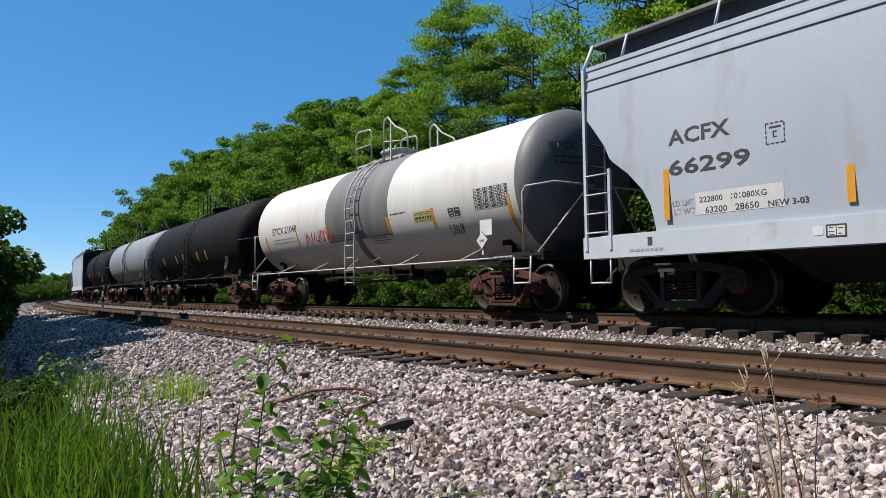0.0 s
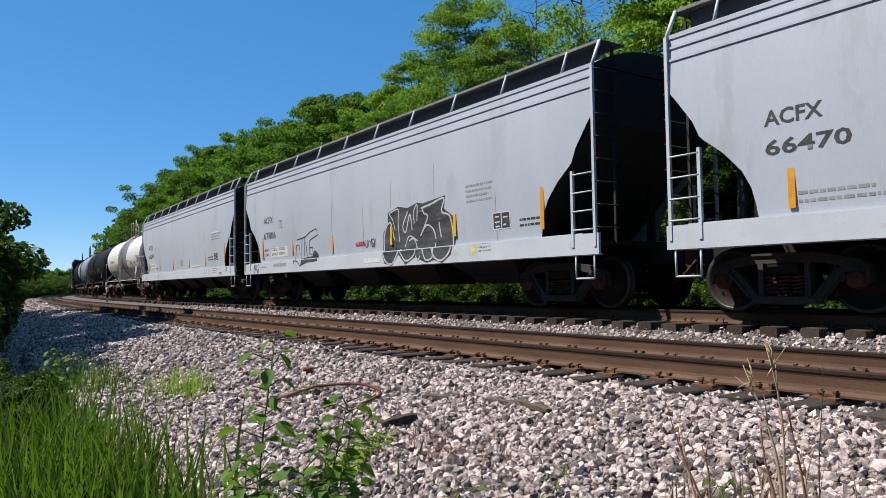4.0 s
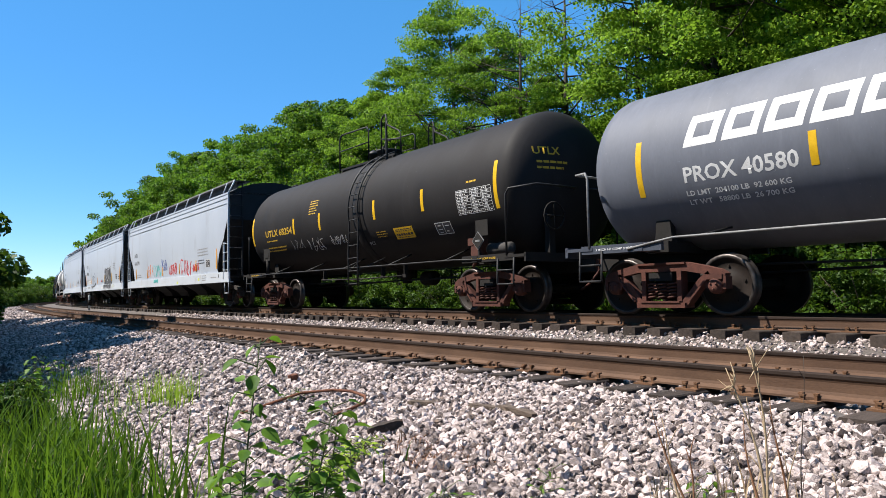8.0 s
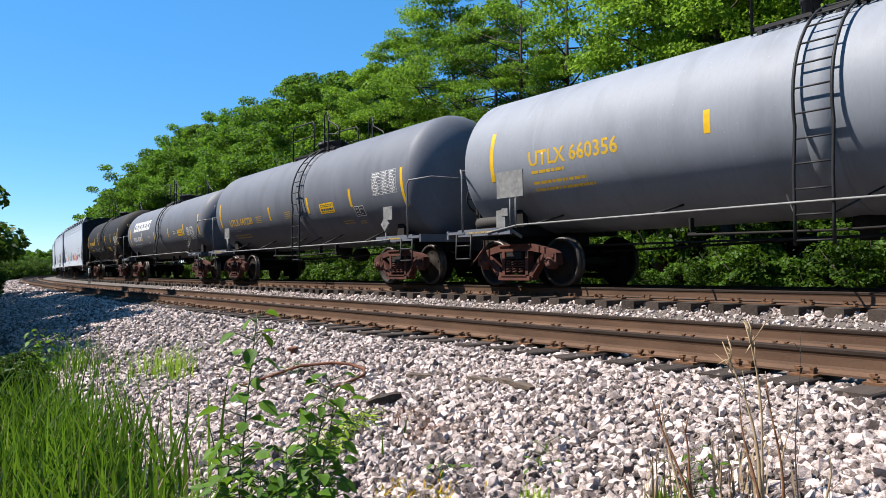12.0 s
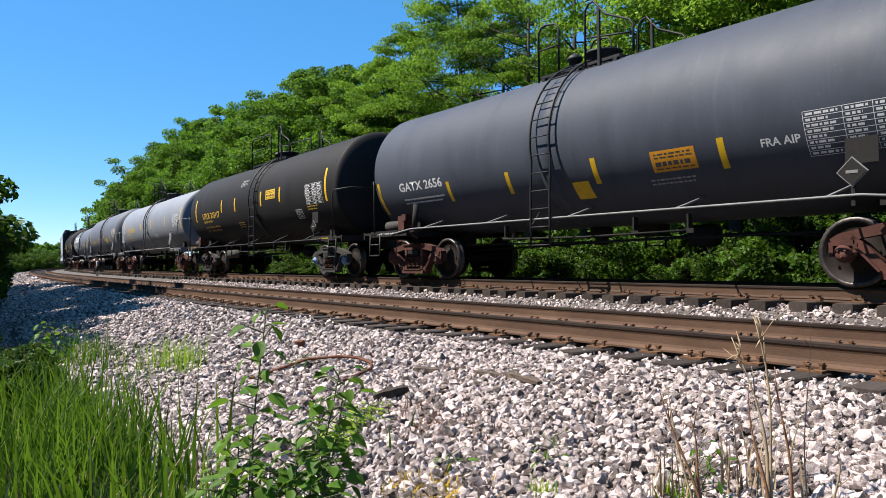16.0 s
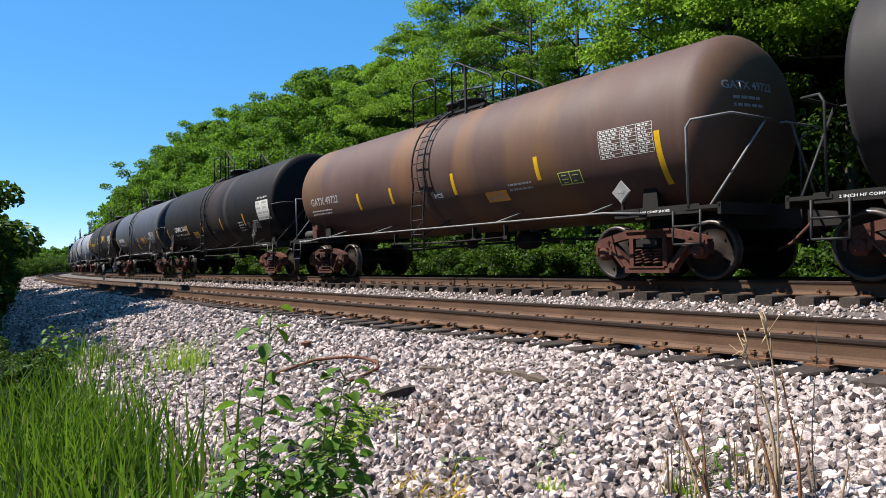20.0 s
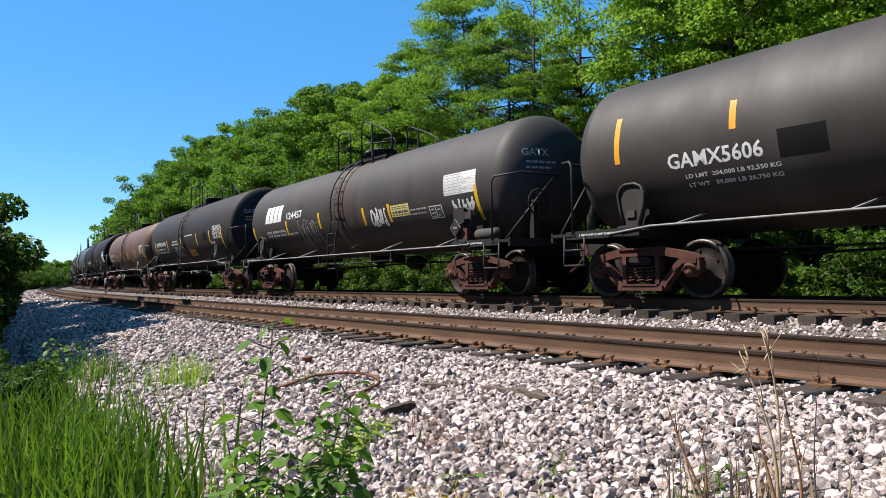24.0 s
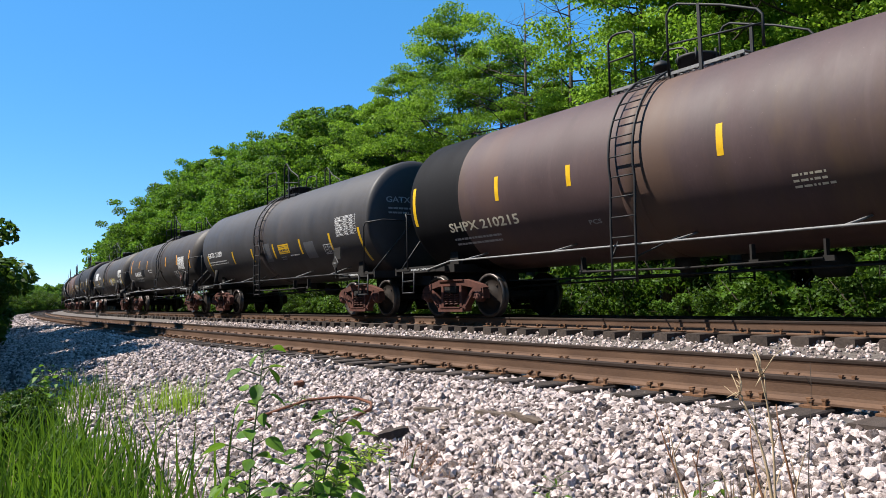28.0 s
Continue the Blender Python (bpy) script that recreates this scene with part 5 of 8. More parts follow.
def dress_tank(car, r, zc, marks, he, head):
    """Stencils, tape and panels on the near side. marks: (kind, x, z, ...) in the car's own metres."""
    for mk in marks:
        kind, x, z = mk[:3]
        if kind == "bar":
            h, mat = mk[3], mk[4] if len(mk) > 4 else M_YELLOW
            part("reflector", strip_on_tank(x - 0.05, x + 0.05, z - h / 2, z + h / 2, r, zc), mat, car, "yellow reflective tape")
        elif kind == "text":
            w, h, body, mat = mk[3:7]
            part("stencil", wrap(letters(body, w, h, mat), x, z, r, zc), None, car)
        elif kind == "label":
            w, h, mat, ink = mk[3:7]
            rng = random.Random(int(x * 100) + 1)
            boxes = [(-w / 2, -h / 2, w / 2, h / 2, 0, 0)]
            for yy, hh in ((0.33, 0.07), (0.18, 0.06), (-0.12, 0.20), (-0.36, 0.06)):
                xx = -w * 0.42
                while xx < w * 0.40:
                    ww = w * rng.uniform(0.05, 0.16)
                    boxes.append((xx, (yy - hh / 2) * h, min(xx + ww, w * 0.43), (yy + hh / 2) * h, 1, 1))
                    xx += ww + w * 0.035
            part("warning_label", wrap(rects(boxes, [mat, ink]), x, z, r, zc), None, car, "warning panel with printed lines")
        elif kind == "panel":
            w, h, mat, ink, rows, cols = mk[3:9]
            rng = random.Random(int(x * 100))
            boxes = [(-w / 2, -h / 2, w / 2, h / 2, 0, 0)] if mat else []
            t = 0.007
            for j in range(rows + 1):
                y = -h / 2 + h * j / rows
                boxes.append((-w / 2, y - t / 2, w / 2, y + t / 2, 1, 1))
            cuts = [0.0, 0.42, 0.72, 1.0] if cols == 3 else [k / cols for k in range(cols + 1)]
            for u in cuts:
                boxes.append((-w / 2 + w * u - t / 2, -h / 2, -w / 2 + w * u + t / 2, h / 2, 1, 1))
            for j in range(rows):
                for u0, u1 in zip(cuts, cuts[1:]):
                    xx = -w / 2 + w * u0 + 0.03
                    end = -w / 2 + w * (u0 + (u1 - u0) * rng.uniform(0.55, 0.95)) - 0.02
                    y = -h / 2 + h * (j + 0.3) / rows
                    while xx < end:
                        ww = rng.uniform(0.025, 0.09)
                        boxes.append((xx, y, min(xx + ww, end), y + h / rows * 0.42, 1, 1))
                        xx += ww + 0.02
            part("data_panel", wrap(rects(boxes, [mat or ink, ink]), x, z, r, zc), None, car, "table of small stencilled lines")
        elif kind == "head":
            y, w, h, body, mat = mk[1], *mk[3:7]
            part("end_stencil", wrap_head(letters(body, w, h, mat), y, z, r, zc, he, head), None, car)
        elif kind == "headlines":
            part("end_print", wrap_head(line_sheet(mk[3], 2, mk[4], 0.11, 5), x, z, r, zc, he, head), None, car, "small stencilled lines")
        elif kind == "box":
            w, h, mat, ink = mk[3:7]
            part("stencil_box", wrap(box_sheet(w, h, mat, ink), x, z, r, zc), None, car, "framed inspection stencil")
        elif kind == "lines":
            w, n, mat, pitch = mk[3:7]
            part("small_print", wrap(line_sheet(w, n, mat, pitch, int(x * 100) + 7), x, z, r, zc), None, car, "small stencilled lines")
        elif kind == "blocks":
            w, h, n, lean = mk[3:7]
            for k in range(n):
                part("lettering_block", wrap(block_row(w / n, h, n, lean), x + w * k / n, z, r, zc), None, car, "bold white slanted shape")
        elif kind == "top":
            w = mk[3]
            part("spill_band", strip_on_tank(x - w / 2, x + w / 2, z - 0.35, zc + r * 0.999, r, zc, 0.002, 30), mk[5], car, "grey band of spilled product")
            part("band_edge", strip_on_tank(x - w / 2, x + w / 2, z - 0.38, z - 0.35, r, zc, 0.004, 2), M_DARKINK, car)
        elif kind == "patch":
            w, h, mat = mk[3:6]
            part("paint_patch", strip_on_tank(x - w / 2, x + w / 2, z - h / 2, z + h / 2, r, zc, 0.0013), mat, car, "patch of newer paint")
        elif kind == "scrawl":
            w, h, mat, seed = mk[3:7]
            thick = mk[7] if len(mk) > 7 else 0.02
            part("graffiti", wrap(scrawl(w, h, mat, seed, thick, mk[8] if len(mk) > 8 else None), x, z, r, zc), None, car, "scrawled spray-paint tag")


def wrap_head(me, y0, z0, r, zc, he, head=0.62):
    """Lays flat lettering onto the dished trailing end of a tank."""
    for v in me.vertices:
        y, z = y0 + v.co.x, z0 + v.co.y
        rho = min(math.hypot(y, z - zc) / r, 0.97)
        v.co = Vector((he - head * (1 - math.sqrt(1 - rho * rho)) + 0.006, y, z))
    return me


def scrawl(w, h, mat, seed, thick=0.02, strokes=None):
    """Loose letter-like strokes; no words."""
    rng = random.Random(seed)
    g = Geo()
    n = strokes or max(4, int(w / (h * 0.42)))
    for k in range(n):
        cx = w * (k + 0.5) / n - w / 2
        ww = w / n * 0.62
        pts = [(cx + rng.uniform(-ww, ww) * 0.9, rng.uniform(-h / 2, h / 2)) for i in range(5)]
        pts[0] = (pts[0][0], h / 2 * rng.uniform(0.7, 1))
        pts[2] = (pts[2][0], -h / 2 * rng.uniform(0.7, 1))
        fine = []
        for i in range(len(pts) - 1):
            p0, p1, p2, p3 = pts[max(i - 1, 0)], pts[i], pts[i + 1], pts[min(i + 2, len(pts) - 1)]
            for u in np.linspace(0, 1, 6, endpoint=False):
                fine.append(tuple(0.5 * (2 * p1[c] + (p2[c] - p0[c]) * u + (2 * p0[c] - 5 * p1[c] + 4 * p2[c] - p3[c]) * u * u + (3 * p1[c] - p0[c] - 3 * p2[c] + p3[c]) * u ** 3) for c in (0, 1)))
        fine.append(pts[-1])
        stroke(g, fine, thick, 0.0003 * k)
    return g.mesh("graffiti", [mat])


def stroke(g, pts, thick, z=0.0, mat=0):
    b = len(g.v)
    for i, (x, y) in enumerate(pts):
        a, c = pts[max(i - 1, 0)], pts[min(i + 1, len(pts) - 1)]
        dx, dy = c[0] - a[0], c[1] - a[1]
        ln = math.hypot(dx, dy) or 1
        nx, ny = -dy / ln * thick / 2, dx / ln * thick / 2
        g.v += [(x + nx, y + ny, z), (x - nx, y - ny, z)]
    for i in range(len(pts) - 1):
        k = b + 2 * i
        g.face((k, k + 1, k + 3, k + 2), mat)


def box_sheet(w, h, mat, ink):
    t = 0.018
    boxes = [(-w / 2, -h / 2, w / 2, h / 2, 0, 0)]
    boxes += [(-w / 2, -h / 2, w / 2, -h / 2 + t, 1, 1), (-w / 2, h / 2 - t, w / 2, h / 2, 1, 1), (-w / 2, -h / 2, -w / 2 + t, h / 2, 1, 1), (w / 2 - t, -h / 2, w / 2, h / 2, 1, 1)]
    boxes += [(-w * 0.02, -h * 0.42, w * 0.02, h * 0.42, 1, 1), (-w * 0.38, -h * 0.1, -w * 0.1, -h * 0.03, 1, 1), (w * 0.1, h * 0.15, w * 0.35, h * 0.22, 1, 1), (-w * 0.35, -h * 0.35, -w * 0.12, -h * 0.28, 1, 1),
              (w * 0.1, -h * 0.3, w * 0.25, -h * 0.2, 1, 1), (-w * 0.35, h * 0.2, -w * 0.15, h * 0.28, 1, 1)]
    return rects(boxes, [mat, ink])


def dash_sheet(w, h, mat):
    t = 0.014
    boxes = []
    for k in range(4):
        a, b = -w / 2 + w * k / 4, -w / 2 + w * (k + 0.72) / 4
        c, d = -h / 2 + h * k / 4, -h / 2 + h * (k + 0.72) / 4
        boxes += [(a, h / 2 - t, b, h / 2, 0, 0), (a, -h / 2, b, -h / 2 + t, 0, 0), (-w / 2, c, -w / 2 + t, d, 0, 0), (w / 2 - t, c, w / 2, d, 0, 0)]
    boxes += [(-w * 0.12, -h * 0.2, -w * 0.05, h * 0.1, 0, 0), (-w * 0.05, h * 0.05, w * 0.1, h * 0.1, 0, 0), (-w * 0.05, -h * 0.2, w * 0.1, -h * 0.15, 0, 0), (-w * 0.3, h * 0.24, w * 0.3, h * 0.32, 0, 0)]
    return rects(boxes, [mat])


def line_sheet(w, n, mat, pitch, seed):
    boxes = []
    rng = random.Random(seed)
    for j in range(n):
        xx = 0.0
        end = w * rng.uniform(0.78, 1.0)
        while xx < end:
            ww = rng.uniform(0.03, 0.11) * (pitch / 0.09)
            boxes.append((xx, -j * pitch, min(xx + ww, end), -j * pitch + pitch * 0.4, 0, 0))
            xx += ww + 0.022
    return rects(boxes, [mat])


def block_row(w, h, n, lean):
    """One bold slanted frame (solid in a short row), standing in for lettering."""
    g = Geo()

    def put(a, b, c, d):
        q = len(g.v)
        g.v += [(a + lean * b, b, 0.0), (c + lean * b, b, 0.0), (c + lean * d, d, 0.0), (a + lean * d, d, 0.0)]
        g.face((q, q + 1, q + 2, q + 3))
    x1, t = w * 0.86, h * 0.22
    if n > 4:
        t = h * 0.27
        put(0, 0, t, h)
        put(t, h - t, x1 - t, h)
        put(t, 0, x1 - t, t)
        put(x1 - t, 0, x1, h)
    else:
        put(0, 0, x1, h)
    return g.mesh("lettering_block", [M_WHITEINK])


def oval(cx, cy, a, b, a0=0.0, a1=360.0, n=26, tilt=0.0):
    out = []
    for t in np.linspace(radians(a0), radians(a1), n):
        x, y = a * math.cos(t), b * math.sin(t)
        out.append((cx + x * math.cos(tilt) - y * math.sin(tilt), cy + x * math.sin(tilt) + y * math.cos(tilt)))
    return out


def smooth_line(pts, n=6):
    """A smooth curve through the points."""
    fine = []
    for i in range(len(pts) - 1):
        p0, p1, p2, p3 = pts[max(i - 1, 0)], pts[i], pts[i + 1], pts[min(i + 2, len(pts) - 1)]
        for u in np.linspace(0, 1, n, endpoint=False):
            fine.append(tuple(0.5 * (2 * p1[c] + (p2[c] - p0[c]) * u + (2 * p0[c] - 5 * p1[c] + 4 * p2[c] - p3[c]) * u * u + (3 * p1[c] - p0[c] - 3 * p2[c] + p3[c]) * u ** 3) for c in (0, 1)))
    return fine + [pts[-1]]


def mural(w, h):
    """Bubble-shaped graffiti: dark smeared fill, silver outline, black edge."""
    g = Geo()
    rim = [(0, .3), (.02, .6), (.10, .76), (.10, .93), (.26, 1.0), (.4, .94), (.53, 1.0), (.6, .97), (.89, 1.05), (.87, .84), (.97, .72), (1.0, .38), (.96, .12), (.85, 0), (.75, .06), (.65, .03), (.58, .08), (.5, .14), (.37, .02), (.27, .2), (.16, 0), (.05, .05)]
    for lay, grow, mat in ((0.0003, 0.022, 2), (0.0010, 0.0, 1)):
        q = len(g.v)
        for u, v in rim:
            d = Vector((u - 0.5, (v - 0.5) * 0.5)).normalized() * grow
            g.v.append(((u - 0.5 + d.x) * w, (v - 0.5) * h + d.y * 2.2, lay))
        g.face(tuple(range(q, q + len(rim))), mat)
    z = 0.0018
    for pts, wide in (([(.17, .45), (.12, .76), (.03, .63), (0, .30), (.05, .07), (.16, .02), (.26, .26)], .05), ([(.10, .93), (.25, .98), (.24, .74), (.25, .40)], .035), ([(.39, .91), (.31, .67), (.35, .56), (.42, .86), (.445, .58)], .045),
                      ([(.48, .69), (.48, .89), (.53, 1.0), (.52, .72)], .04), ([(.59, .93), (.72, .97), (.89, 1.03), (.86, .82), (.96, .72), (.99, .38), (.96, .15), (.85, .02), (.75, .12), (.76, .32)], .05),
                      ([(.60, .93), (.62, .84), (.67, .76), (.56, .46)], .045), ([(.56, .46), (.65, .63), (.74, .55), (.77, .38)], .045), ([(.26, .26), (.37, .05), (.50, .18), (.47, .42), (.39, .40)], .045),
                      ([(.33, .30), (.40, .48), (.52, .38)], .04), ([(.51, .12), (.545, .06), (.58, .12)], .04), ([(.60, .25), (.65, .05), (.74, .08), (.73, .24)], .045), ([(.82, .65), (.84, .40)], .05),
                      ([(.10, .93), (.16, .80), (.19, .62)], .03)):
        stroke(g, [((u - 0.5) * w, (v - 0.5) * h) for u, v in smooth_line(pts)], wide * 0.82, z)
        z += 0.0003
    return g.mesh("graffiti", [M_SILVERINK, M_SMEAR, M_DARKINK])


def tag_outline(w, h):
    g = Geo()
    z = 0.0015
    q = len(g.v)
    dark = [(-0.20, -0.46), (0.05, -0.38), (0.45, -0.36), (0.42, -0.16), (0.30, -0.06), (0.2, -0.22), (-0.15, -0.25)]
    g.v += [(x * w, y * h, 0.001) for x, y in dark]
    g.face(tuple(range(q, q + len(dark))), 1)
    for pts in ([(-0.48, -0.40), (-0.40, 0.10), (-0.30, 0.12), (-0.22, -0.30), (-0.16, 0.28), (-0.05, 0.34), (-0.10, -0.2)],
                [(-0.38, 0.26), (-0.05, 0.30), (0.15, 0.42), (0.38, 0.48), (0.44, 0.32), (0.12, 0.20), (0.10, -0.15), (0.25, -0.20), (0.22, 0.02), (0.12, 0.0)],
                [(-0.5, -0.28), (-0.3, -0.34), (-0.22, -0.46), (0.1, -0.30)], [(-0.02, 0.2), (0.0, -0.12), (0.05, -0.3)]):
        stroke(g, [(x * w, y * h) for x, y in pts], 0.028, z, 0)
        z += 0.0003
    return g.mesh("graffiti", [M_DARKINK, M_SMEAR])


# ---- hoppers ----
M_HOPPER = surface("light_grey_hopper_paint", (0.282, 0.312, 0.362), (0.348, 0.382, 0.434), 0.7, 40, 0.5, 0, 0.05, (1, 1, 0.3), stain=(0.265, 0.282, 0.312), stain_at=0.58, stain_scale=1.2)
M_HOPSILL = surface("pale_sill_paint", (0.335, 0.365, 0.405), (0.415, 0.445, 0.485), 0.9, 40, 0.5, 0, 0.05, stain=(0.304, 0.296, 0.289), stain_at=0.60, stain_scale=1.6)
# hopper ends and chutes: shade put into near-black paint, rusty stain patches over it
M_HOPDARK = surface("shade_dark_stained_hopper_end", (0.010, 0.010, 0.012), (0.026, 0.027, 0.031), 1.5, 40, 0.7, 0, 0.1, stain=(0.0456, 0.0342, 0.0266), stain_at=0.58)
M_GRATE = surface("dark_roof_grating", (0.03, 0.03, 0.033), (0.07, 0.07, 0.075), 8, 60, 0.7, 0.2, 0.2)


def hopper_car(cfg):
    """A covered hopper with bulging sides, ribbed eaves, cut-away ends, roof walk and bottom hoppers."""
    tc = cfg["tc"]
    car = thing("covered_hopper", cfg["label"], "hopper car", "train")
    he = tc / 2 + 1.30
    zs, ze = 1.20, 3.92

    def half_width(z):
        u = (z - zs) / (ze - zs)
        return 1.545 + 0.055 * math.sin(min(max(u, 0), 1) * math.pi * 0.9)

    def floor_z(x):
        d = he - abs(x)
        return float(np.interp(d, [0.0, 0.12, 0.36, 0.46, 0.52, 0.80, 1.05, 1.17, 1.22, 1.25], [3.10, 2.95, 2.62, 2.40, 2.34, 2.12, 1.85, 1.62, 1.40, zs]))
    ends = [0.0, 0.12, 0.36, 0.46, 0.52, 0.80, 1.05, 1.17, 1.22, 1.25]
    xs = [-he + d for d in ends] + list(np.linspace(-he + 2.6, he - 2.6, 9)) + [he - d for d in ends[::-1]]
    rows = 10
    for sgn in (-1, 1):
        g = Geo()
        b = 0
        for x in xs:
            zb = floor_z(x)
            for j in range(rows + 1):
                z = zb + (ze - zb) * j / rows
                g.v.append((x, sgn * half_width(z), z))
        for i in range(len(xs) - 1):
            for j in range(rows):
                k = b + i * (rows + 1) + j
                f = (k, k + rows + 1, k + rows + 2, k + 1)
                g.face(f if sgn < 0 else f[::-1], 0, True)
        part("side_sheet", g, cfg.get("mat", M_HOPPER), car)
    # slope sheets and end walls, set back under the roof
    w = 1.53
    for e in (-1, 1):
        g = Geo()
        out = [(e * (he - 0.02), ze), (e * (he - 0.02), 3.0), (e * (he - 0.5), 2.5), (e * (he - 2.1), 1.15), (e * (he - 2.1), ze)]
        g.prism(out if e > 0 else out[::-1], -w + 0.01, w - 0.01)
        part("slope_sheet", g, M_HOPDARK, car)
    # roof: a low arch
    g = Geo()
    arc = [(y, ze + 0.42 * (1 - (y / 1.56) ** 2)) for y in np.linspace(-1.56, 1.56, 13)]
    b = len(g.v)
    for x in (-he, he):
        g.v += [(x, y, z) for y, z in arc]
    for i in range(12):
        g.face((b + i, b + 13 + i, b + 14 + i, b + i + 1), 0, True)
    # end faces take the shade-dark material, the arch keeps its paint
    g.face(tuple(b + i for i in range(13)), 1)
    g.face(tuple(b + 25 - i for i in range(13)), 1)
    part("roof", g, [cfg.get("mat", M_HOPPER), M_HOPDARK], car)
    for sgn in (-1, 1):
        for z, t in ((3.56, 0.035), (3.74, 0.035), (3.90, 0.06)):
            part("eave_rib", Geo().box((0, sgn * (half_width(z) + 0.002), z), (2 * he, 0.03, t)), cfg.get("mat", M_HOPPER), car)
        part("side_sill", Geo().box((0, sgn * 1.585, 1.045), (2 * he + 0.2, 0.05, 0.335)), cfg.get("sill", M_HOPSILL), car)
        part("sill_ledge", Geo().box((0, sgn * 1.54, 1.21), (2 * he - 0.5, 0.12, 0.03)), cfg.get("sill", M_HOPSILL), car)
        part("sill_flange", Geo().box((0, sgn * 1.50, 0.885), (2 * he, 0.16, 0.03)), cfg.get("sill", M_HOPSILL), car)
        g = Geo()
        zr = 4.32
        g.box((0, sgn * 1.10, zr), (2 * he + 0.1, 0.52, 0.025))
        for x in np.arange(-he, he, 0.35):
            g.box((x, sgn * 1.10, zr + 0.02), (0.03, 0.52, 0.03))
        g.box((0, sgn * 1.24, zr - 0.16), (2 * he - 0.3, 0.02, 0.30))
        part("roof_walk", g, M_GRATE, car)
        g = Geo()
        g.box((0, sgn * 1.37, zr + 0.015), (2 * he + 0.1, 0.03, 0.045))
        part("roof_walk_edge", g, M_GREYPIPE, car)
        for x in np.linspace(-he + 0.7, he - 0.7, 10):
            part("roof_walk_bracket", Geo().tube([(x, sgn * 1.55, ze), (x, sgn * 1.40, zr)], 0.022, 4), cfg.get("mat", M_HOPPER), car)
        for e in (-1, 1):
            g = Geo()
            xe = e * (he + 0.03)
            for x in (xe, xe - e * 0.48):
                top = 2.25 if x != xe else 3.9
                g.box((x, sgn * 1.60, (1.0 + top) / 2), (0.05, 0.05, top - 1.0))
            z = 1.28
            while z < 2.3:
                g.tube([(xe, sgn * 1.62, z), (xe - e * 0.48, sgn * 1.62, z)], 0.014, 4)
                z += 0.30
            g.tube([(xe, sgn * 1.60, 3.88), (xe - e * 0.02, sgn * 1.38, 4.33)], 0.03, 4)
            for x in (xe - e * 0.05, xe - e * 0.45):
                g.tube([(x, sgn * 1.58, 0.9), (x, sgn * 1.58, 0.50)], 0.016, 4)
            g.tube([(xe - e * 0.05, sgn * 1.58, 0.50), (xe - e * 0.45, sgn * 1.58, 0.50)], 0.016, 4)
            part("side_ladder", g, cfg.get("ladmat", M_HOPSILL), car)
            g = Geo()
            z = 1.3
            while z < 4.1:
                g.tube([(xe + e * 0.03, sgn * 1.60, z), (xe + e * 0.08, sgn * 1.58, z), (xe + e * 0.08, sgn * 1.14, z), (xe + e * 0.03, sgn * 1.12, z)], 0.013, 4)
                z += 0.36
            g.box((xe, sgn * 1.12, 2.65), (0.04, 0.04, 3.2))
            part("end_ladder", g, M_HOPDARK, car)
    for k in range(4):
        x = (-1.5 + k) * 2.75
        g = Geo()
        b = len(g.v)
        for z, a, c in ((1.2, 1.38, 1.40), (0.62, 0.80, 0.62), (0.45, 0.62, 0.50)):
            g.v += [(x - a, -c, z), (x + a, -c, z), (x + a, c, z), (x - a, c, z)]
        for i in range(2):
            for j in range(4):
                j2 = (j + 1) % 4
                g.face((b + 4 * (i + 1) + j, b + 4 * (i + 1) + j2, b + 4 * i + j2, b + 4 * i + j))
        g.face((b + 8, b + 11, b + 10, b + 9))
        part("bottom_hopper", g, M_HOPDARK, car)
    part("centre_sill", Geo().box((0, 0, 0.86), (tc - 0.6, 0.5, 0.52)).box((0, 0, 1.14), (tc - 1.5, 2.9, 0.06)), M_UNDER, car)
    for k in range(5):
        g = Geo()
        g.lathe([(4.30, 0.28), (4.42, 0.28), (4.46, 0.2), (4.47, 0.0)], "z", 14, ((-2 + k) * 2.9, 0, 0))
        part("roof_hatch", g, cfg.get("mat", M_HOPPER), car)
    for e in (-1, 1):
        xt = e * tc / 2
        g = Geo()
        g.box((xt + e * 0.55, 0, 0.90), (2.7, 0.36, 0.34))
        g.box((xt, 0, 1.02), (0.4, 2.9, 0.2))
        g.box((he * e - e * 0.35, 0, 1.08), (0.75, 3.0, 0.06))
        for y in (-0.9, 0.9):
            g.box((he * e - e * 0.9, y, 1.7), (0.1, 0.12, 1.3))
        part("end_frame", g, M_UNDER, car)
        part("coupler", ME_COUPLER, None, car, m=pose(xt + e * 1.72, 0, 0.86, 0, 0, 180 if e > 0 else 0))
        bogie(car, xt, True)
    return car, half_width


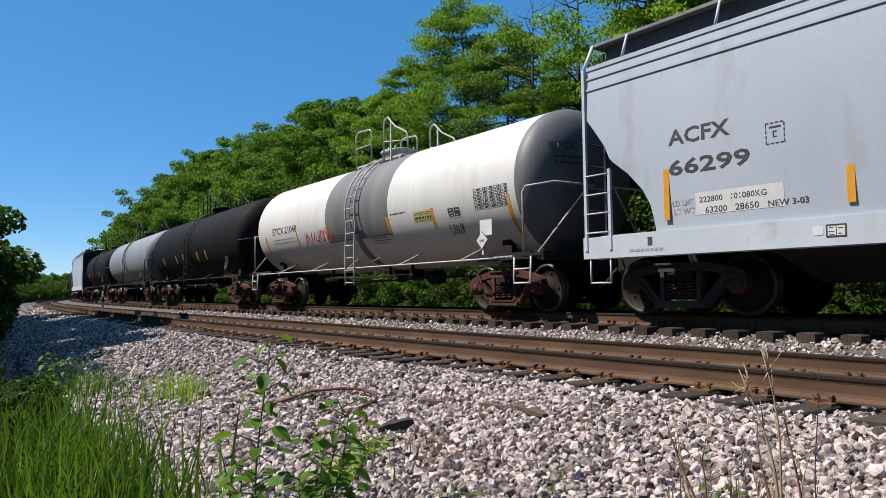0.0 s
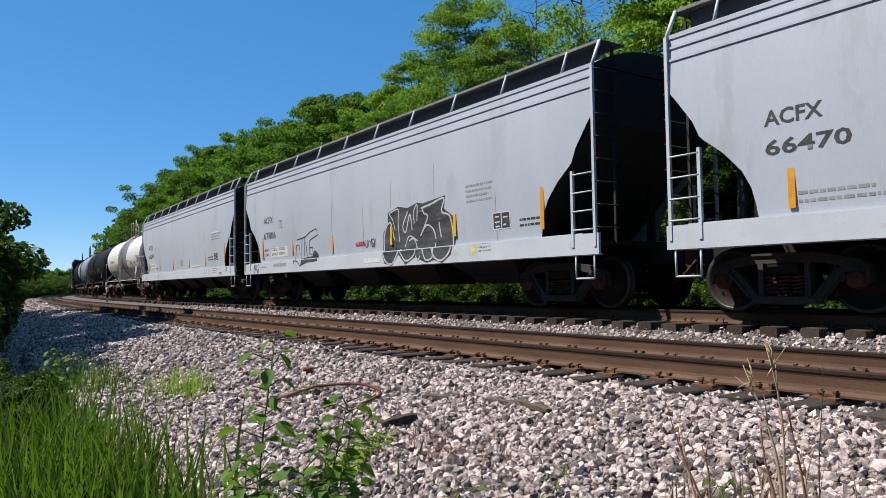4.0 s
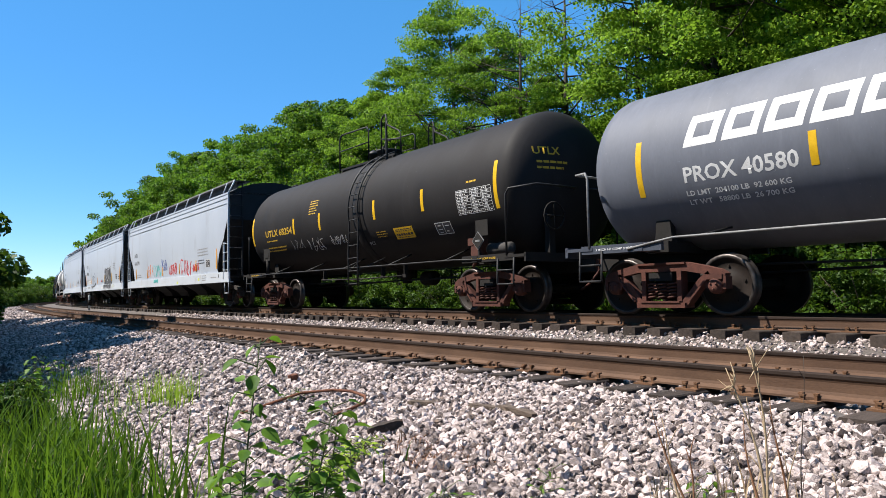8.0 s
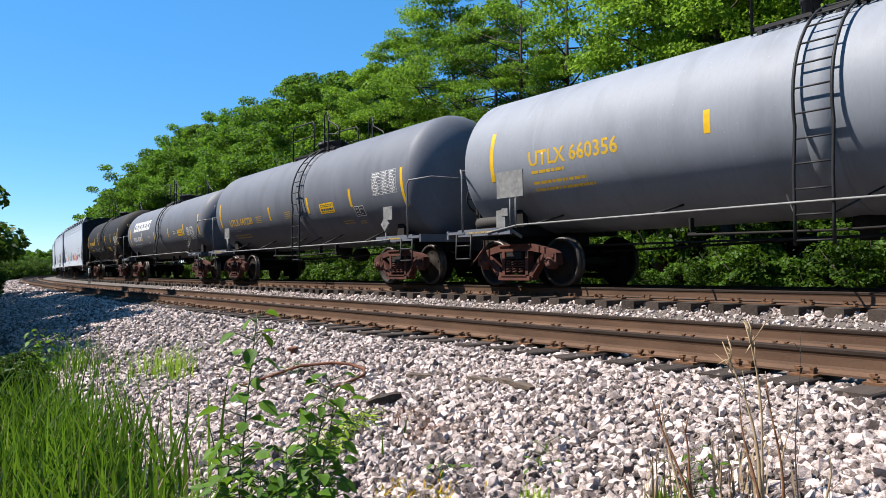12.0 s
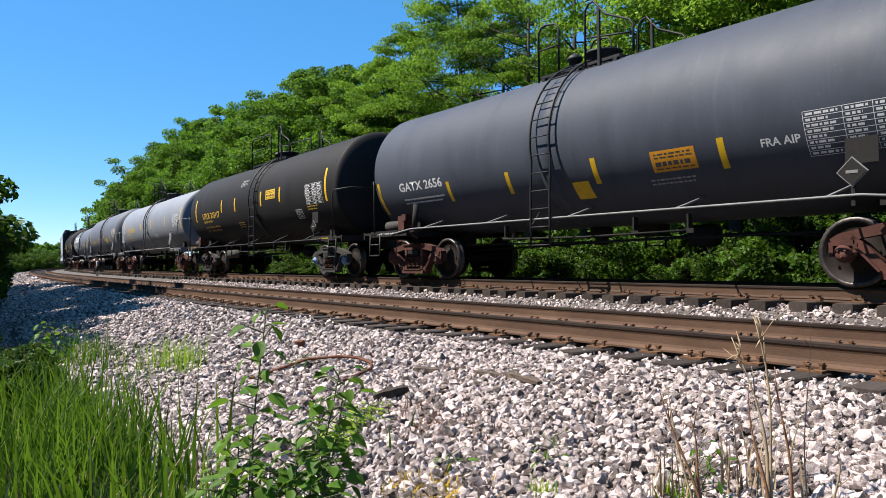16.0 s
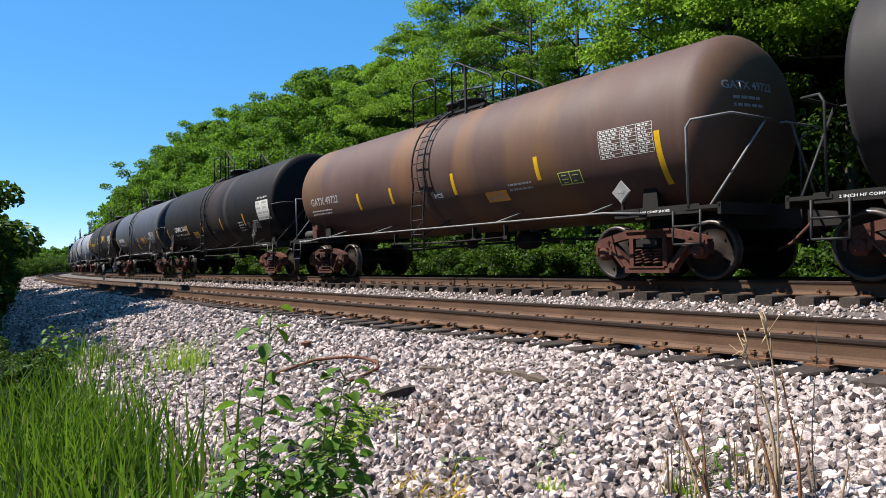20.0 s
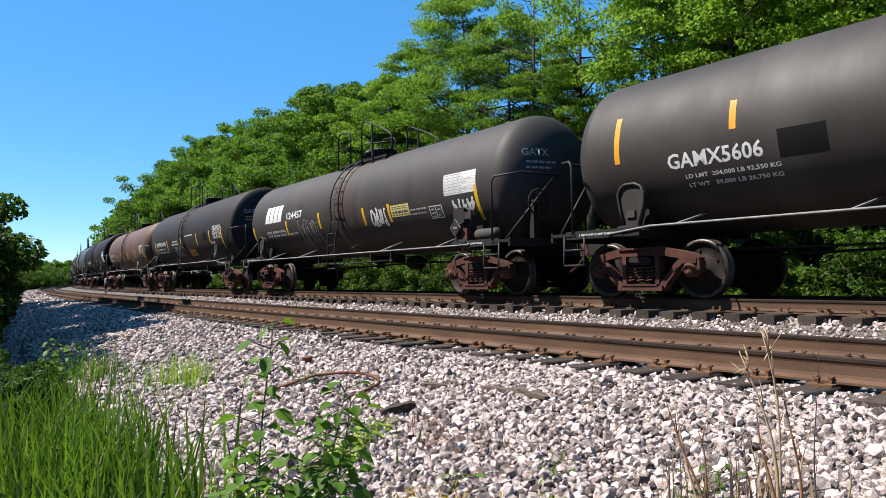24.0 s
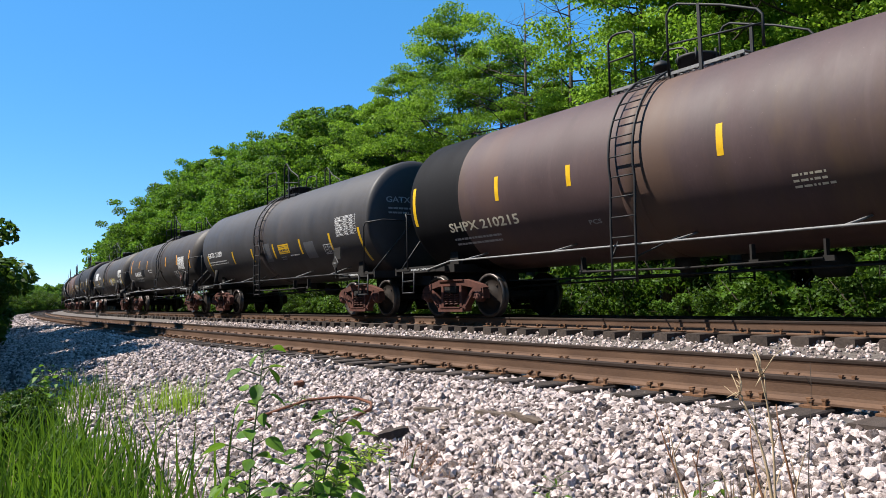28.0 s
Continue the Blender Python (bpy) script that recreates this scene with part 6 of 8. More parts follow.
def dress_wall(car, hw, marks):
    """Stencils and paint on a hopper's near side."""
    for mk in marks:
        kind, x, z = mk[:3]
        y = -(hw(z) + 0.001) if z > 1.21 else -1.612
        if kind == "bar" and mk[4] is M_YELLOW:
            y -= 0.012  # over the graffiti
        if kind == "bar":
            h, mat = mk[3], mk[4]
            g = Geo()
            g.box((x, y - 0.004, z), (0.09, 0.012, h))
            part("reflector", g, mat, car, "orange reflective tape")
        elif kind == "text":
            w, h, body, mat = mk[3:7]
            y = min(y, -(hw(z + h) + 0.001)) if z > 1.21 else y
            part("stencil", wrap(letters(body, w, h, mat), x, z, None, y, 0.003, hw), None, car)
        elif kind == "panel2":
            w, h, mat = mk[3:6]
            part("panel", wrap(rects([(-w / 2, -h / 2, w / 2, h / 2, 0, 0)], [mat]), x, z, None, y, 0.003, hw), None, car, "small painted panel")
        elif kind == "box":
            w, h, mat, ink = mk[3:7]
            part("stencil_box", wrap(box_sheet(w, h, mat, ink), x, z, None, y, 0.003, hw), None, car, "framed inspection stencil")
        elif kind == "dash":
            w, h, mat = mk[3:6]
            part("dashed_square", wrap(dash_sheet(w, h, mat), x, z, None, y, 0.003, hw), None, car, "square of stencilled dashes with a letter")
        elif kind == "lines":
            w, n, mat, pitch = mk[3:7]
            part("small_print", wrap(line_sheet(abs(w), n, mat, pitch, int(x * 100) + 7), min(x, x + w), z, None, y, 0.003, hw), None, car, "small stencilled lines")
        elif kind == "mural":
            part("graffiti", wrap(mural(*mk[3:5]), x, z, None, -1.616, 0.003, hw), None, car, "large silver and black bubble graffiti")
        elif kind == "tagA":
            part("graffiti", wrap(tag_outline(*mk[3:5]), x, z, None, -1.616, 0.003, hw), None, car, "outlined black and white graffiti tag")
        elif kind == "scrawl":
            w, h, mat, seed = mk[3:7]
            part("graffiti", wrap(scrawl(w, h, mat, seed, mk[7] if len(mk) > 7 else 0.03), x, z, None, y, 0.003, hw), None, car, "scrawled spray-paint tag")
        elif kind == "mesh":
            part("graffiti", wrap(mk[3], x, z, None, y, 0.003, hw), None, car, mk[4])


def tone(name, rgb, **k):
    return paint(name, rgb, **k)


P_BLACK_SPILL = tone("black_tank_paint_with_spills", (0.0065, 0.006, 0.0072), rough=0.66, spec=0.14, vary=0.3, spills=((0.6, 1.3, 0.6, (0.030, 0.020, 0.019)), (2.1, 0.35, 0.5, (0.05, 0.04, 0.04))))
P_RUST_BAND = dict(spills=((-1.0, 0.8, 0.75, (0.115, 0.052, 0.020)), (1.15, 0.5, 0.7, (0.105, 0.050, 0.022)), (2.9, 0.6, 0.45, (0.09, 0.045, 0.022))))
P_BLACK = tone("black_tank_paint", (0.004418, 0.004418, 0.005227), rough=0.72, spec=0.10, vary=0.3)
P_WHITE = tone("white_tank_paint", (0.47, 0.465, 0.45), rough=0.5, vary=0.06, rust=(0.30, 0.27, 0.235), rust_at=0.70, stain_scale=1.1, grime=(0.38, 0.36, 0.33))
P_BAND = tone("grey_spill_band", (0.1181, 0.1181, 0.1214), rough=0.6, vary=0.25)
P_ENDGREY = tone("shade_grey_tank_end", (0.1, 0.1, 0.1033), rough=0.55)
P_LIGHT = tone("light_grey_tank_paint", (0.155, 0.170, 0.200), rough=0.62, vary=0.12)
P_GREY = tone("blue_grey_tank_paint", (0.096, 0.104, 0.126), rough=0.6, vary=0.12, spec=0.2)
P_SLATE = tone("slate_tank_paint", (0.043, 0.049, 0.064), rough=0.6, vary=0.14, spec=0.18)
P_CHAR = tone("charcoal_tank_paint", (0.01235, 0.01134, 0.01168), rough=0.68, spec=0.15, vary=0.25, rust=(0.01764, 0.01411, 0.01267))
P_RUSTBROWN = tone("rust_brown_tank_paint", (0.058, 0.032, 0.027), rough=0.65, vary=0.22, rust=(0.092, 0.047, 0.021), rust_at=0.52, stain_scale=0.45, grime=(0.045, 0.022, 0.013), **P_RUST_BAND)
P_UMBER = tone("dirty_umber_tank_paint", (0.02225, 0.01773, 0.01606), rough=0.62, vary=0.25, rust=(0.03175, 0.02116, 0.01606), rust_at=0.6, spills=((-3.2, 0.5, 0.45, (0.045, 0.040, 0.037)), (-0.9, 0.3, 0.55, (0.06, 0.055, 0.055)), (0.8, 0.8, 0.4, (0.036, 0.024, 0.018))))
P_SOOT = tone("sooty_purple_grey_tank_paint", (0.0160, 0.0143, 0.0155), rough=0.66, spec=0.18, vary=0.2, rust=(0.022, 0.016, 0.014), rust_at=0.6, spills=((-0.9, 0.4, 0.5, (0.035, 0.031, 0.031)),))
P_BROWNGREY = tone("brown_grey_weathered_paint", (0.026, 0.0222, 0.0212), rough=0.65, vary=0.2, rust=(0.040, 0.027, 0.022), rust_at=0.54, grime=(0.012, 0.011, 0.011), spills=((0.0, 1.0, 0.6, (0.046, 0.027, 0.020)), (-3.0, 0.5, 0.35, (0.040, 0.033, 0.030))))
P_GREYBLACK = tone("grey_black_weathered_paint", (0.027, 0.0255, 0.0275), rough=0.6, vary=0.2, rust=(0.034, 0.026, 0.024), rust_at=0.58, grime=(0.013, 0.012, 0.013), spills=((-0.6, 0.7, 0.6, (0.040, 0.025, 0.020)), (1.5, 0.8, 0.3, (0.038, 0.030, 0.028))))
P_MAROON = tone("faded_maroon_tank_paint", (0.046, 0.027, 0.0275), rough=0.65, vary=0.22, rust=(0.062, 0.037, 0.022), rust_at=0.53, stain_scale=0.5, grime=(0.03, 0.018, 0.018), spills=((-0.4, 0.9, 0.6, (0.075, 0.042, 0.024)), (-4.0, 0.5, 0.5, (0.065, 0.035, 0.026))))

# kind, first and last bogie along the train at 0 s, and the looks
CARS = [
    ("tank", -127.0, -116.2, dict(label="black tank car far ahead in the train", mat=P_BLACK)),
    ("tank", -112.2, -101.2, dict(label="dark tank car far ahead in the train", mat=P_CHAR)),
    ("tank", -97.2, -86.2, dict(label="dark tank car ahead in the train", mat=P_CHAR)),
    ("hop", -82.0, -69.6, dict(label="pale grey covered hopper ahead in the train")),
    ("tank", -65.6, -55.0, dict(label="black tank car ahead of a grey one", mat=P_BLACK)),
    ("tank", -51.0, -40.5, dict(label="light grey tank car between two black ones", mat=P_LIGHT)),
    ("tank", -36.5, -25.55, dict(label="long black tank car with small yellow marks", mat=P_BLACK)),
    ("tank", -21.49, -10.47, dict(label="white tank car with a grey middle band and a shade-grey end", mat=P_WHITE, brace=True, key="white", placard_mat=M_PALEPANEL, ladder=0.09, pipe=M_WHITEPIPE, band_mat=P_BAND)),
    ("hop", -6.42, 6.63, dict(label="light grey covered hopper with orange tape and stencils", key="h66")),
    ("hop", 10.5, 23.6, dict(label="light grey covered hopper with silver and black graffiti", key="h67")),
    ("hop", 27.75, 40.9, dict(label="light grey covered hopper with red and teal graffiti", key="h3")),
    ("tank", 44.95, 55.28, dict(label="charcoal black tank car with yellow stencils", mat=P_CHAR, pipe_z=1.03, key="t68", sill_ink=M_GOLDINK, placards=((-4.75, "board"), (5.38, "diamond")), gear=1, ladder=0.67, r=1.460, zc=2.430, plat=-0.13, plat_len=2.78)),
    ("tank", 59.36, 71.1, dict(label="blue-grey tank car with bold white lettering shapes", mat=P_GREY, pipe_z=1.12, end_mat=M_GREYPIPE, key="pro", rail_mat=M_GREYPIPE, ladder=0.21, sill_mat=P_SLATE, r=1.320, zc=2.290, plat=0.20, plat_len=2.40)),
    ("tank", 75.15, 85.84, dict(label="blue-grey tank car with yellow stencils and a white data table", mat=P_GREY, end_mat=M_GREYPIPE, sill_mat=P_GREY, key="t64", sill_ink=M_GOLDINK, rail_mat=M_GREYPIPE, placards=((-4.9, "board"), (5.45, "diamond")), placard_mat=M_GREYPIPE, ladder=0.74, r=1.435, zc=2.405, plat=0.20, plat_len=2.70)),
    ("tank", 89.9, 101.4, dict(label="light grey tank car with yellow stencils", mat=P_LIGHT, pipe_z=1.10, end_mat=M_GREYPIPE, sill_mat=P_GREY, gear_mat=M_GREYPIPE, key="t660", sill_ink=M_GOLDINK, rail_mat=M_GREYPIPE, ladder=-0.11, r=1.370, zc=2.340, head=0.30, over=1.36, placards=((-5.40, "wide"), (5.3, "diamond")), placard_mat=M_GREYPIPE, gear=-1)),
    ("tank", 105.42, 116.2, dict(label="charcoal tank car with blue bearing caps", mat=P_CHAR, tank_under=-2.55, key="t30", sill_ink=M_GOLDINK, gear=-1, ladder=0.65, dark_bogie=True, blue_caps=True, r=1.450, zc=2.420, plat=0.06, plat_len=3.00, head=0.30, over=1.36)),
    ("tank", 120.45, 130.62, dict(label="slate blue tank car with white stencils", mat=P_SLATE, pipe_z=1.09, key="t26", rail_mat=M_GREYPIPE, strut_mat=M_GREYPIPE, placards=((-4.55, "post"), (4.5, "diamond")), gear=-1, ladder=-0.54, r=1.457, zc=2.427, plat=-0.43, plat_len=1.90, head=0.30, over=1.36)),
    ("tank", 134.66, 146.1, dict(label="long black tank car with a pale data panel", mat=P_BLACK_SPILL, brace=True, key="t16", placards=((-5.25, "board"), (5.2, "diamond")), gear=-1, ladder=-0.34, r=1.475, zc=2.445, head=0.30, over=1.36)),
    ("tank", 150.25, 161.28, dict(label="rust-brown weathered tank car", mat=P_RUSTBROWN, pipe_z=1.06, brace=True, key="brown", rail_mat=M_GREYPIPE, strut_mat=M_GREYPIPE, end_mat=M_GREYPIPE, placard_rim=M_GREYINK, placard_face=M_GREYPIPE, placard_board=False, gear=-1, ladder=-0.26, r=1.370, zc=2.340, plat=-0.17, plat_len=2.66)),
    ("tank", 165.3, 176.5, dict(label="sooty dark grey tank car with white stencils", mat=P_SOOT, pipe_z=1.12, brace=True, lead=0.30, key="t31", rail_mat=M_GREYPIPE, strut_mat=M_GREYPIPE, placards=((-5.1, "post"), (5.0, "diamond")), ladder=-0.20, r=1.420, zc=2.390, head=0.30, over=1.36)),
    ("tank", 180.55, 191.75, dict(label="dark tank car with bold white lettering and a white panel", mat=P_BROWNGREY, brace=True, key="t12", rail_mat=M_GREYPIPE, strut_mat=M_GREYPIPE, lugs=True, gear=1, ladder=-0.13, r=1.315, zc=2.285, plat=0.13, plat_len=2.65)),
    ("tank", 195.95, 207.28, dict(label="dirty umber tank car with bold white stencils", mat=P_UMBER, pipe_z=1.08, brace=True, key="t56", rail_mat=M_GREYPIPE, strut_mat=M_GREYPIPE, placard_face=M_TRUCK, placard_rim=M_UNDER, placard_z=1.52, placard_board=False, lugs=True, ladder=0.84, r=1.333, zc=2.303, plat=0.80, plat_len=2.40)),
    ("tank", 211.3, 222.11, dict(label="dark grey tank car with yellow tape and white table", mat=P_GREYBLACK, pipe_z=1.07, brace=True, key="t21", placards=((-4.95, "post"), (4.9, "diamond")), strut_mat=M_GREYPIPE, ladder=-0.50, r=1.450, zc=2.420, head=0.30, over=1.36)),
    ("tank", 226.16, 237.5, dict(label="faded maroon tank car with a black end", mat=P_MAROON, pipe_z=1.14, brace=True, key="shpx", rail_mat=M_GREYPIPE, strut_mat=M_GREYPIPE, plat_deck=M_GREYPIPE, ladder=-0.73, r=1.475, zc=2.445, plat=-0.37, plat_len=2.44)),
]
P_GREYPATCH = tone("grey_paint_patch", (0.072, 0.074, 0.082), rough=0.5)
MARKS = {}
MARKS["white"] = [
    ("head", -1.0, 2.95, 0.55, 0.15, "ETCX", M_DARKINK), ("headlines", -0.95, 2.79, 0.7, M_DARKINK),
    ("text", -5.20, 2.18, 1.79, 0.21, "ETCX 21048", M_DARKINK), ("lines", -5.26, 2.00, 1.76, 2, M_GREYINK, 0.10), ("bar", -5.80, 1.93, 0.45, M_ORANGE),
    ("bar", -3.43, 1.97, 0.43, M_ORANGE), ("bar", -1.53, 1.96, 0.43, M_ORANGE), ("bar", 1.69, 1.95, 0.38, M_ORANGE),
    ("bar", 3.55, 1.96, 0.41, M_ORANGE), ("bar", 6.04, 1.79, 0.76, M_ORANGE), ("scrawl", -2.03, 1.95, 1.78, 0.36, M_REDINK, 4, 0.03),
    ("label", 3.18, 2.03, 0.75, 0.24, M_PALEYELLOW, M_DARKINK), ("box", 4.32, 2.01, 0.44, 0.22, M_DARKINK, M_WHITEINK), ("panel", 5.54, 2.18, 1.03, 0.41, M_DARKINK, M_WHITEINK, 7, 5),
    ("scrawl", 4.27, 1.68, 0.51, 0.24, M_DARKINK, 9, 0.02), ("lines", 0.73, 1.69, 0.84, 3, M_DARKINK, 0.07), ("lines", -1.15, 1.87, 0.75, 2, M_DARKINK, 0.07),
    ("lines", 1.85, 2.16, 0.78, 1, M_DARKINK, 0.09), ("top", 0.13, 2.12, 3.27, 1.08, P_BAND),
]
MARKS["h66"] = [
    ("text", -6.30, 2.41, 0.95, 0.22, "ACFX", M_DARKINK), ("text", -6.31, 1.98, 1.23, 0.22, "66299", M_DARKINK), ("panel2", -5.29, 1.55, 1.24, 0.30, M_PALEPANEL),
    ("text", -5.85, 1.56, 0.96, 0.08, "222800   101080KG", M_DARKINK), ("text", -5.77, 1.41, 0.77, 0.09, "63200   28650", M_DARKINK), ("text", -4.88, 1.41, 0.51, 0.08, "NEW 3-03", M_DARKINK),
    ("text", -6.28, 1.55, 0.35, 0.08, "LD LMT", M_GREYINK), ("text", -6.26, 1.43, 0.33, 0.08, "LT WT", M_GREYINK), ("dash", -4.74, 2.32, 0.25, 0.27, M_DARKINK),
    ("bar", -6.36, 1.81, 0.89, M_ORANGE), ("bar", -3.88, 1.58, 0.44, M_ORANGE), ("panel2", -4.26, 1.06, 0.12, 0.11, M_PALEPANEL),
    ("box", -4.05, 1.05, 0.23, 0.15, M_PALEPANEL, M_DARKINK), ("lines", -7.02, 0.95, 0.69, 1, M_GREYINK, 0.09), ("panel2", -6.65, 1.09, 0.08, 0.12, M_DARKINK),
    ("bar", -1.19, 1.53, 0.45, M_ORANGE), ("bar", 1.60, 1.55, 0.42, M_ORANGE), ("bar", 4.08, 1.56, 0.44, M_ORANGE),
    ("bar", 6.62, 1.80, 0.89, M_ORANGE), ("box", 5.49, 1.63, 0.50, 0.32, M_DARKINK, M_WHITEINK), ("lines", 4.97, 2.48, 1.37, 3, M_GREYINK, 0.10),
    ("panel2", 5.45, 2.56, 1.02, 0.04, M_WHITEINK), ("lines", 4.46, 1.62, 0.74, 2, M_DARKINK, 0.10), ("lines", 3.39, 1.31, -1.30, 1, M_GREYINK, 0.09),
    ("panel2", 2.57, 1.36, 1.49, 0.08, M_PALEPANEL), ("lines", 5.18, 1.17, 0.61, 3, M_GREYINK, 0.07), ("panel2", 6.91, 1.12, 0.09, 0.14, M_DARKINK),
    ("panel2", 1.41, 1.04, 0.62, 0.08, M_WHITEINK), ("box", 6.21, 0.99, 0.26, 0.08, M_WHITEINK, M_DARKINK), ("scrawl", 0.32, 1.57, 0.48, 0.31, M_GREYINK, 3, 0.03),
]
MARKS["h67"] = [
    ("panel2", -4.0, 2.15, 0.012, 0.75, M_GREYINK), ("panel2", -1.4, 2.2, 0.012, 0.9, M_GREYINK), ("panel2", 0.3, 1.95, 0.012, 0.8, M_GREYINK), ("panel2", 1.63, 2.5, 0.012, 0.6, M_GREYINK), ("panel2", 3.4, 2.6, 0.012, 0.7, M_GREYINK), ("panel2", 5.4, 1.7, 0.012, 0.9, M_GREYINK),
    ("box", 5.55, 1.60, 0.50, 0.32, M_DARKINK, M_WHITEINK), ("lines", 6.05, 1.55, 0.55, 2, M_DARKINK, 0.10), ("bar", 6.66, 1.80, 0.89, M_ORANGE),
    ("text", -6.22, 2.43, 0.76, 0.20, "ACFX", M_DARKINK), ("text", -6.23, 1.94, 0.98, 0.22, "67806", M_DARKINK), ("panel2", -5.03, 1.51, 1.29, 0.30, M_PALEPANEL),
    ("text", -5.66, 1.56, 1.10, 0.09, "223100 LB   101200 KG", M_DARKINK), ("text", -5.62, 1.42, 1.06, 0.08, "62900 LB   28550 KG", M_DARKINK), ("text", -6.21, 1.57, 0.33, 0.07, "LD LMT", M_DARKINK),
    ("text", -6.19, 1.42, 0.30, 0.07, "LT WT", M_DARKINK), ("dash", -4.87, 2.35, 0.23, 0.24, M_DARKINK), ("lines", -5.38, 1.07, 0.97, 1, M_GREYINK, 0.22),
    ("lines", -6.48, 1.06, 0.64, 1, M_GREYINK, 0.09), ("scrawl", -6.83, 1.05, 0.46, 0.28, M_DARKINK, 12, 0.025), ("bar", -6.34, 1.77, 0.82, M_ORANGE),
    ("bar", -4.00, 1.58, 0.40, M_ORANGE), ("bar", -1.40, 1.55, 0.45, M_ORANGE), ("bar", 1.63, 1.58, 0.43, M_YELLOW),
    ("tagA", -3.03, 1.52, 1.74, 1.06), ("scrawl", 0.12, 1.47, 0.48, 0.12, M_REDINK, 7, 0.025), ("scrawl", 0.65, 1.46, 0.51, 0.20, M_DARKINK, 8, 0.02),
    ("panel2", 0.79, 1.04, 0.78, 0.11, M_WHITEINK), ("panel2", 1.39, 1.60, 0.21, 0.25, M_WHITEINK), ("mural", 2.66, 1.54, 2.78, 1.26),
    ("bar", 4.10, 1.62, 0.44, M_YELLOW), ("lines", 4.50, 2.33, 0.89, 4, M_GREYINK, 0.10), ("lines", 4.90, 1.20, 0.45, 3, M_GREYINK, 0.07),
    ("panel2", 4.75, 1.10, 0.14, 0.12, M_LIMEINK),
]
MARKS["h3"] = [
    ("text", -6.49, 2.35, 0.73, 0.20, "ACFX", M_DARKINK), ("text", -6.49, 1.98, 1.04, 0.20, "66470", M_DARKINK), ("bar", 6.59, 1.80, 0.88, M_ORANGE),
    ("bar", 4.05, 1.57, 0.41, M_ORANGE), ("bar", 1.69, 1.55, 0.41, M_ORANGE), ("bar", -1.02, 1.52, 0.39, M_ORANGE),
    ("bar", -3.87, 1.50, 0.41, M_ORANGE), ("bar", -6.18, 1.57, 0.54, M_ORANGE), ("scrawl", 0.72, 1.55, 1.36, 0.46, M_REDINK, 21, 0.055),
    ("scrawl", 2.71, 1.55, 1.49, 0.60, M_REDINK, 22, 0.055), ("scrawl", 3.96, 1.52, 0.85, 0.28, M_REDINK, 23, 0.055), ("scrawl", -1.92, 1.57, 1.37, 0.49, M_TEALINK, 24, 0.05),
    ("scrawl", -0.65, 1.82, 0.91, 0.52, M_BLUEINK, 25, 0.045), ("scrawl", -3.25, 1.62, 0.95, 0.51, M_ORANGEINK, 26, 0.055), ("scrawl", -2.04, 1.13, 0.79, 0.15, M_TEALINK, 27, 0.045),
    ("box", 5.52, 1.60, 0.50, 0.29, M_DARKINK, M_WHITEINK), ("lines", 4.30, 2.13, 1.40, 3, M_GREYINK, 0.11), ("lines", 4.29, 1.72, 0.89, 2, M_DARKINK, 0.10),
    ("lines", -6.11, 1.46, 1.10, 2, M_GREYINK, 0.10), ("panel2", 6.88, 1.10, 0.08, 0.11, M_DARKINK), ("lines", 4.95, 1.14, 0.54, 3, M_GREYINK, 0.08),
    ("panel2", 4.52, 1.04, 0.19, 0.10, M_LIMEINK), ("panel2", 1.56, 0.97, 0.21, 0.10, M_LIMEINK), ("lines", 5.99, 1.05, 0.66, 1, M_GREYINK, 0.09),
]
MARKS["t68"] = [
    ("head", -1.0, 2.9, 0.55, 0.15, "UTLX", M_GOLDINK), ("headlines", -0.95, 2.74, 0.7, M_GOLDINK),
    ("text", -4.97, 2.15, 1.88, 0.20, "UTLX 68254", M_GOLDINK), ("bar", -5.98, 2.39, 0.87, M_YELLOW), ("bar", -2.95, 2.33, 0.44, M_YELLOW),
    ("bar", -1.34, 2.33, 0.45, M_YELLOW), ("bar", 1.48, 2.35, 0.45, M_YELLOW), ("bar", 3.47, 2.35, 0.46, M_YELLOW),
    ("lines", -4.95, 2.01, 0.96, 1, M_GOLDINK, 0.09), ("lines", -5.02, 1.81, 1.44, 2, M_GOLDINK, 0.10), ("lines", -1.98, 2.91, 0.52, 6, M_GOLDINK, 0.07),
    ("label", 2.53, 1.74, 0.76, 0.28, M_YELLOW, M_DARKINK), ("scrawl", -1.79, 1.75, 0.92, 0.36, M_WHITEINK, 31, 0.018, 4), ("scrawl", -0.44, 1.80, 0.93, 0.25, M_WHITEINK, 32, 0.018, 5),
    ("scrawl", -2.89, 1.84, 1.12, 0.29, M_GREYINK, 33, 0.014, 4), ("lines", 1.40, 1.82, 0.46, 3, M_GOLDINK, 0.06), ("text", 0.91, 1.57, 0.24, 0.09, "PCS", M_GREYINK),
    ("panel", 5.20, 2.15, 1.07, 0.48, None, M_WHITEINK, 8, 3), ("box", 4.02, 1.72, 0.54, 0.28, M_DARKINK, M_WHITEINK), ("bar", 5.86, 2.38, 0.89, M_YELLOW),
    ("lines", 5.00, 2.51, 0.35, 1, M_GOLDINK, 0.09),
]
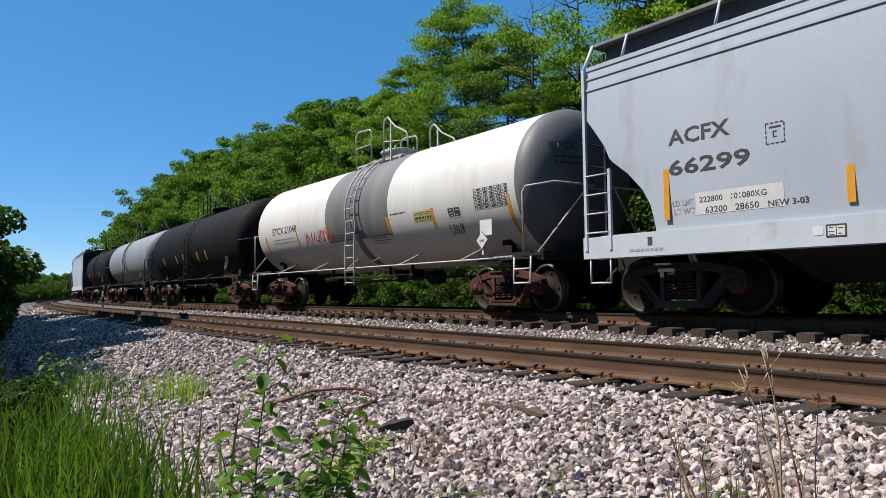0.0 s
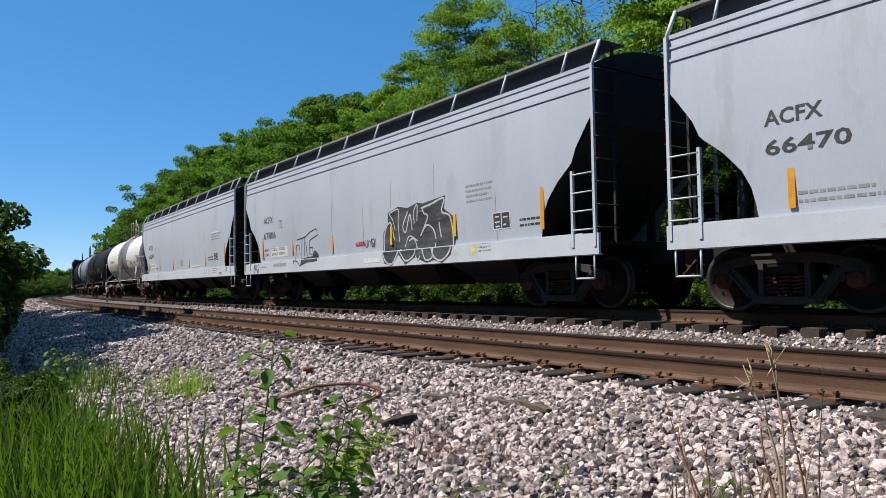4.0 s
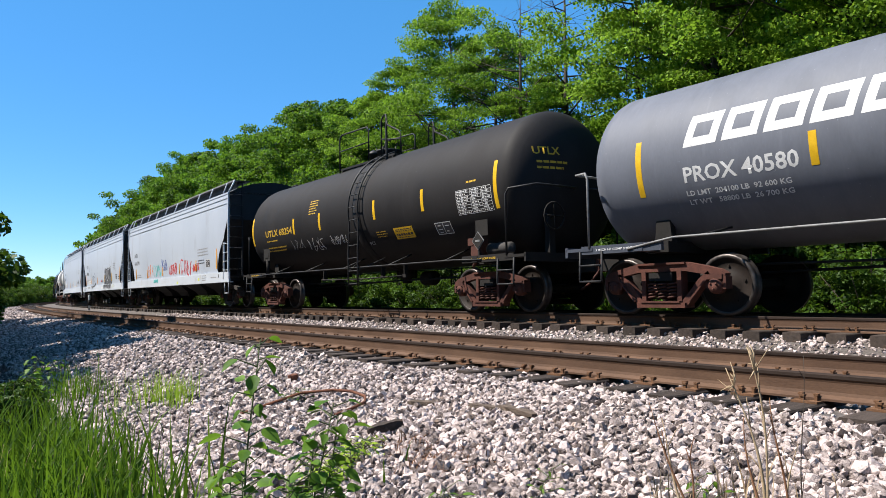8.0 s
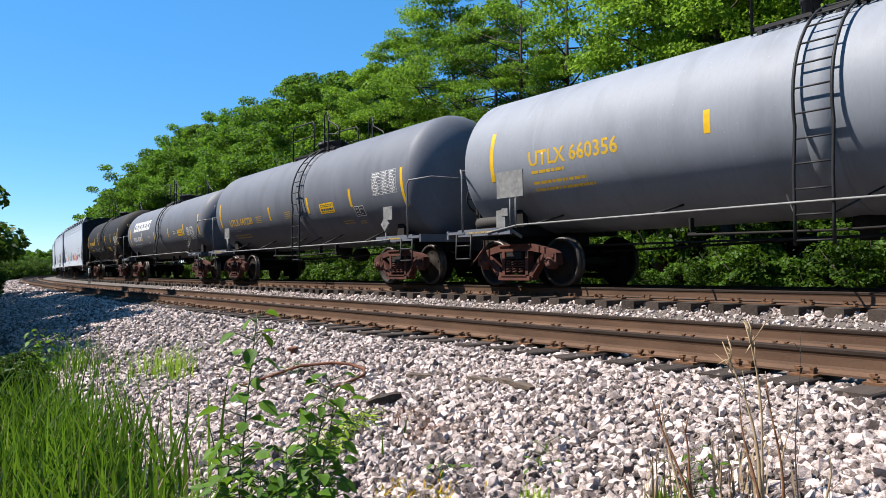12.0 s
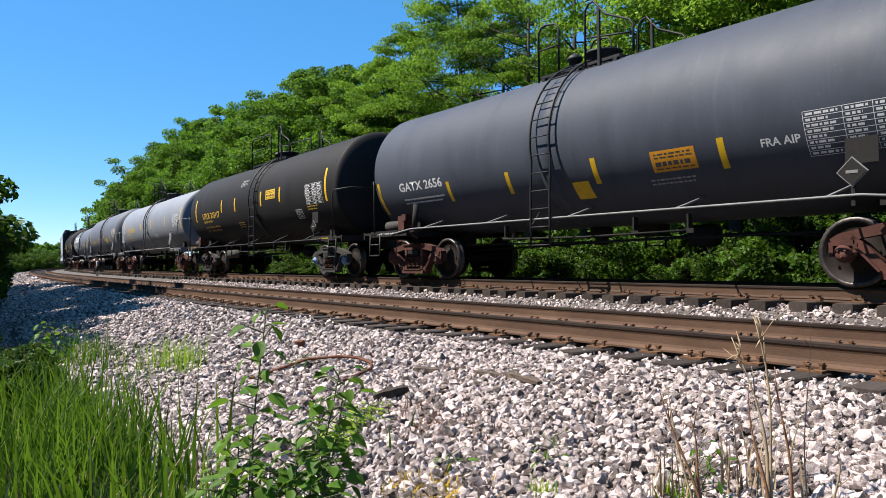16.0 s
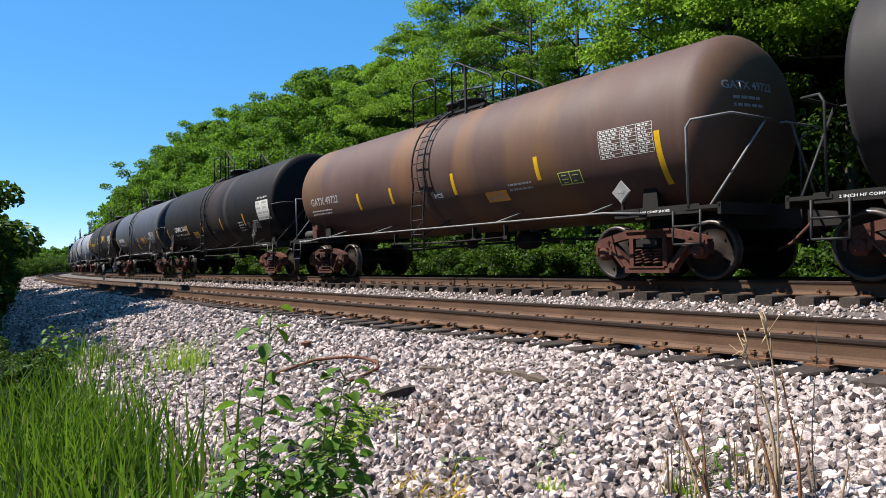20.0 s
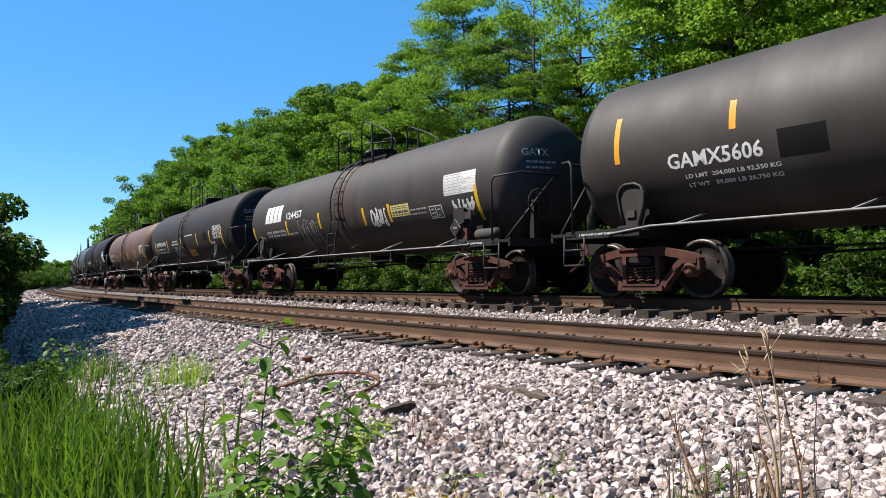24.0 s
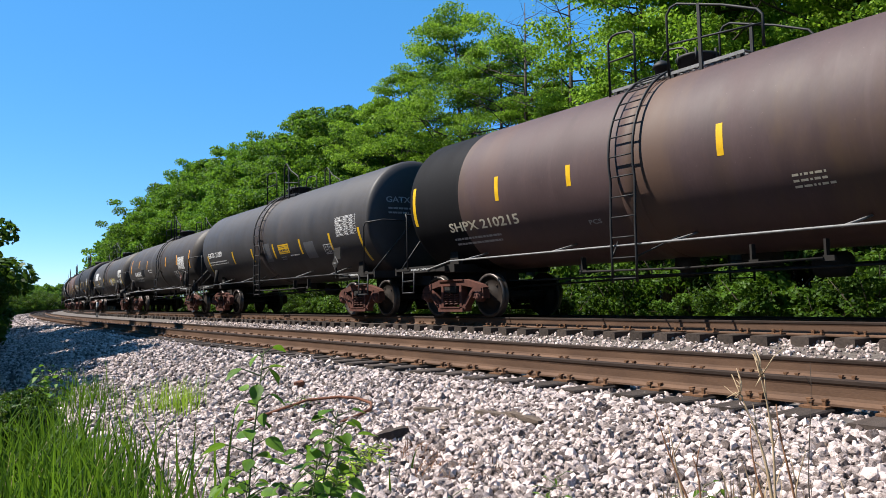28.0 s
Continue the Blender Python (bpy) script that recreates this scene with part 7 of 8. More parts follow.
MARKS["pro"] = [
    ("head", -0.91, 2.73, 0.55, 0.15, "PROX", M_GREYINK), ("headlines", -0.86, 2.58, 0.7, M_GREYINK),
    ("text", -5.30, 1.89, 1.64, 0.23, "PROX 40580", M_WHITEINK), ("text", -5.31, 1.71, 1.51, 0.08, "LD LMT  204100 LB  92 600 KG", M_WHITEINK), ("text", -5.30, 1.59, 1.50, 0.08, "LT WT   58800 LB  26 700 KG", M_WHITEINK),
    ("bar", -6.05, 2.19, 0.83, M_YELLOW), ("bar", -3.47, 2.09, 0.42, M_YELLOW), ("blocks", -5.28, 2.39, 3.56, 0.46, 6, 0.25),
    ("bar", -0.91, 2.02, 0.41, M_YELLOW), ("bar", 1.69, 2.07, 0.40, M_YELLOW), ("bar", 4.17, 2.08, 0.43, M_YELLOW),
    ("bar", 6.33, 2.17, 0.81, M_YELLOW), ("label", 3.61, 1.97, 0.77, 0.26, M_YELLOW, M_DARKINK), ("box", 4.10, 1.62, 0.43, 0.28, M_DARKINK, M_WHITEINK),
    ("panel", 5.15, 1.88, 1.07, 0.52, None, M_WHITEINK, 8, 3), ("label", 2.71, 2.01, 0.51, 0.19, M_DARKINK, M_WHITEINK), ("lines", -2.20, 2.03, 0.43, 2, M_WHITEINK, 0.06),
    ("lines", -2.27, 1.74, 0.40, 2, M_WHITEINK, 0.06),
]
MARKS["t64"] = [
    ("text", -4.98, 1.85, 2.02, 0.24, "UTLX 641228", M_GOLDINK), ("bar", -5.80, 2.27, 0.79, M_YELLOW), ("bar", -1.47, 2.06, 0.40, M_YELLOW),
    ("bar", 1.24, 2.10, 0.44, M_YELLOW), ("bar", 3.65, 2.11, 0.44, M_YELLOW), ("bar", 6.05, 2.16, 0.85, M_YELLOW),
    ("label", 2.32, 1.96, 0.79, 0.28, M_YELLOW, M_DARKINK), ("box", 3.95, 1.77, 0.47, 0.27, M_DARKINK, M_WHITEINK), ("panel", 5.29, 2.32, 1.06, 0.52, None, M_WHITEINK, 8, 3),
    ("lines", 2.91, 1.57, 0.65, 2, M_GOLDINK, 0.07), ("lines", -2.60, 2.02, 0.49, 4, M_GOLDINK, 0.06), ("lines", -4.90, 1.67, 0.76, 1, M_GREYINK, 0.09),
    ("lines", -5.04, 1.53, 1.71, 2, M_GOLDINK, 0.10), ("lines", -0.36, 2.02, 0.39, 4, M_GOLDINK, 0.06), ("lines", 3.73, 1.53, 0.31, 2, M_GOLDINK, 0.06),
]
MARKS["t660"] = [
    ("text", -5.07, 2.11, 1.95, 0.27, "UTLX 660356", M_GOLDINK), ("lines", -5.04, 1.98, 0.92, 1, M_GOLDINK, 0.14), ("lines", -5.04, 1.80, 1.45, 2, M_GOLDINK, 0.13), ("bar", -6.05, 2.40, 0.90, M_YELLOW), ("bar", -1.58, 2.32, 0.32, M_YELLOW), ("bar", 0.82, 2.34, 0.44, M_YELLOW),
    ("bar", 3.73, 2.33, 0.45, M_YELLOW), ("bar", 6.61, 2.36, 0.94, M_YELLOW), ("box", 4.57, 1.76, 0.56, 0.27, M_DARKINK, M_WHITEINK),
    ("panel", 5.73, 2.30, 1.05, 0.52, None, M_WHITEINK, 8, 3), ("panel", 1.66, 1.76, 0.65, 0.19, M_GREYINK, M_WHITEINK, 3, 1),
]
MARKS["t30"] = [
    ("text", -4.91, 2.07, 1.98, 0.23, "UTLX 303117", M_GOLDINK), ("bar", -5.76, 2.45, 0.87, M_YELLOW), ("bar", -2.64, 2.44, 0.44, M_YELLOW),
    ("text", -4.91, 1.93, 1.05, 0.085, "THE TANK CAR PEOPLE", M_GOLDINK), ("text", -4.86, 1.73, 1.62, 0.080, "LD LMT   220100 LB   99 800 KG", M_GOLDINK), ("text", -4.86, 1.60, 1.62, 0.080, "LT WT    65900 LB   28 900 KG", M_GOLDINK), ("bar", -1.22, 2.40, 0.45, M_YELLOW),
    ("bar", 1.22, 2.42, 0.46, M_YELLOW), ("bar", 2.76, 2.44, 0.45, M_YELLOW), ("bar", 5.88, 2.45, 0.88, M_YELLOW),
    ("label", 2.03, 2.50, 0.75, 0.29, M_YELLOW, M_DARKINK), ("box", 3.97, 1.78, 0.43, 0.29, M_DARKINK, M_WHITEINK), ("panel", 5.13, 2.27, 1.06, 0.56, None, M_WHITEINK, 8, 3),
    ("lines", 4.59, 1.93, 0.67, 2, M_GOLDINK, 0.08), ("lines", -1.20, 1.76, 0.72, 3, M_GOLDINK, 0.08), ("panel", -0.60, 3.09, 0.62, 0.24, None, M_GREYINK, 4, 1),
]
MARKS["t26"] = [
    ("head", -1.0, 2.9, 1.3, 0.15, "GATX 2656", M_GREYINK), ("headlines", -0.95, 2.74, 0.7, M_GREYINK),
    ("text", -5.19, 1.93, 1.60, 0.20, "GATX 2656", M_WHITEINK), ("bar", -6.04, 1.84, 0.70, M_YELLOW), ("bar", -3.41, 1.81, 0.39, M_YELLOW),
    ("bar", -1.59, 1.81, 0.39, M_YELLOW), ("bar", 0.49, 1.81, 0.40, M_YELLOW), ("bar", 2.76, 1.81, 0.40, M_YELLOW),
    ("bar", 5.88, 1.86, 0.81, M_YELLOW), ("label", 1.97, 1.81, 0.75, 0.33, M_ORANGE, M_DARKINK), ("patch", 0.10, 1.54, 0.36, 0.27, M_YELLOW),
    ("text", 3.32, 1.81, 0.52, 0.11, "FRA AIP", M_WHITEINK), ("panel", 4.46, 1.88, 1.11, 0.57, None, M_WHITEINK, 8, 3), ("lines", -5.11, 1.74, 1.67, 2, M_WHITEINK, 0.09),
    ("lines", 1.47, 1.55, 0.95, 2, M_GREYINK, 0.07),
]
MARKS["t16"] = [
    ("text", 5.55, 2.50, 0.85, 0.075, "DOT 111 A 100 W-3", M_WHITEINK),
    ("text", -5.26, 1.90, 1.88, 0.22, "GAMX 1660", M_WHITEINK), ("text", -5.26, 1.72, 1.94, 0.09, "LD LMT  188700 LBS  85600 KGS", M_WHITEINK), ("text", -5.27, 1.57, 1.89, 0.09, "LT WT   74304 LBS  33700 KGS", M_GREYINK),
    ("bar", -6.59, 1.75, 0.69, M_YELLOW), ("bar", -3.25, 1.92, 0.42, M_YELLOW), ("label", -2.20, 1.67, 0.75, 0.30, M_YELLOW, M_DARKINK),
    ("bar", -1.08, 1.90, 0.39, M_ORANGE), ("bar", 1.39, 1.92, 0.42, M_ORANGE), ("bar", 3.94, 1.94, 0.42, M_ORANGE),
    ("text", 0.01, 1.64, 0.30, 0.10, "PCS", M_GREYINK), ("box", 5.02, 1.73, 0.46, 0.29, M_DARKINK, M_WHITEINK), ("lines", 3.26, 1.85, 0.56, 4, M_WHITEINK, 0.10),
    ("panel", 4.29, 1.74, 0.27, 0.19, None, M_GREYINK, 3, 2), ("panel", 5.93, 2.13, 1.11, 0.63, M_PALEPANEL, M_GREYINK, 4, 2),
]
MARKS["brown"] = [
    ("head", -0.95, 2.72, 0.95, 0.13, "GATX 49722", M_GREYINK), ("headlines", -0.80, 2.58, 0.55, M_GREYINK),
    ("text", -5.88, 1.97, 1.62, 0.21, "GATX 49722", M_GREYINK), ("lines", -5.94, 1.81, 1.25, 2, M_WHITEINK, 0.09), ("bar", -3.21, 1.90, 0.41, M_YELLOW),
    ("bar", -1.65, 1.91, 0.37, M_YELLOW), ("bar", 0.81, 1.94, 0.44, M_YELLOW), ("bar", 3.32, 1.97, 0.41, M_YELLOW),
    ("bar", 5.94, 1.83, 0.78, M_YELLOW), ("label", 2.03, 1.59, 0.64, 0.23, M_ORANGE, M_GREYINK), ("box", 4.05, 1.73, 0.53, 0.24, M_DARKINK, M_LIMEINK),
    ("panel", 5.34, 2.15, 1.05, 0.45, None, M_PALEPANEL, 8, 3), ("lines", 2.45, 1.74, 0.67, 2, M_GREYINK, 0.10), ("patch", 0.20, 1.76, 0.42, 0.2, M_DARKINK), ("text", 0.05, 1.71, 0.30, 0.10, "PCS", M_WHITEINK),
]
MARKS["t31"] = [
    ("head", -0.98, 2.81, 0.55, 0.15, "GATX", M_GREYINK), ("headlines", -0.93, 2.65, 0.7, M_GREYINK),
    ("text", -5.23, 2.05, 1.79, 0.20, "GATX 31694", M_WHITEINK), ("text", -5.20, 1.87, 1.55, 0.085, "LD LMT  206000 LB  93450 KG", M_WHITEINK), ("text", -5.20, 1.72, 2.10, 0.085, "LT WT  57000 LB  25850 KG  LGV 09-1996", M_WHITEINK), ("bar", -5.54, 1.99, 0.63, M_YELLOW),
    ("bar", -3.11, 2.05, 0.44, M_YELLOW), ("bar", -0.54, 2.07, 0.45, M_YELLOW), ("bar", 1.99, 2.10, 0.46, M_YELLOW),
    ("bar", 3.89, 2.12, 0.45, M_YELLOW), ("bar", 5.46, 2.01, 0.83, M_YELLOW), ("label", 0.83, 1.59, 0.98, 0.33, M_ORANGE, M_DARKINK),
    ("panel", 4.90, 2.24, 1.03, 0.50, None, M_WHITEINK, 8, 3), ("text", 3.91, 1.81, 0.55, 0.10, "FRA AIP", M_WHITEINK), ("patch", 3.25, 2.15, 0.62, 0.30, P_BLACK),
    ("patch", -1.33, 1.71, 1.05, 0.43, P_GREY), ("text", -2.05, 2.13, 0.85, 0.075, "CONSULT OWNER", M_WHITEINK), ("text", -2.20, 2.01, 1.20, 0.075, "BEFORE REPAIRING TANK", M_WHITEINK), ("lines", 0.22, 2.30, 1.41, 1, M_WHITEINK, 0.09),
]
MARKS["t12"] = [
    ("head", -0.91, 2.67, 0.55, 0.15, "GATX", M_GREYINK), ("headlines", -0.86, 2.53, 0.7, M_GREYINK),
    ("blocks", -5.30, 2.17, 1.33, 0.51, 4, 0.3), ("text", -3.55, 2.19, 1.13, 0.21, "124457", M_WHITEINK), ("text", -5.26, 1.84, 1.46, 0.075, "LD LMT  202300 LB  91700 KG", M_WHITEINK), ("text", -5.26, 1.73, 1.48, 0.075, "LT WT   60700 LB  27400 KG", M_WHITEINK),
    ("text", -3.62, 1.73, 0.70, 0.06, "CUST 12/02", M_WHITEINK), ("bar", -6.40, 1.74, 0.75, M_YELLOW), ("bar", -3.64, 1.94, 0.44, M_YELLOW),
    ("bar", -1.33, 2.00, 0.44, M_YELLOW), ("scrawl", -2.11, 1.71, 1.35, 0.83, M_GREYINK, 41, 0.022, 7), ("bar", 1.23, 1.92, 0.43, M_YELLOW),
    ("bar", 2.47, 1.91, 0.43, M_YELLOW), ("bar", 5.87, 1.85, 0.69, M_YELLOW), ("scrawl", 1.93, 1.87, 0.74, 0.46, M_WHITEINK, 42, 0.055, 6),
    ("label", 2.96, 1.93, 0.80, 0.28, M_PALEYELLOW, M_DARKINK), ("box", 4.39, 1.78, 0.48, 0.29, M_DARKINK, M_WHITEINK), ("panel", 5.35, 2.29, 1.11, 0.44, M_PALEPANEL, M_GREYINK, 7, 1),
    ("scrawl", 5.41, 1.85, 0.69, 0.28, M_WHITEINK, 43, 0.06), ("lines", 3.39, 1.88, 0.72, 2, M_GREYINK, 0.10),
]
MARKS["t56"] = [
    ("head", -0.92, 2.70, 0.55, 0.17, "GAMX", M_WHITEINK), ("head", -0.92, 2.49, 0.52, 0.17, "5606", M_WHITEINK), ("headlines", -0.90, 2.36, 0.45, M_GREYINK),
    ("text", -4.97, 1.89, 1.47, 0.23, "GAMX5606", M_WHITEINK), ("patch", -2.98, 2.02, 0.62, 0.36, P_BLACK), ("bar", -5.88, 2.46, 0.73, M_ORANGE),
    ("bar", -3.90, 2.51, 0.40, M_ORANGE), ("bar", -1.92, 2.40, 0.43, M_ORANGE), ("bar", 2.00, 2.36, 0.43, M_ORANGE),
    ("bar", 4.04, 2.32, 0.44, M_ORANGE), ("bar", 6.12, 2.26, 0.75, M_ORANGE), ("panel", 4.72, 2.16, 1.05, 0.53, M_WHITEINK, M_DARKINK, 8, 3),
    ("box", 3.73, 1.70, 0.63, 0.35, M_DARKINK, M_WHITEINK), ("patch", 4.14, 1.71, 0.24, 0.20, M_TAN), ("text", -1.74, 2.07, 0.80, 0.060, "EMERGENCY NUMBER", M_WHITEINK), ("lines", -1.60, 1.98, 0.55, 1, M_WHITEINK, 0.07),
    ("text", -4.72, 1.73, 1.42, 0.075, "LD LMT  204,000 LB 92,550 KG", M_WHITEINK), ("text", -4.70, 1.61, 1.40, 0.075, "LT WT   59,000 LB 26,750 KG", M_WHITEINK), ("text", 4.66, 1.80, 0.37, 0.06, "BUILT 10-74", M_GREYINK), ("scrawl", 4.54, 1.69, 0.61, 0.23, M_GREYINK, 51, 0.02),
]
MARKS["t21"] = [
    ("head", -1.0, 2.75, 1.3, 0.15, "GATX 21289", M_GREYINK), ("headlines", -0.95, 2.59, 0.7, M_GREYINK),
    ("text", -5.86, 2.08, 1.57, 0.19, "GATX 21289", M_WHITEINK), ("bar", -5.92, 1.85, 0.65, M_YELLOW), ("bar", -3.18, 1.96, 0.43, M_YELLOW),
    ("bar", -1.34, 1.94, 0.41, M_YELLOW), ("bar", 0.50, 1.95, 0.43, M_YELLOW), ("bar", 2.48, 1.96, 0.42, M_YELLOW),
    ("bar", 4.39, 1.96, 0.43, M_YELLOW), ("bar", 6.02, 1.78, 0.81, M_YELLOW), ("label", 1.27, 1.97, 0.77, 0.29, M_YELLOW, M_DARKINK),
    ("box", 4.14, 1.78, 0.48, 0.28, M_DARKINK, M_WHITEINK), ("panel", 5.36, 2.29, 1.08, 0.48, None, M_WHITEINK, 8, 3), ("patch", -0.02, 1.94, 0.50, 0.56, P_GREYPATCH),
    ("patch", 3.04, 1.83, 0.62, 0.45, P_GREYPATCH), ("lines", -5.90, 1.90, 2.23, 2, M_WHITEINK, 0.09), ("lines", 1.62, 1.74, 0.74, 1, M_WHITEINK, 0.09),
    ("lines", 0.91, 1.73, 0.47, 2, M_GREYINK, 0.07),
]
MARKS["shpx"] = [
    ("text", -5.37, 1.73, 2.08, 0.20, "SHPX 210215", M_IVORYINK), ("bar", -3.73, 2.41, 0.45, M_YELLOW), ("bar", -1.91, 2.38, 0.35, M_YELLOW),
    ("bar", 0.87, 2.45, 0.44, M_YELLOW), ("bar", -6.44, 2.36, 0.82, M_YELLOW), ("lines", 1.76, 1.82, 0.52, 3, M_IVORYINK, 0.08),
    ("lines", -5.36, 1.57, 1.55, 2, M_GREYINK, 0.12), ("text", -1.72, 1.56, 0.27, 0.09, "PCS", M_GREYINK),
]

TRAIN = []
for kind, a, b, cfg in CARS:
    cfg["tc"] = b - a
    key = cfg.get("key")
    if key == "shpx":
        cfg["bands"] = [(-20, -(b - a) / 2 + 0.78, P_BLACK)]
    # trailing head painted grey to carry the shade on that end
    if key == "white":
        cfg["bands"] = [((b - a) / 2 + 0.75, 20, P_ENDGREY)]
    if kind == "tank":
        car, r, zc = tank_car(cfg)
        marks = MARKS.get(key) or [("bar", x, 1.95, 0.36) for x in (-4.5, -2.2, -1, 1.2, 2.4)]
        dress_tank(car, r, zc, marks, cfg["tc"] / 2 + cfg.get("over", 1.45), cfg.get("head", 0.62))
    else:
        car, hw = hopper_car(cfg)
        dress_wall(car, hw, MARKS.get(key, []))
    TRAIN.append((car, (a + b) / 2))


# ---- weeds, scrap and small things by the track ----
def ground_z(x, y):
    off = R - math.hypot(x, R - y)
    return float(height(np.array(off), np.array(math.atan2(x, R - y) * R)))


def heart_leaf_mesh(name, mat, length=1.0, wide=0.72, cup=0.12):
    """A pointed leaf with a folded midrib, in a grid of its own."""
    g = Geo()
    prof = [(0.0, 0.02), (0.08, 0.55), (0.22, 0.92), (0.40, 1.0), (0.60, 0.80), (0.80, 0.42), (0.94, 0.12), (1.0, 0.0)]
    for u, k in prof:
        x = u * length
        half = wide * length / 2 * k
        sag = -0.16 * length * u * u
        for t in (-1.0, -0.5, 0.0, 0.5, 1.0):
            g.v.append((x, t * half, sag + cup * half * t * t + 0.01 * math.sin(9 * u + 3 * t)))
    for i in range(len(prof) - 1):
        for j in range(4):
            k = i * 5 + j
            g.face((k, k + 5, k + 6, k + 1), 0, True)
    return g.mesh(name, [mat])


ME_LEAF = [heart_leaf_mesh("leaf", M_WEED), heart_leaf_mesh("leaf", M_WEED, 1.0, 0.60, 0.25)]
ME_LEAF_LIME = heart_leaf_mesh("leaf", M_LIME, 1.0, 0.30, 0.1)
ME_LEAF_NARROW = heart_leaf_mesh("leaf", M_WEED, 1.0, 0.34, 0.2)


def sapling(label, x, y, top, lean, leaves, size, seed, meshes, stem_mat=M_TWIG, first=0.15, stem_r=0.007):
    """A leafy weed: a bent stem, and leaves set round it on short stalks."""
    rng = random.Random(seed)
    z0 = ground_z(x, y) - 0.03
    th = thing("sapling", label, "plant", "weeds beside the track")
    th.matrix_basis = pose(x, y, z0)
    tall = top - z0
    pts = [Vector((lean[0] * u * u + 0.015 * math.sin(7 * u + seed), lean[1] * u * u + 0.015 * math.cos(6 * u), tall * u)) for u in np.linspace(0, 1, 9)]
    g = Geo()
    g.tube(pts, [stem_r * (1 - 0.75 * k / 8) for k in range(9)], 6)
    for k in range(leaves):
        u = first + (1 - first) * (k + rng.uniform(0, 0.6)) / leaves
        f = u * 8
        i = min(int(f), 7)
        p = pts[i].lerp(pts[i + 1], f - i)
        a = k * 2.4 + rng.uniform(-.4, .4)
        stalk = rng.uniform(0.04, 0.12) * (1.25 - 0.6 * u)
        q = p + Vector((math.cos(a) * stalk, math.sin(a) * stalk, stalk * rng.uniform(0.2, 0.7)))
        part("leaf_stalk", Geo().tube([p, q], [0.003, 0.002], 4, caps=False), stem_mat, th)
        s = size * rng.uniform(0.6, 1.15) * (1.15 - 0.45 * u)
        lf = part("leaf", meshes[k % len(meshes)], None, th)
        lf.matrix_basis = Matrix.Translation(q) @ pose(0, 0, 0, rng.uniform(-35, 35), rng.uniform(-10, 50), math.degrees(a) + rng.uniform(-25, 25)) @ Matrix.Scale(s, 4)
    part("stem", g, stem_mat, th)
    return th


def seen_from_camera(side, ahead, d):
    return CAM_X + side * d, CAM_Y + ahead * d


# ahead (across the way to the track), distance, top, lean, leaves and their size
STEMS = ((0.378, 2.80, 0.47, (0.02, 0.03), 26, 0.105), (0.450, 2.70, 0.24, (0.05, 0.06), 26, 0.10), (0.462, 2.80, 0.18, (0.06, 0.04), 24, 0.10), (0.438, 2.65, 0.14, (0.02, 0.05), 26, 0.095),
         (0.430, 2.60, 0.02, (0.04, -0.03), 26, 0.09), (0.444, 2.52, -0.04, (0.03, 0.06), 24, 0.09), (0.414, 2.60, -0.02, (0.0, 0.05), 26, 0.09), (0.400, 2.52, -0.08, (-0.04, 0.02), 24, 0.085),
         (0.384, 2.55, -0.05, (-0.03, 0.04), 26, 0.09), (0.370, 2.62, 0.0, (-0.05, 0.02), 26, 0.09), (0.356, 2.70, 0.05, (-0.03, 0.02), 22, 0.085), (0.343, 2.75, -0.08, (-0.02, 0.04), 22, 0.085),
         (0.452, 2.58, -0.04, (0.06, 0.02), 24, 0.09), (0.458, 2.72, -0.10, (0.06, 0.04), 22, 0.085), (0.438, 2.45, -0.14, (0.02, 0.02), 22, 0.085), (0.330, 2.60, -0.15, (-0.03, 0.02), 20, 0.08))
for seed, (ahead, d, top, lean, n, size) in enumerate(STEMS):
    px, py = seen_from_camera(-math.sqrt(1 - ahead * ahead), ahead, d)
    sapling("leafy green sapling growing out of the stones", px, py, top, lean, int(n * 2.1), size * 0.96, seed, ME_LEAF, first=0.10)
for x, y, top, lean, seed in ((-4.31, -3.13, -0.50, (0.10, 0.05), 21), (-4.36, -3.0, -0.46, (0.05, 0.12), 22), (-4.40, -2.90, -0.44, (-0.05, 0.16), 23), (-4.46, -2.78, -0.42, (-0.05, 0.15), 24),
                              (-4.52, -2.64, -0.43, (-0.08, 0.12), 25), (-4.25, -3.05, -0.52, (0.14, 0.0), 26)):
    sapling("low yellow-green weed among the stones", x, y, top, lean, 34, 0.085, seed, [ME_LEAF_LIME], first=0.15, stem_r=0.004)
for x, y, top, seed in ((-6.75, -2.02, -0.36, 31), (-6.85, -2.08, -0.33, 32), (-2.95, -2.42, -0.36, 33), (-2.0, -2.35, -0.28, 34), (-2.15, -2.2, -0.30, 35), (-3.4, -2.8, -0.5, 36)):
    sapling("small green weed on the ballast", x, y, top, (0.03, 0.02), 12, 0.07, seed, [ME_LEAF_NARROW], first=0.1, stem_r=0.004)
for x, y, top, seed in ((-18.0, -3.9, 0.3, 41), (-19.5, -3.7, 0.5, 42), (-13.5, -4.4, 0.1, 43), (-8.3, -4.15, 0.05, 44), (-8.0, -4.35, 0.12, 45), (-8.8, -4.25, -0.05, 46)):
    sapling("dim green sapling at the ballast's edge", x, y, top - 0.05, (0.1, 0.1), 60, 0.10, seed, ME_LEAF, first=0.1)

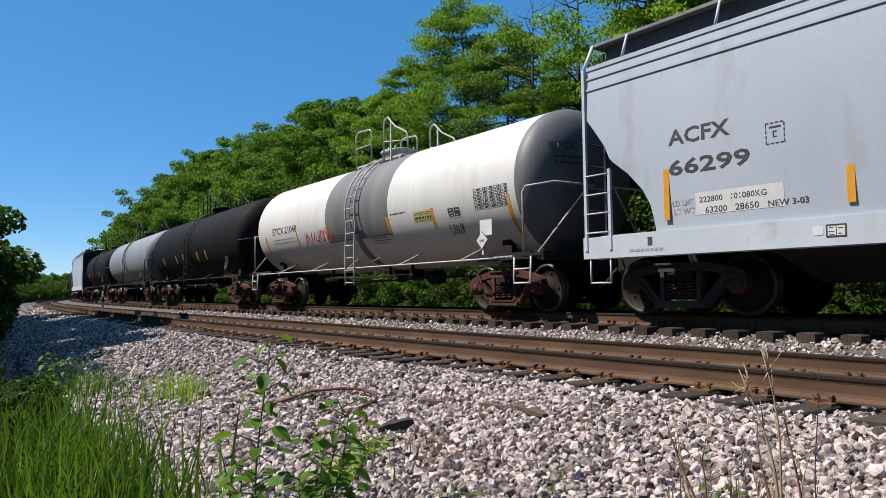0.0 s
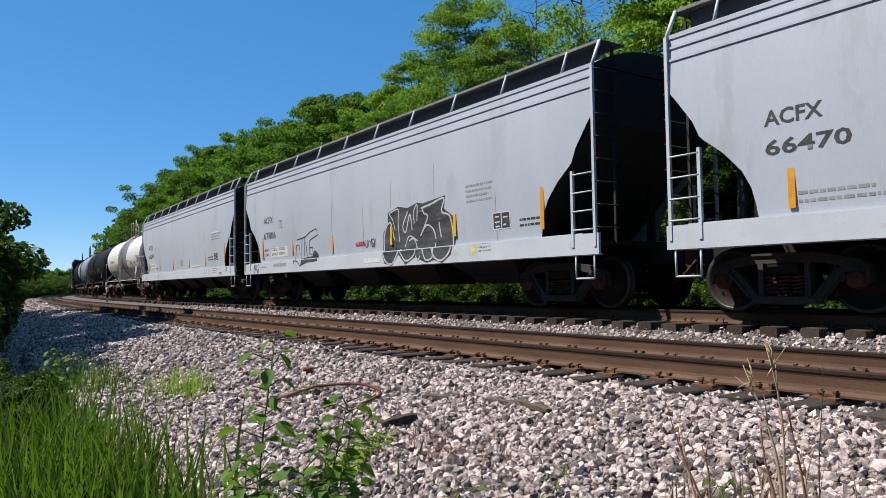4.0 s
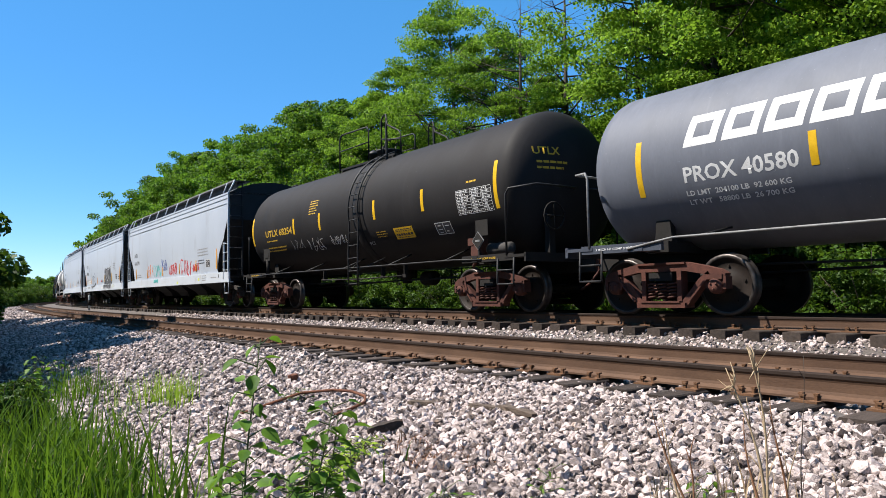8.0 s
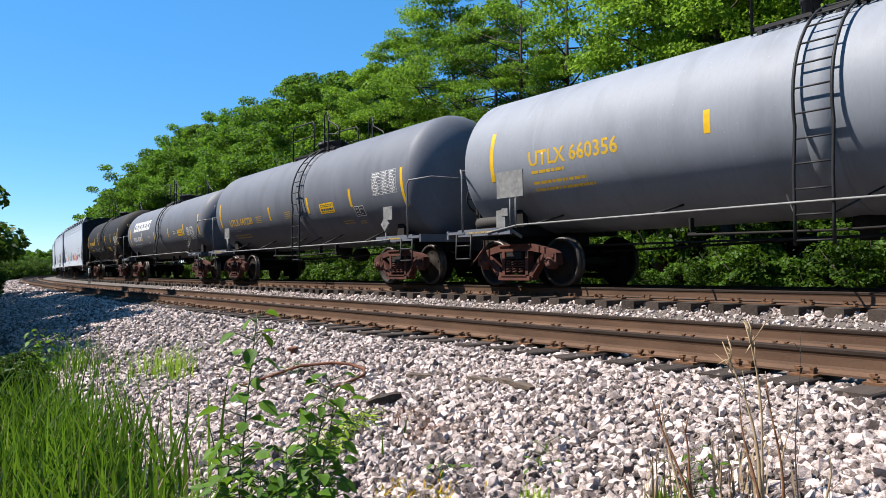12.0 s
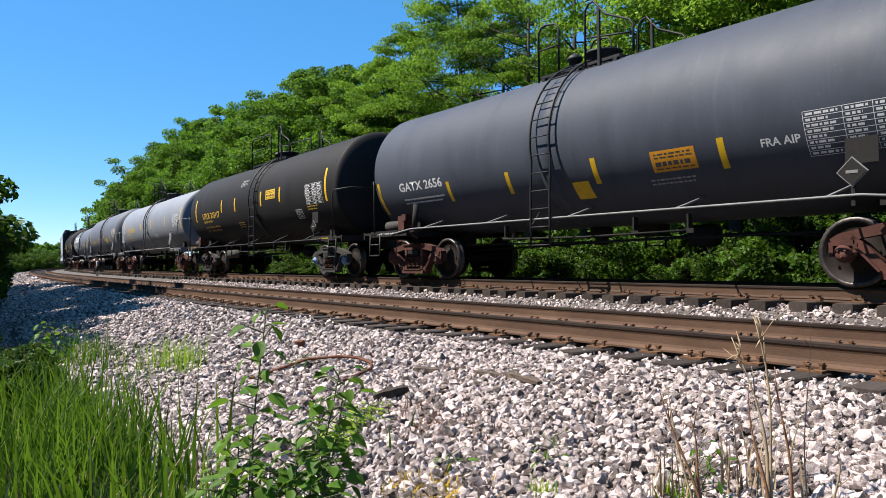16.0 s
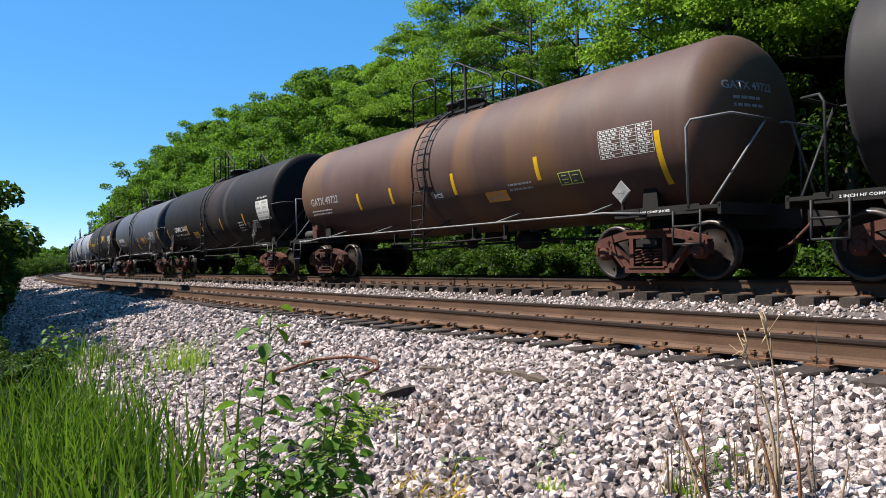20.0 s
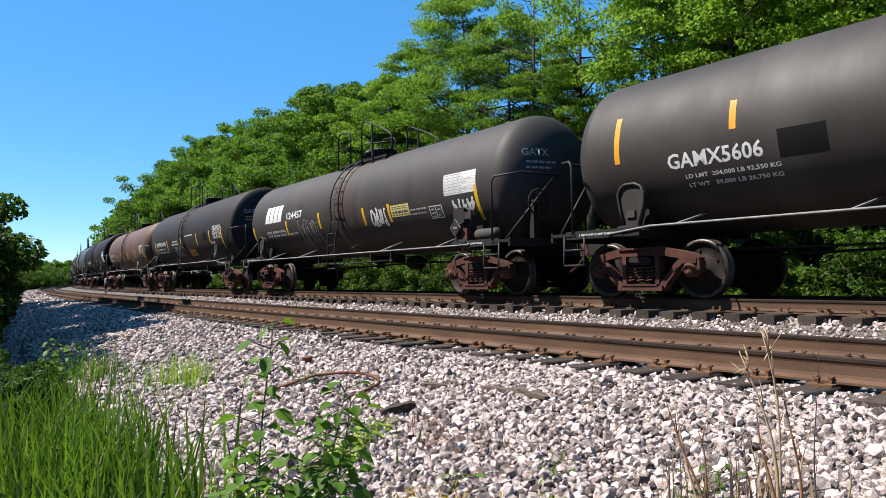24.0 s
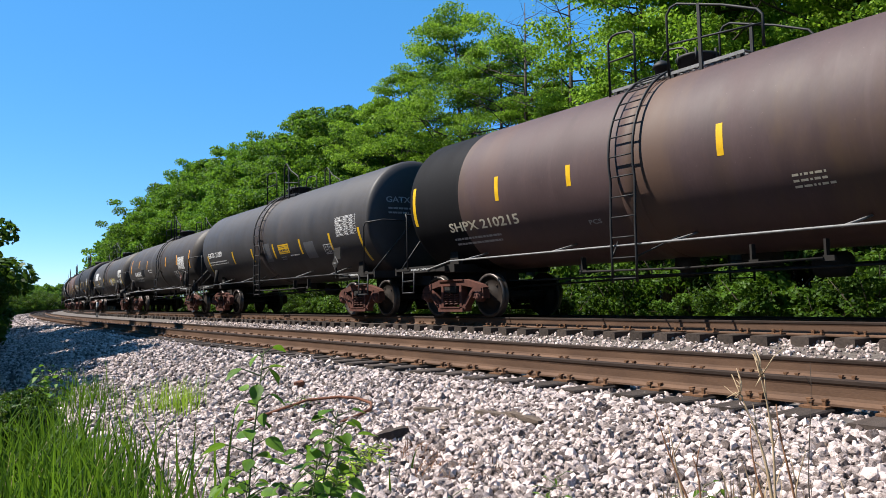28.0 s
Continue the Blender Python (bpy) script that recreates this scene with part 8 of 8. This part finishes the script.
grass("grass_tuft", "thin yellow-green grass tuft on the ballast", 51, 160, -8.7, -2.85, (0.30, 0.16), 0.42, M_LIME, 0.004)
grass("grass_tuft", "thin green grass on the ballast slope", 52, 240, -10.8, -3.5, (0.9, 0.25), 0.45, M_GRASS, 0.005)
grass("grass_tuft", "sparse green grass behind the tall stand", 53, 500, -7.4, -4.45, (1.0, 0.22), 0.50, M_GRASS, 0.007)
grass("dry_grass", "dry brown grass stems in the tall green stand", 54, 380, -4.0, -4.75, (0.9, 0.3), 0.75, M_STRAW, 0.005)
grass("dry_grass", "withered brown weeds lying on the stones", 55, 240, -4.1, -2.40, (0.26, 0.15), 0.15, M_STALK, 0.004, 1.6)
grass("dry_grass", "withered yellow weed on the stones", 56, 260, -3.2, -3.12, (0.18, 0.10), 0.12, M_ORANGEWEED, 0.008, 1.2)
grass("grass_tuft", "green undergrowth at the ballast's foot", 57, 700, -6.4, -5.0, (2.0, 0.3), 0.7, M_GRASS, 0.008)

grass("dry_grass", "pale dry straw at the foot of the stalks", 58, 34, -1.86, -2.17, (0.10, 0.05), 0.40, M_STRAW, 0.005, 0.25)
grass("dry_grass", "thin dry straw standing in the stones", 59, 26, -2.16, -2.38, (0.06, 0.04), 0.40, M_STRAW, 0.005, 0.25)
grass("grass_tuft", "small green grass tuft among the stones", 60, 40, -2.14, -2.36, (0.05, 0.03), 0.16, M_LIME, 0.006)
grass("grass_tuft", "small green grass tuft in the ballast", 61, 40, -2.72, -2.70, (0.05, 0.04), 0.13, M_LIME, 0.006)

grass("grass_tuft", "short patchy green grass on the soil", 62, 7000, -3.0, -7.0, (6.0, 1.3), 0.28, M_GRASS, 0.008)


def dry_stalk(label, x, y, top, lean, thick, seed, mat, twigs=3):
    rng = random.Random(seed)
    z0 = ground_z(x, y) - 0.03
    th = thing("dry_stalk", label, "dry plant", "dry stalks on the ballast")
    th.matrix_basis = pose(x, y, z0)
    tall = top - z0
    pts = [Vector((lean[0] * u ** 1.5 + 0.02 * math.sin(5 * u + seed), lean[1] * u ** 1.5 + 0.015 * math.cos(4 * u + seed), tall * u)) for u in np.linspace(0, 1, 10)]
    g = Geo()
    g.tube(pts, [thick * (1 - 0.8 * k / 9) * rng.uniform(0.85, 1.2) for k in range(10)], 6)
    part("stem", g, mat, th)
    for k in range(twigs):
        i = rng.randint(3, 8)
        p = pts[i]
        d = Vector((rng.uniform(-.12, .12), rng.uniform(-.08, .08), rng.uniform(0.04, 0.16)))
        part("twig", Geo().tube([p, p + d * 0.5 + Vector((0, 0, 0.02)), p + d], [thick * 0.35, thick * 0.25, thick * 0.08], 5), mat, th)
    if twigs > 2:
        # frayed head of withered leaf
        g = Geo()
        for k in range(9):
            a = rng.uniform(0, 6.28)
            e = pts[-1] + Vector((math.cos(a) * 0.03, math.sin(a) * 0.03, rng.uniform(-0.14, 0.03)))
            g.tube([pts[-2], (pts[-2] + e) / 2 + Vector((0.01, 0, 0.015)), e], [0.003, 0.004, 0.001], 4)
        part("seed_head", g, M_STRAW, th)
    return th


for side, ahead, d, top, lean, thick, seed, mat, tw in ((-0.556, 0.831, 3.5, 0.10, (-0.20, -0.05), 0.009, 1, M_STALK, 2), (-0.560, 0.828, 3.55, 0.02, (-0.16, -0.02), 0.008, 2, M_STRAW, 1), (-0.548, 0.836, 3.5, -0.10, (-0.10, -0.02), 0.010, 3, M_STALK, 1),
                                                     (-0.478, 0.878, 3.5, 0.36, (-0.10, 0.0), 0.009, 4, M_STRAW, 4), (-0.484, 0.875, 3.55, 0.26, (-0.16, 0.0), 0.010, 5, M_STRAW, 3), (-0.468, 0.884, 3.45, 0.15, (-0.03, 0.02), 0.009, 6, M_STALK, 2),
                                                     (-0.490, 0.872, 3.5, 0.05, (-0.06, 0.0), 0.010, 7, M_STALK, 1), (-0.462, 0.887, 3.5, -0.05, (0.02, 0.02), 0.008, 8, M_STRAW, 1), (-0.444, 0.896, 3.4, 0.34, (-0.02, 0.0), 0.0045, 9, M_BARK, 2),
                                                     (-0.418, 0.908, 3.5, -0.16, (-0.02, 0.0), 0.007, 10, M_STRAW, 1)):
    px, py = seen_from_camera(side, ahead, d)
    dry_stalk("dry brown weed stalk standing in the ballast", px, py, top, lean, thick, seed, mat, tw)

# a bent rusty rod, a charred log end and splinters of old sleepers on the stones
rod = [on_track(s, o, float(height(np.array(o), np.array(s))) + h) for s, o, h in ((-6.95, -2.62, 0.03), (-6.72, -2.08, 0.09), (-6.45, -1.86, 0.10), (-6.25, -1.76, 0.09), (-6.02, -1.74, 0.07), (-5.86, -1.84, 0.06), (-5.80, -2.02, 0.05), (-5.78, -2.20, 0.04))]
tagged(part("scrap_rod", Geo().tube(rod, 0.015, 8), M_RUST), "bent rusty steel rod lying on the ballast", "scrap metal")


def splinter(name, label, s, o, turn, size, mat, seed, tilt=0.0):
    rng = random.Random(seed)
    g = Geo()
    L, W, H = size
    n = 6
    for i in range(n + 1):
        x = -L / 2 + L * i / n
        k = 1.0 if 0 < i < n else 0.6
        for y, z in ((-1, -1), (1, -1), (1, 1), (0.2, 1.25), (-1, 0.9)):
            g.v.append((x + rng.uniform(-.03, .03) * L, y * W / 2 * k * rng.uniform(0.8, 1.1), z * H / 2 * k * rng.uniform(0.8, 1.1)))
    for i in range(n):
        for j in range(5):
            a, b = i * 5 + j, i * 5 + (j + 1) % 5
            g.face((a, b, b + 5, a + 5))
    g.face((4, 3, 2, 1, 0))
    g.face(tuple(n * 5 + j for j in range(5)))
    ob = tagged(part(name, g, mat), label, "scrap wood")
    ob.matrix_basis = track_pose(s, o, float(height(np.array(o), np.array(s))) + H * 0.5 + 0.025, turn) @ pose(0, 0, 0, 0, tilt, 0)
    return ob


splinter("wood_scrap", "dark charred chunk of timber on the ballast", -4.86, -2.25, 62, (0.28, 0.085, 0.07), M_TIE, 1, -12)
splinter("wood_scrap", "weathered splinter of a sleeper on the stones", -4.2, -1.44, -12, (0.52, 0.075, 0.04), M_OLDWOOD, 2)
splinter("wood_scrap", "thin grey board half sunk in the stones", -4.62, -1.42, 8, (0.34, 0.07, 0.03), M_OLDWOOD, 3)
splinter("wood_scrap", "old grey wood piece on the ballast", -5.35, -1.55, 30, (0.26, 0.08, 0.04), M_OLDWOOD, 4)
splinter("wood_scrap", "rust-coloured stub among the stones", -7.6, -1.75, 60, (0.12, 0.08, 0.07), M_RUST, 5)
splinter("wood_scrap", "broken board by the rail", -1.2, -1.2, 20, (0.30, 0.10, 0.03), M_OLDWOOD, 6)

# white marker post between the tracks
post = thing("marker_post", "short white marker post with a dark band between the tracks", "post")
post.matrix_basis = track_pose(-52.0, 3.0, -0.25)
part("post", Geo().lathe([(0.0, 0.07), (1.05, 0.07), (1.10, 0.05), (1.12, 0.0)], "z", 12), M_WHITEPOST, post)
part("band", Geo().lathe([(0.42, 0.072), (0.42, 0.078), (0.78, 0.078), (0.78, 0.072)], "z", 12), M_UNDER, post)


# ---- what moves ----
def motions():
    """The train rolls away along the curve; every wheelset turns with it."""
    times = [k * 0.5 for k in range(57)]
    for car, s0 in TRAIN:
        walk(car, [(t, track_pose(s0 - run(t), MID2, DZ)) for t in times])
    spins = [k / 15 for k in range(421)]
    for w, ax in WHEELSETS:
        walk(w, [(t, pose(ax, 0, WHEEL_R, 0, -math.degrees(run(t) / WHEEL_R) % 360, 0)) for t in spins])


motions()
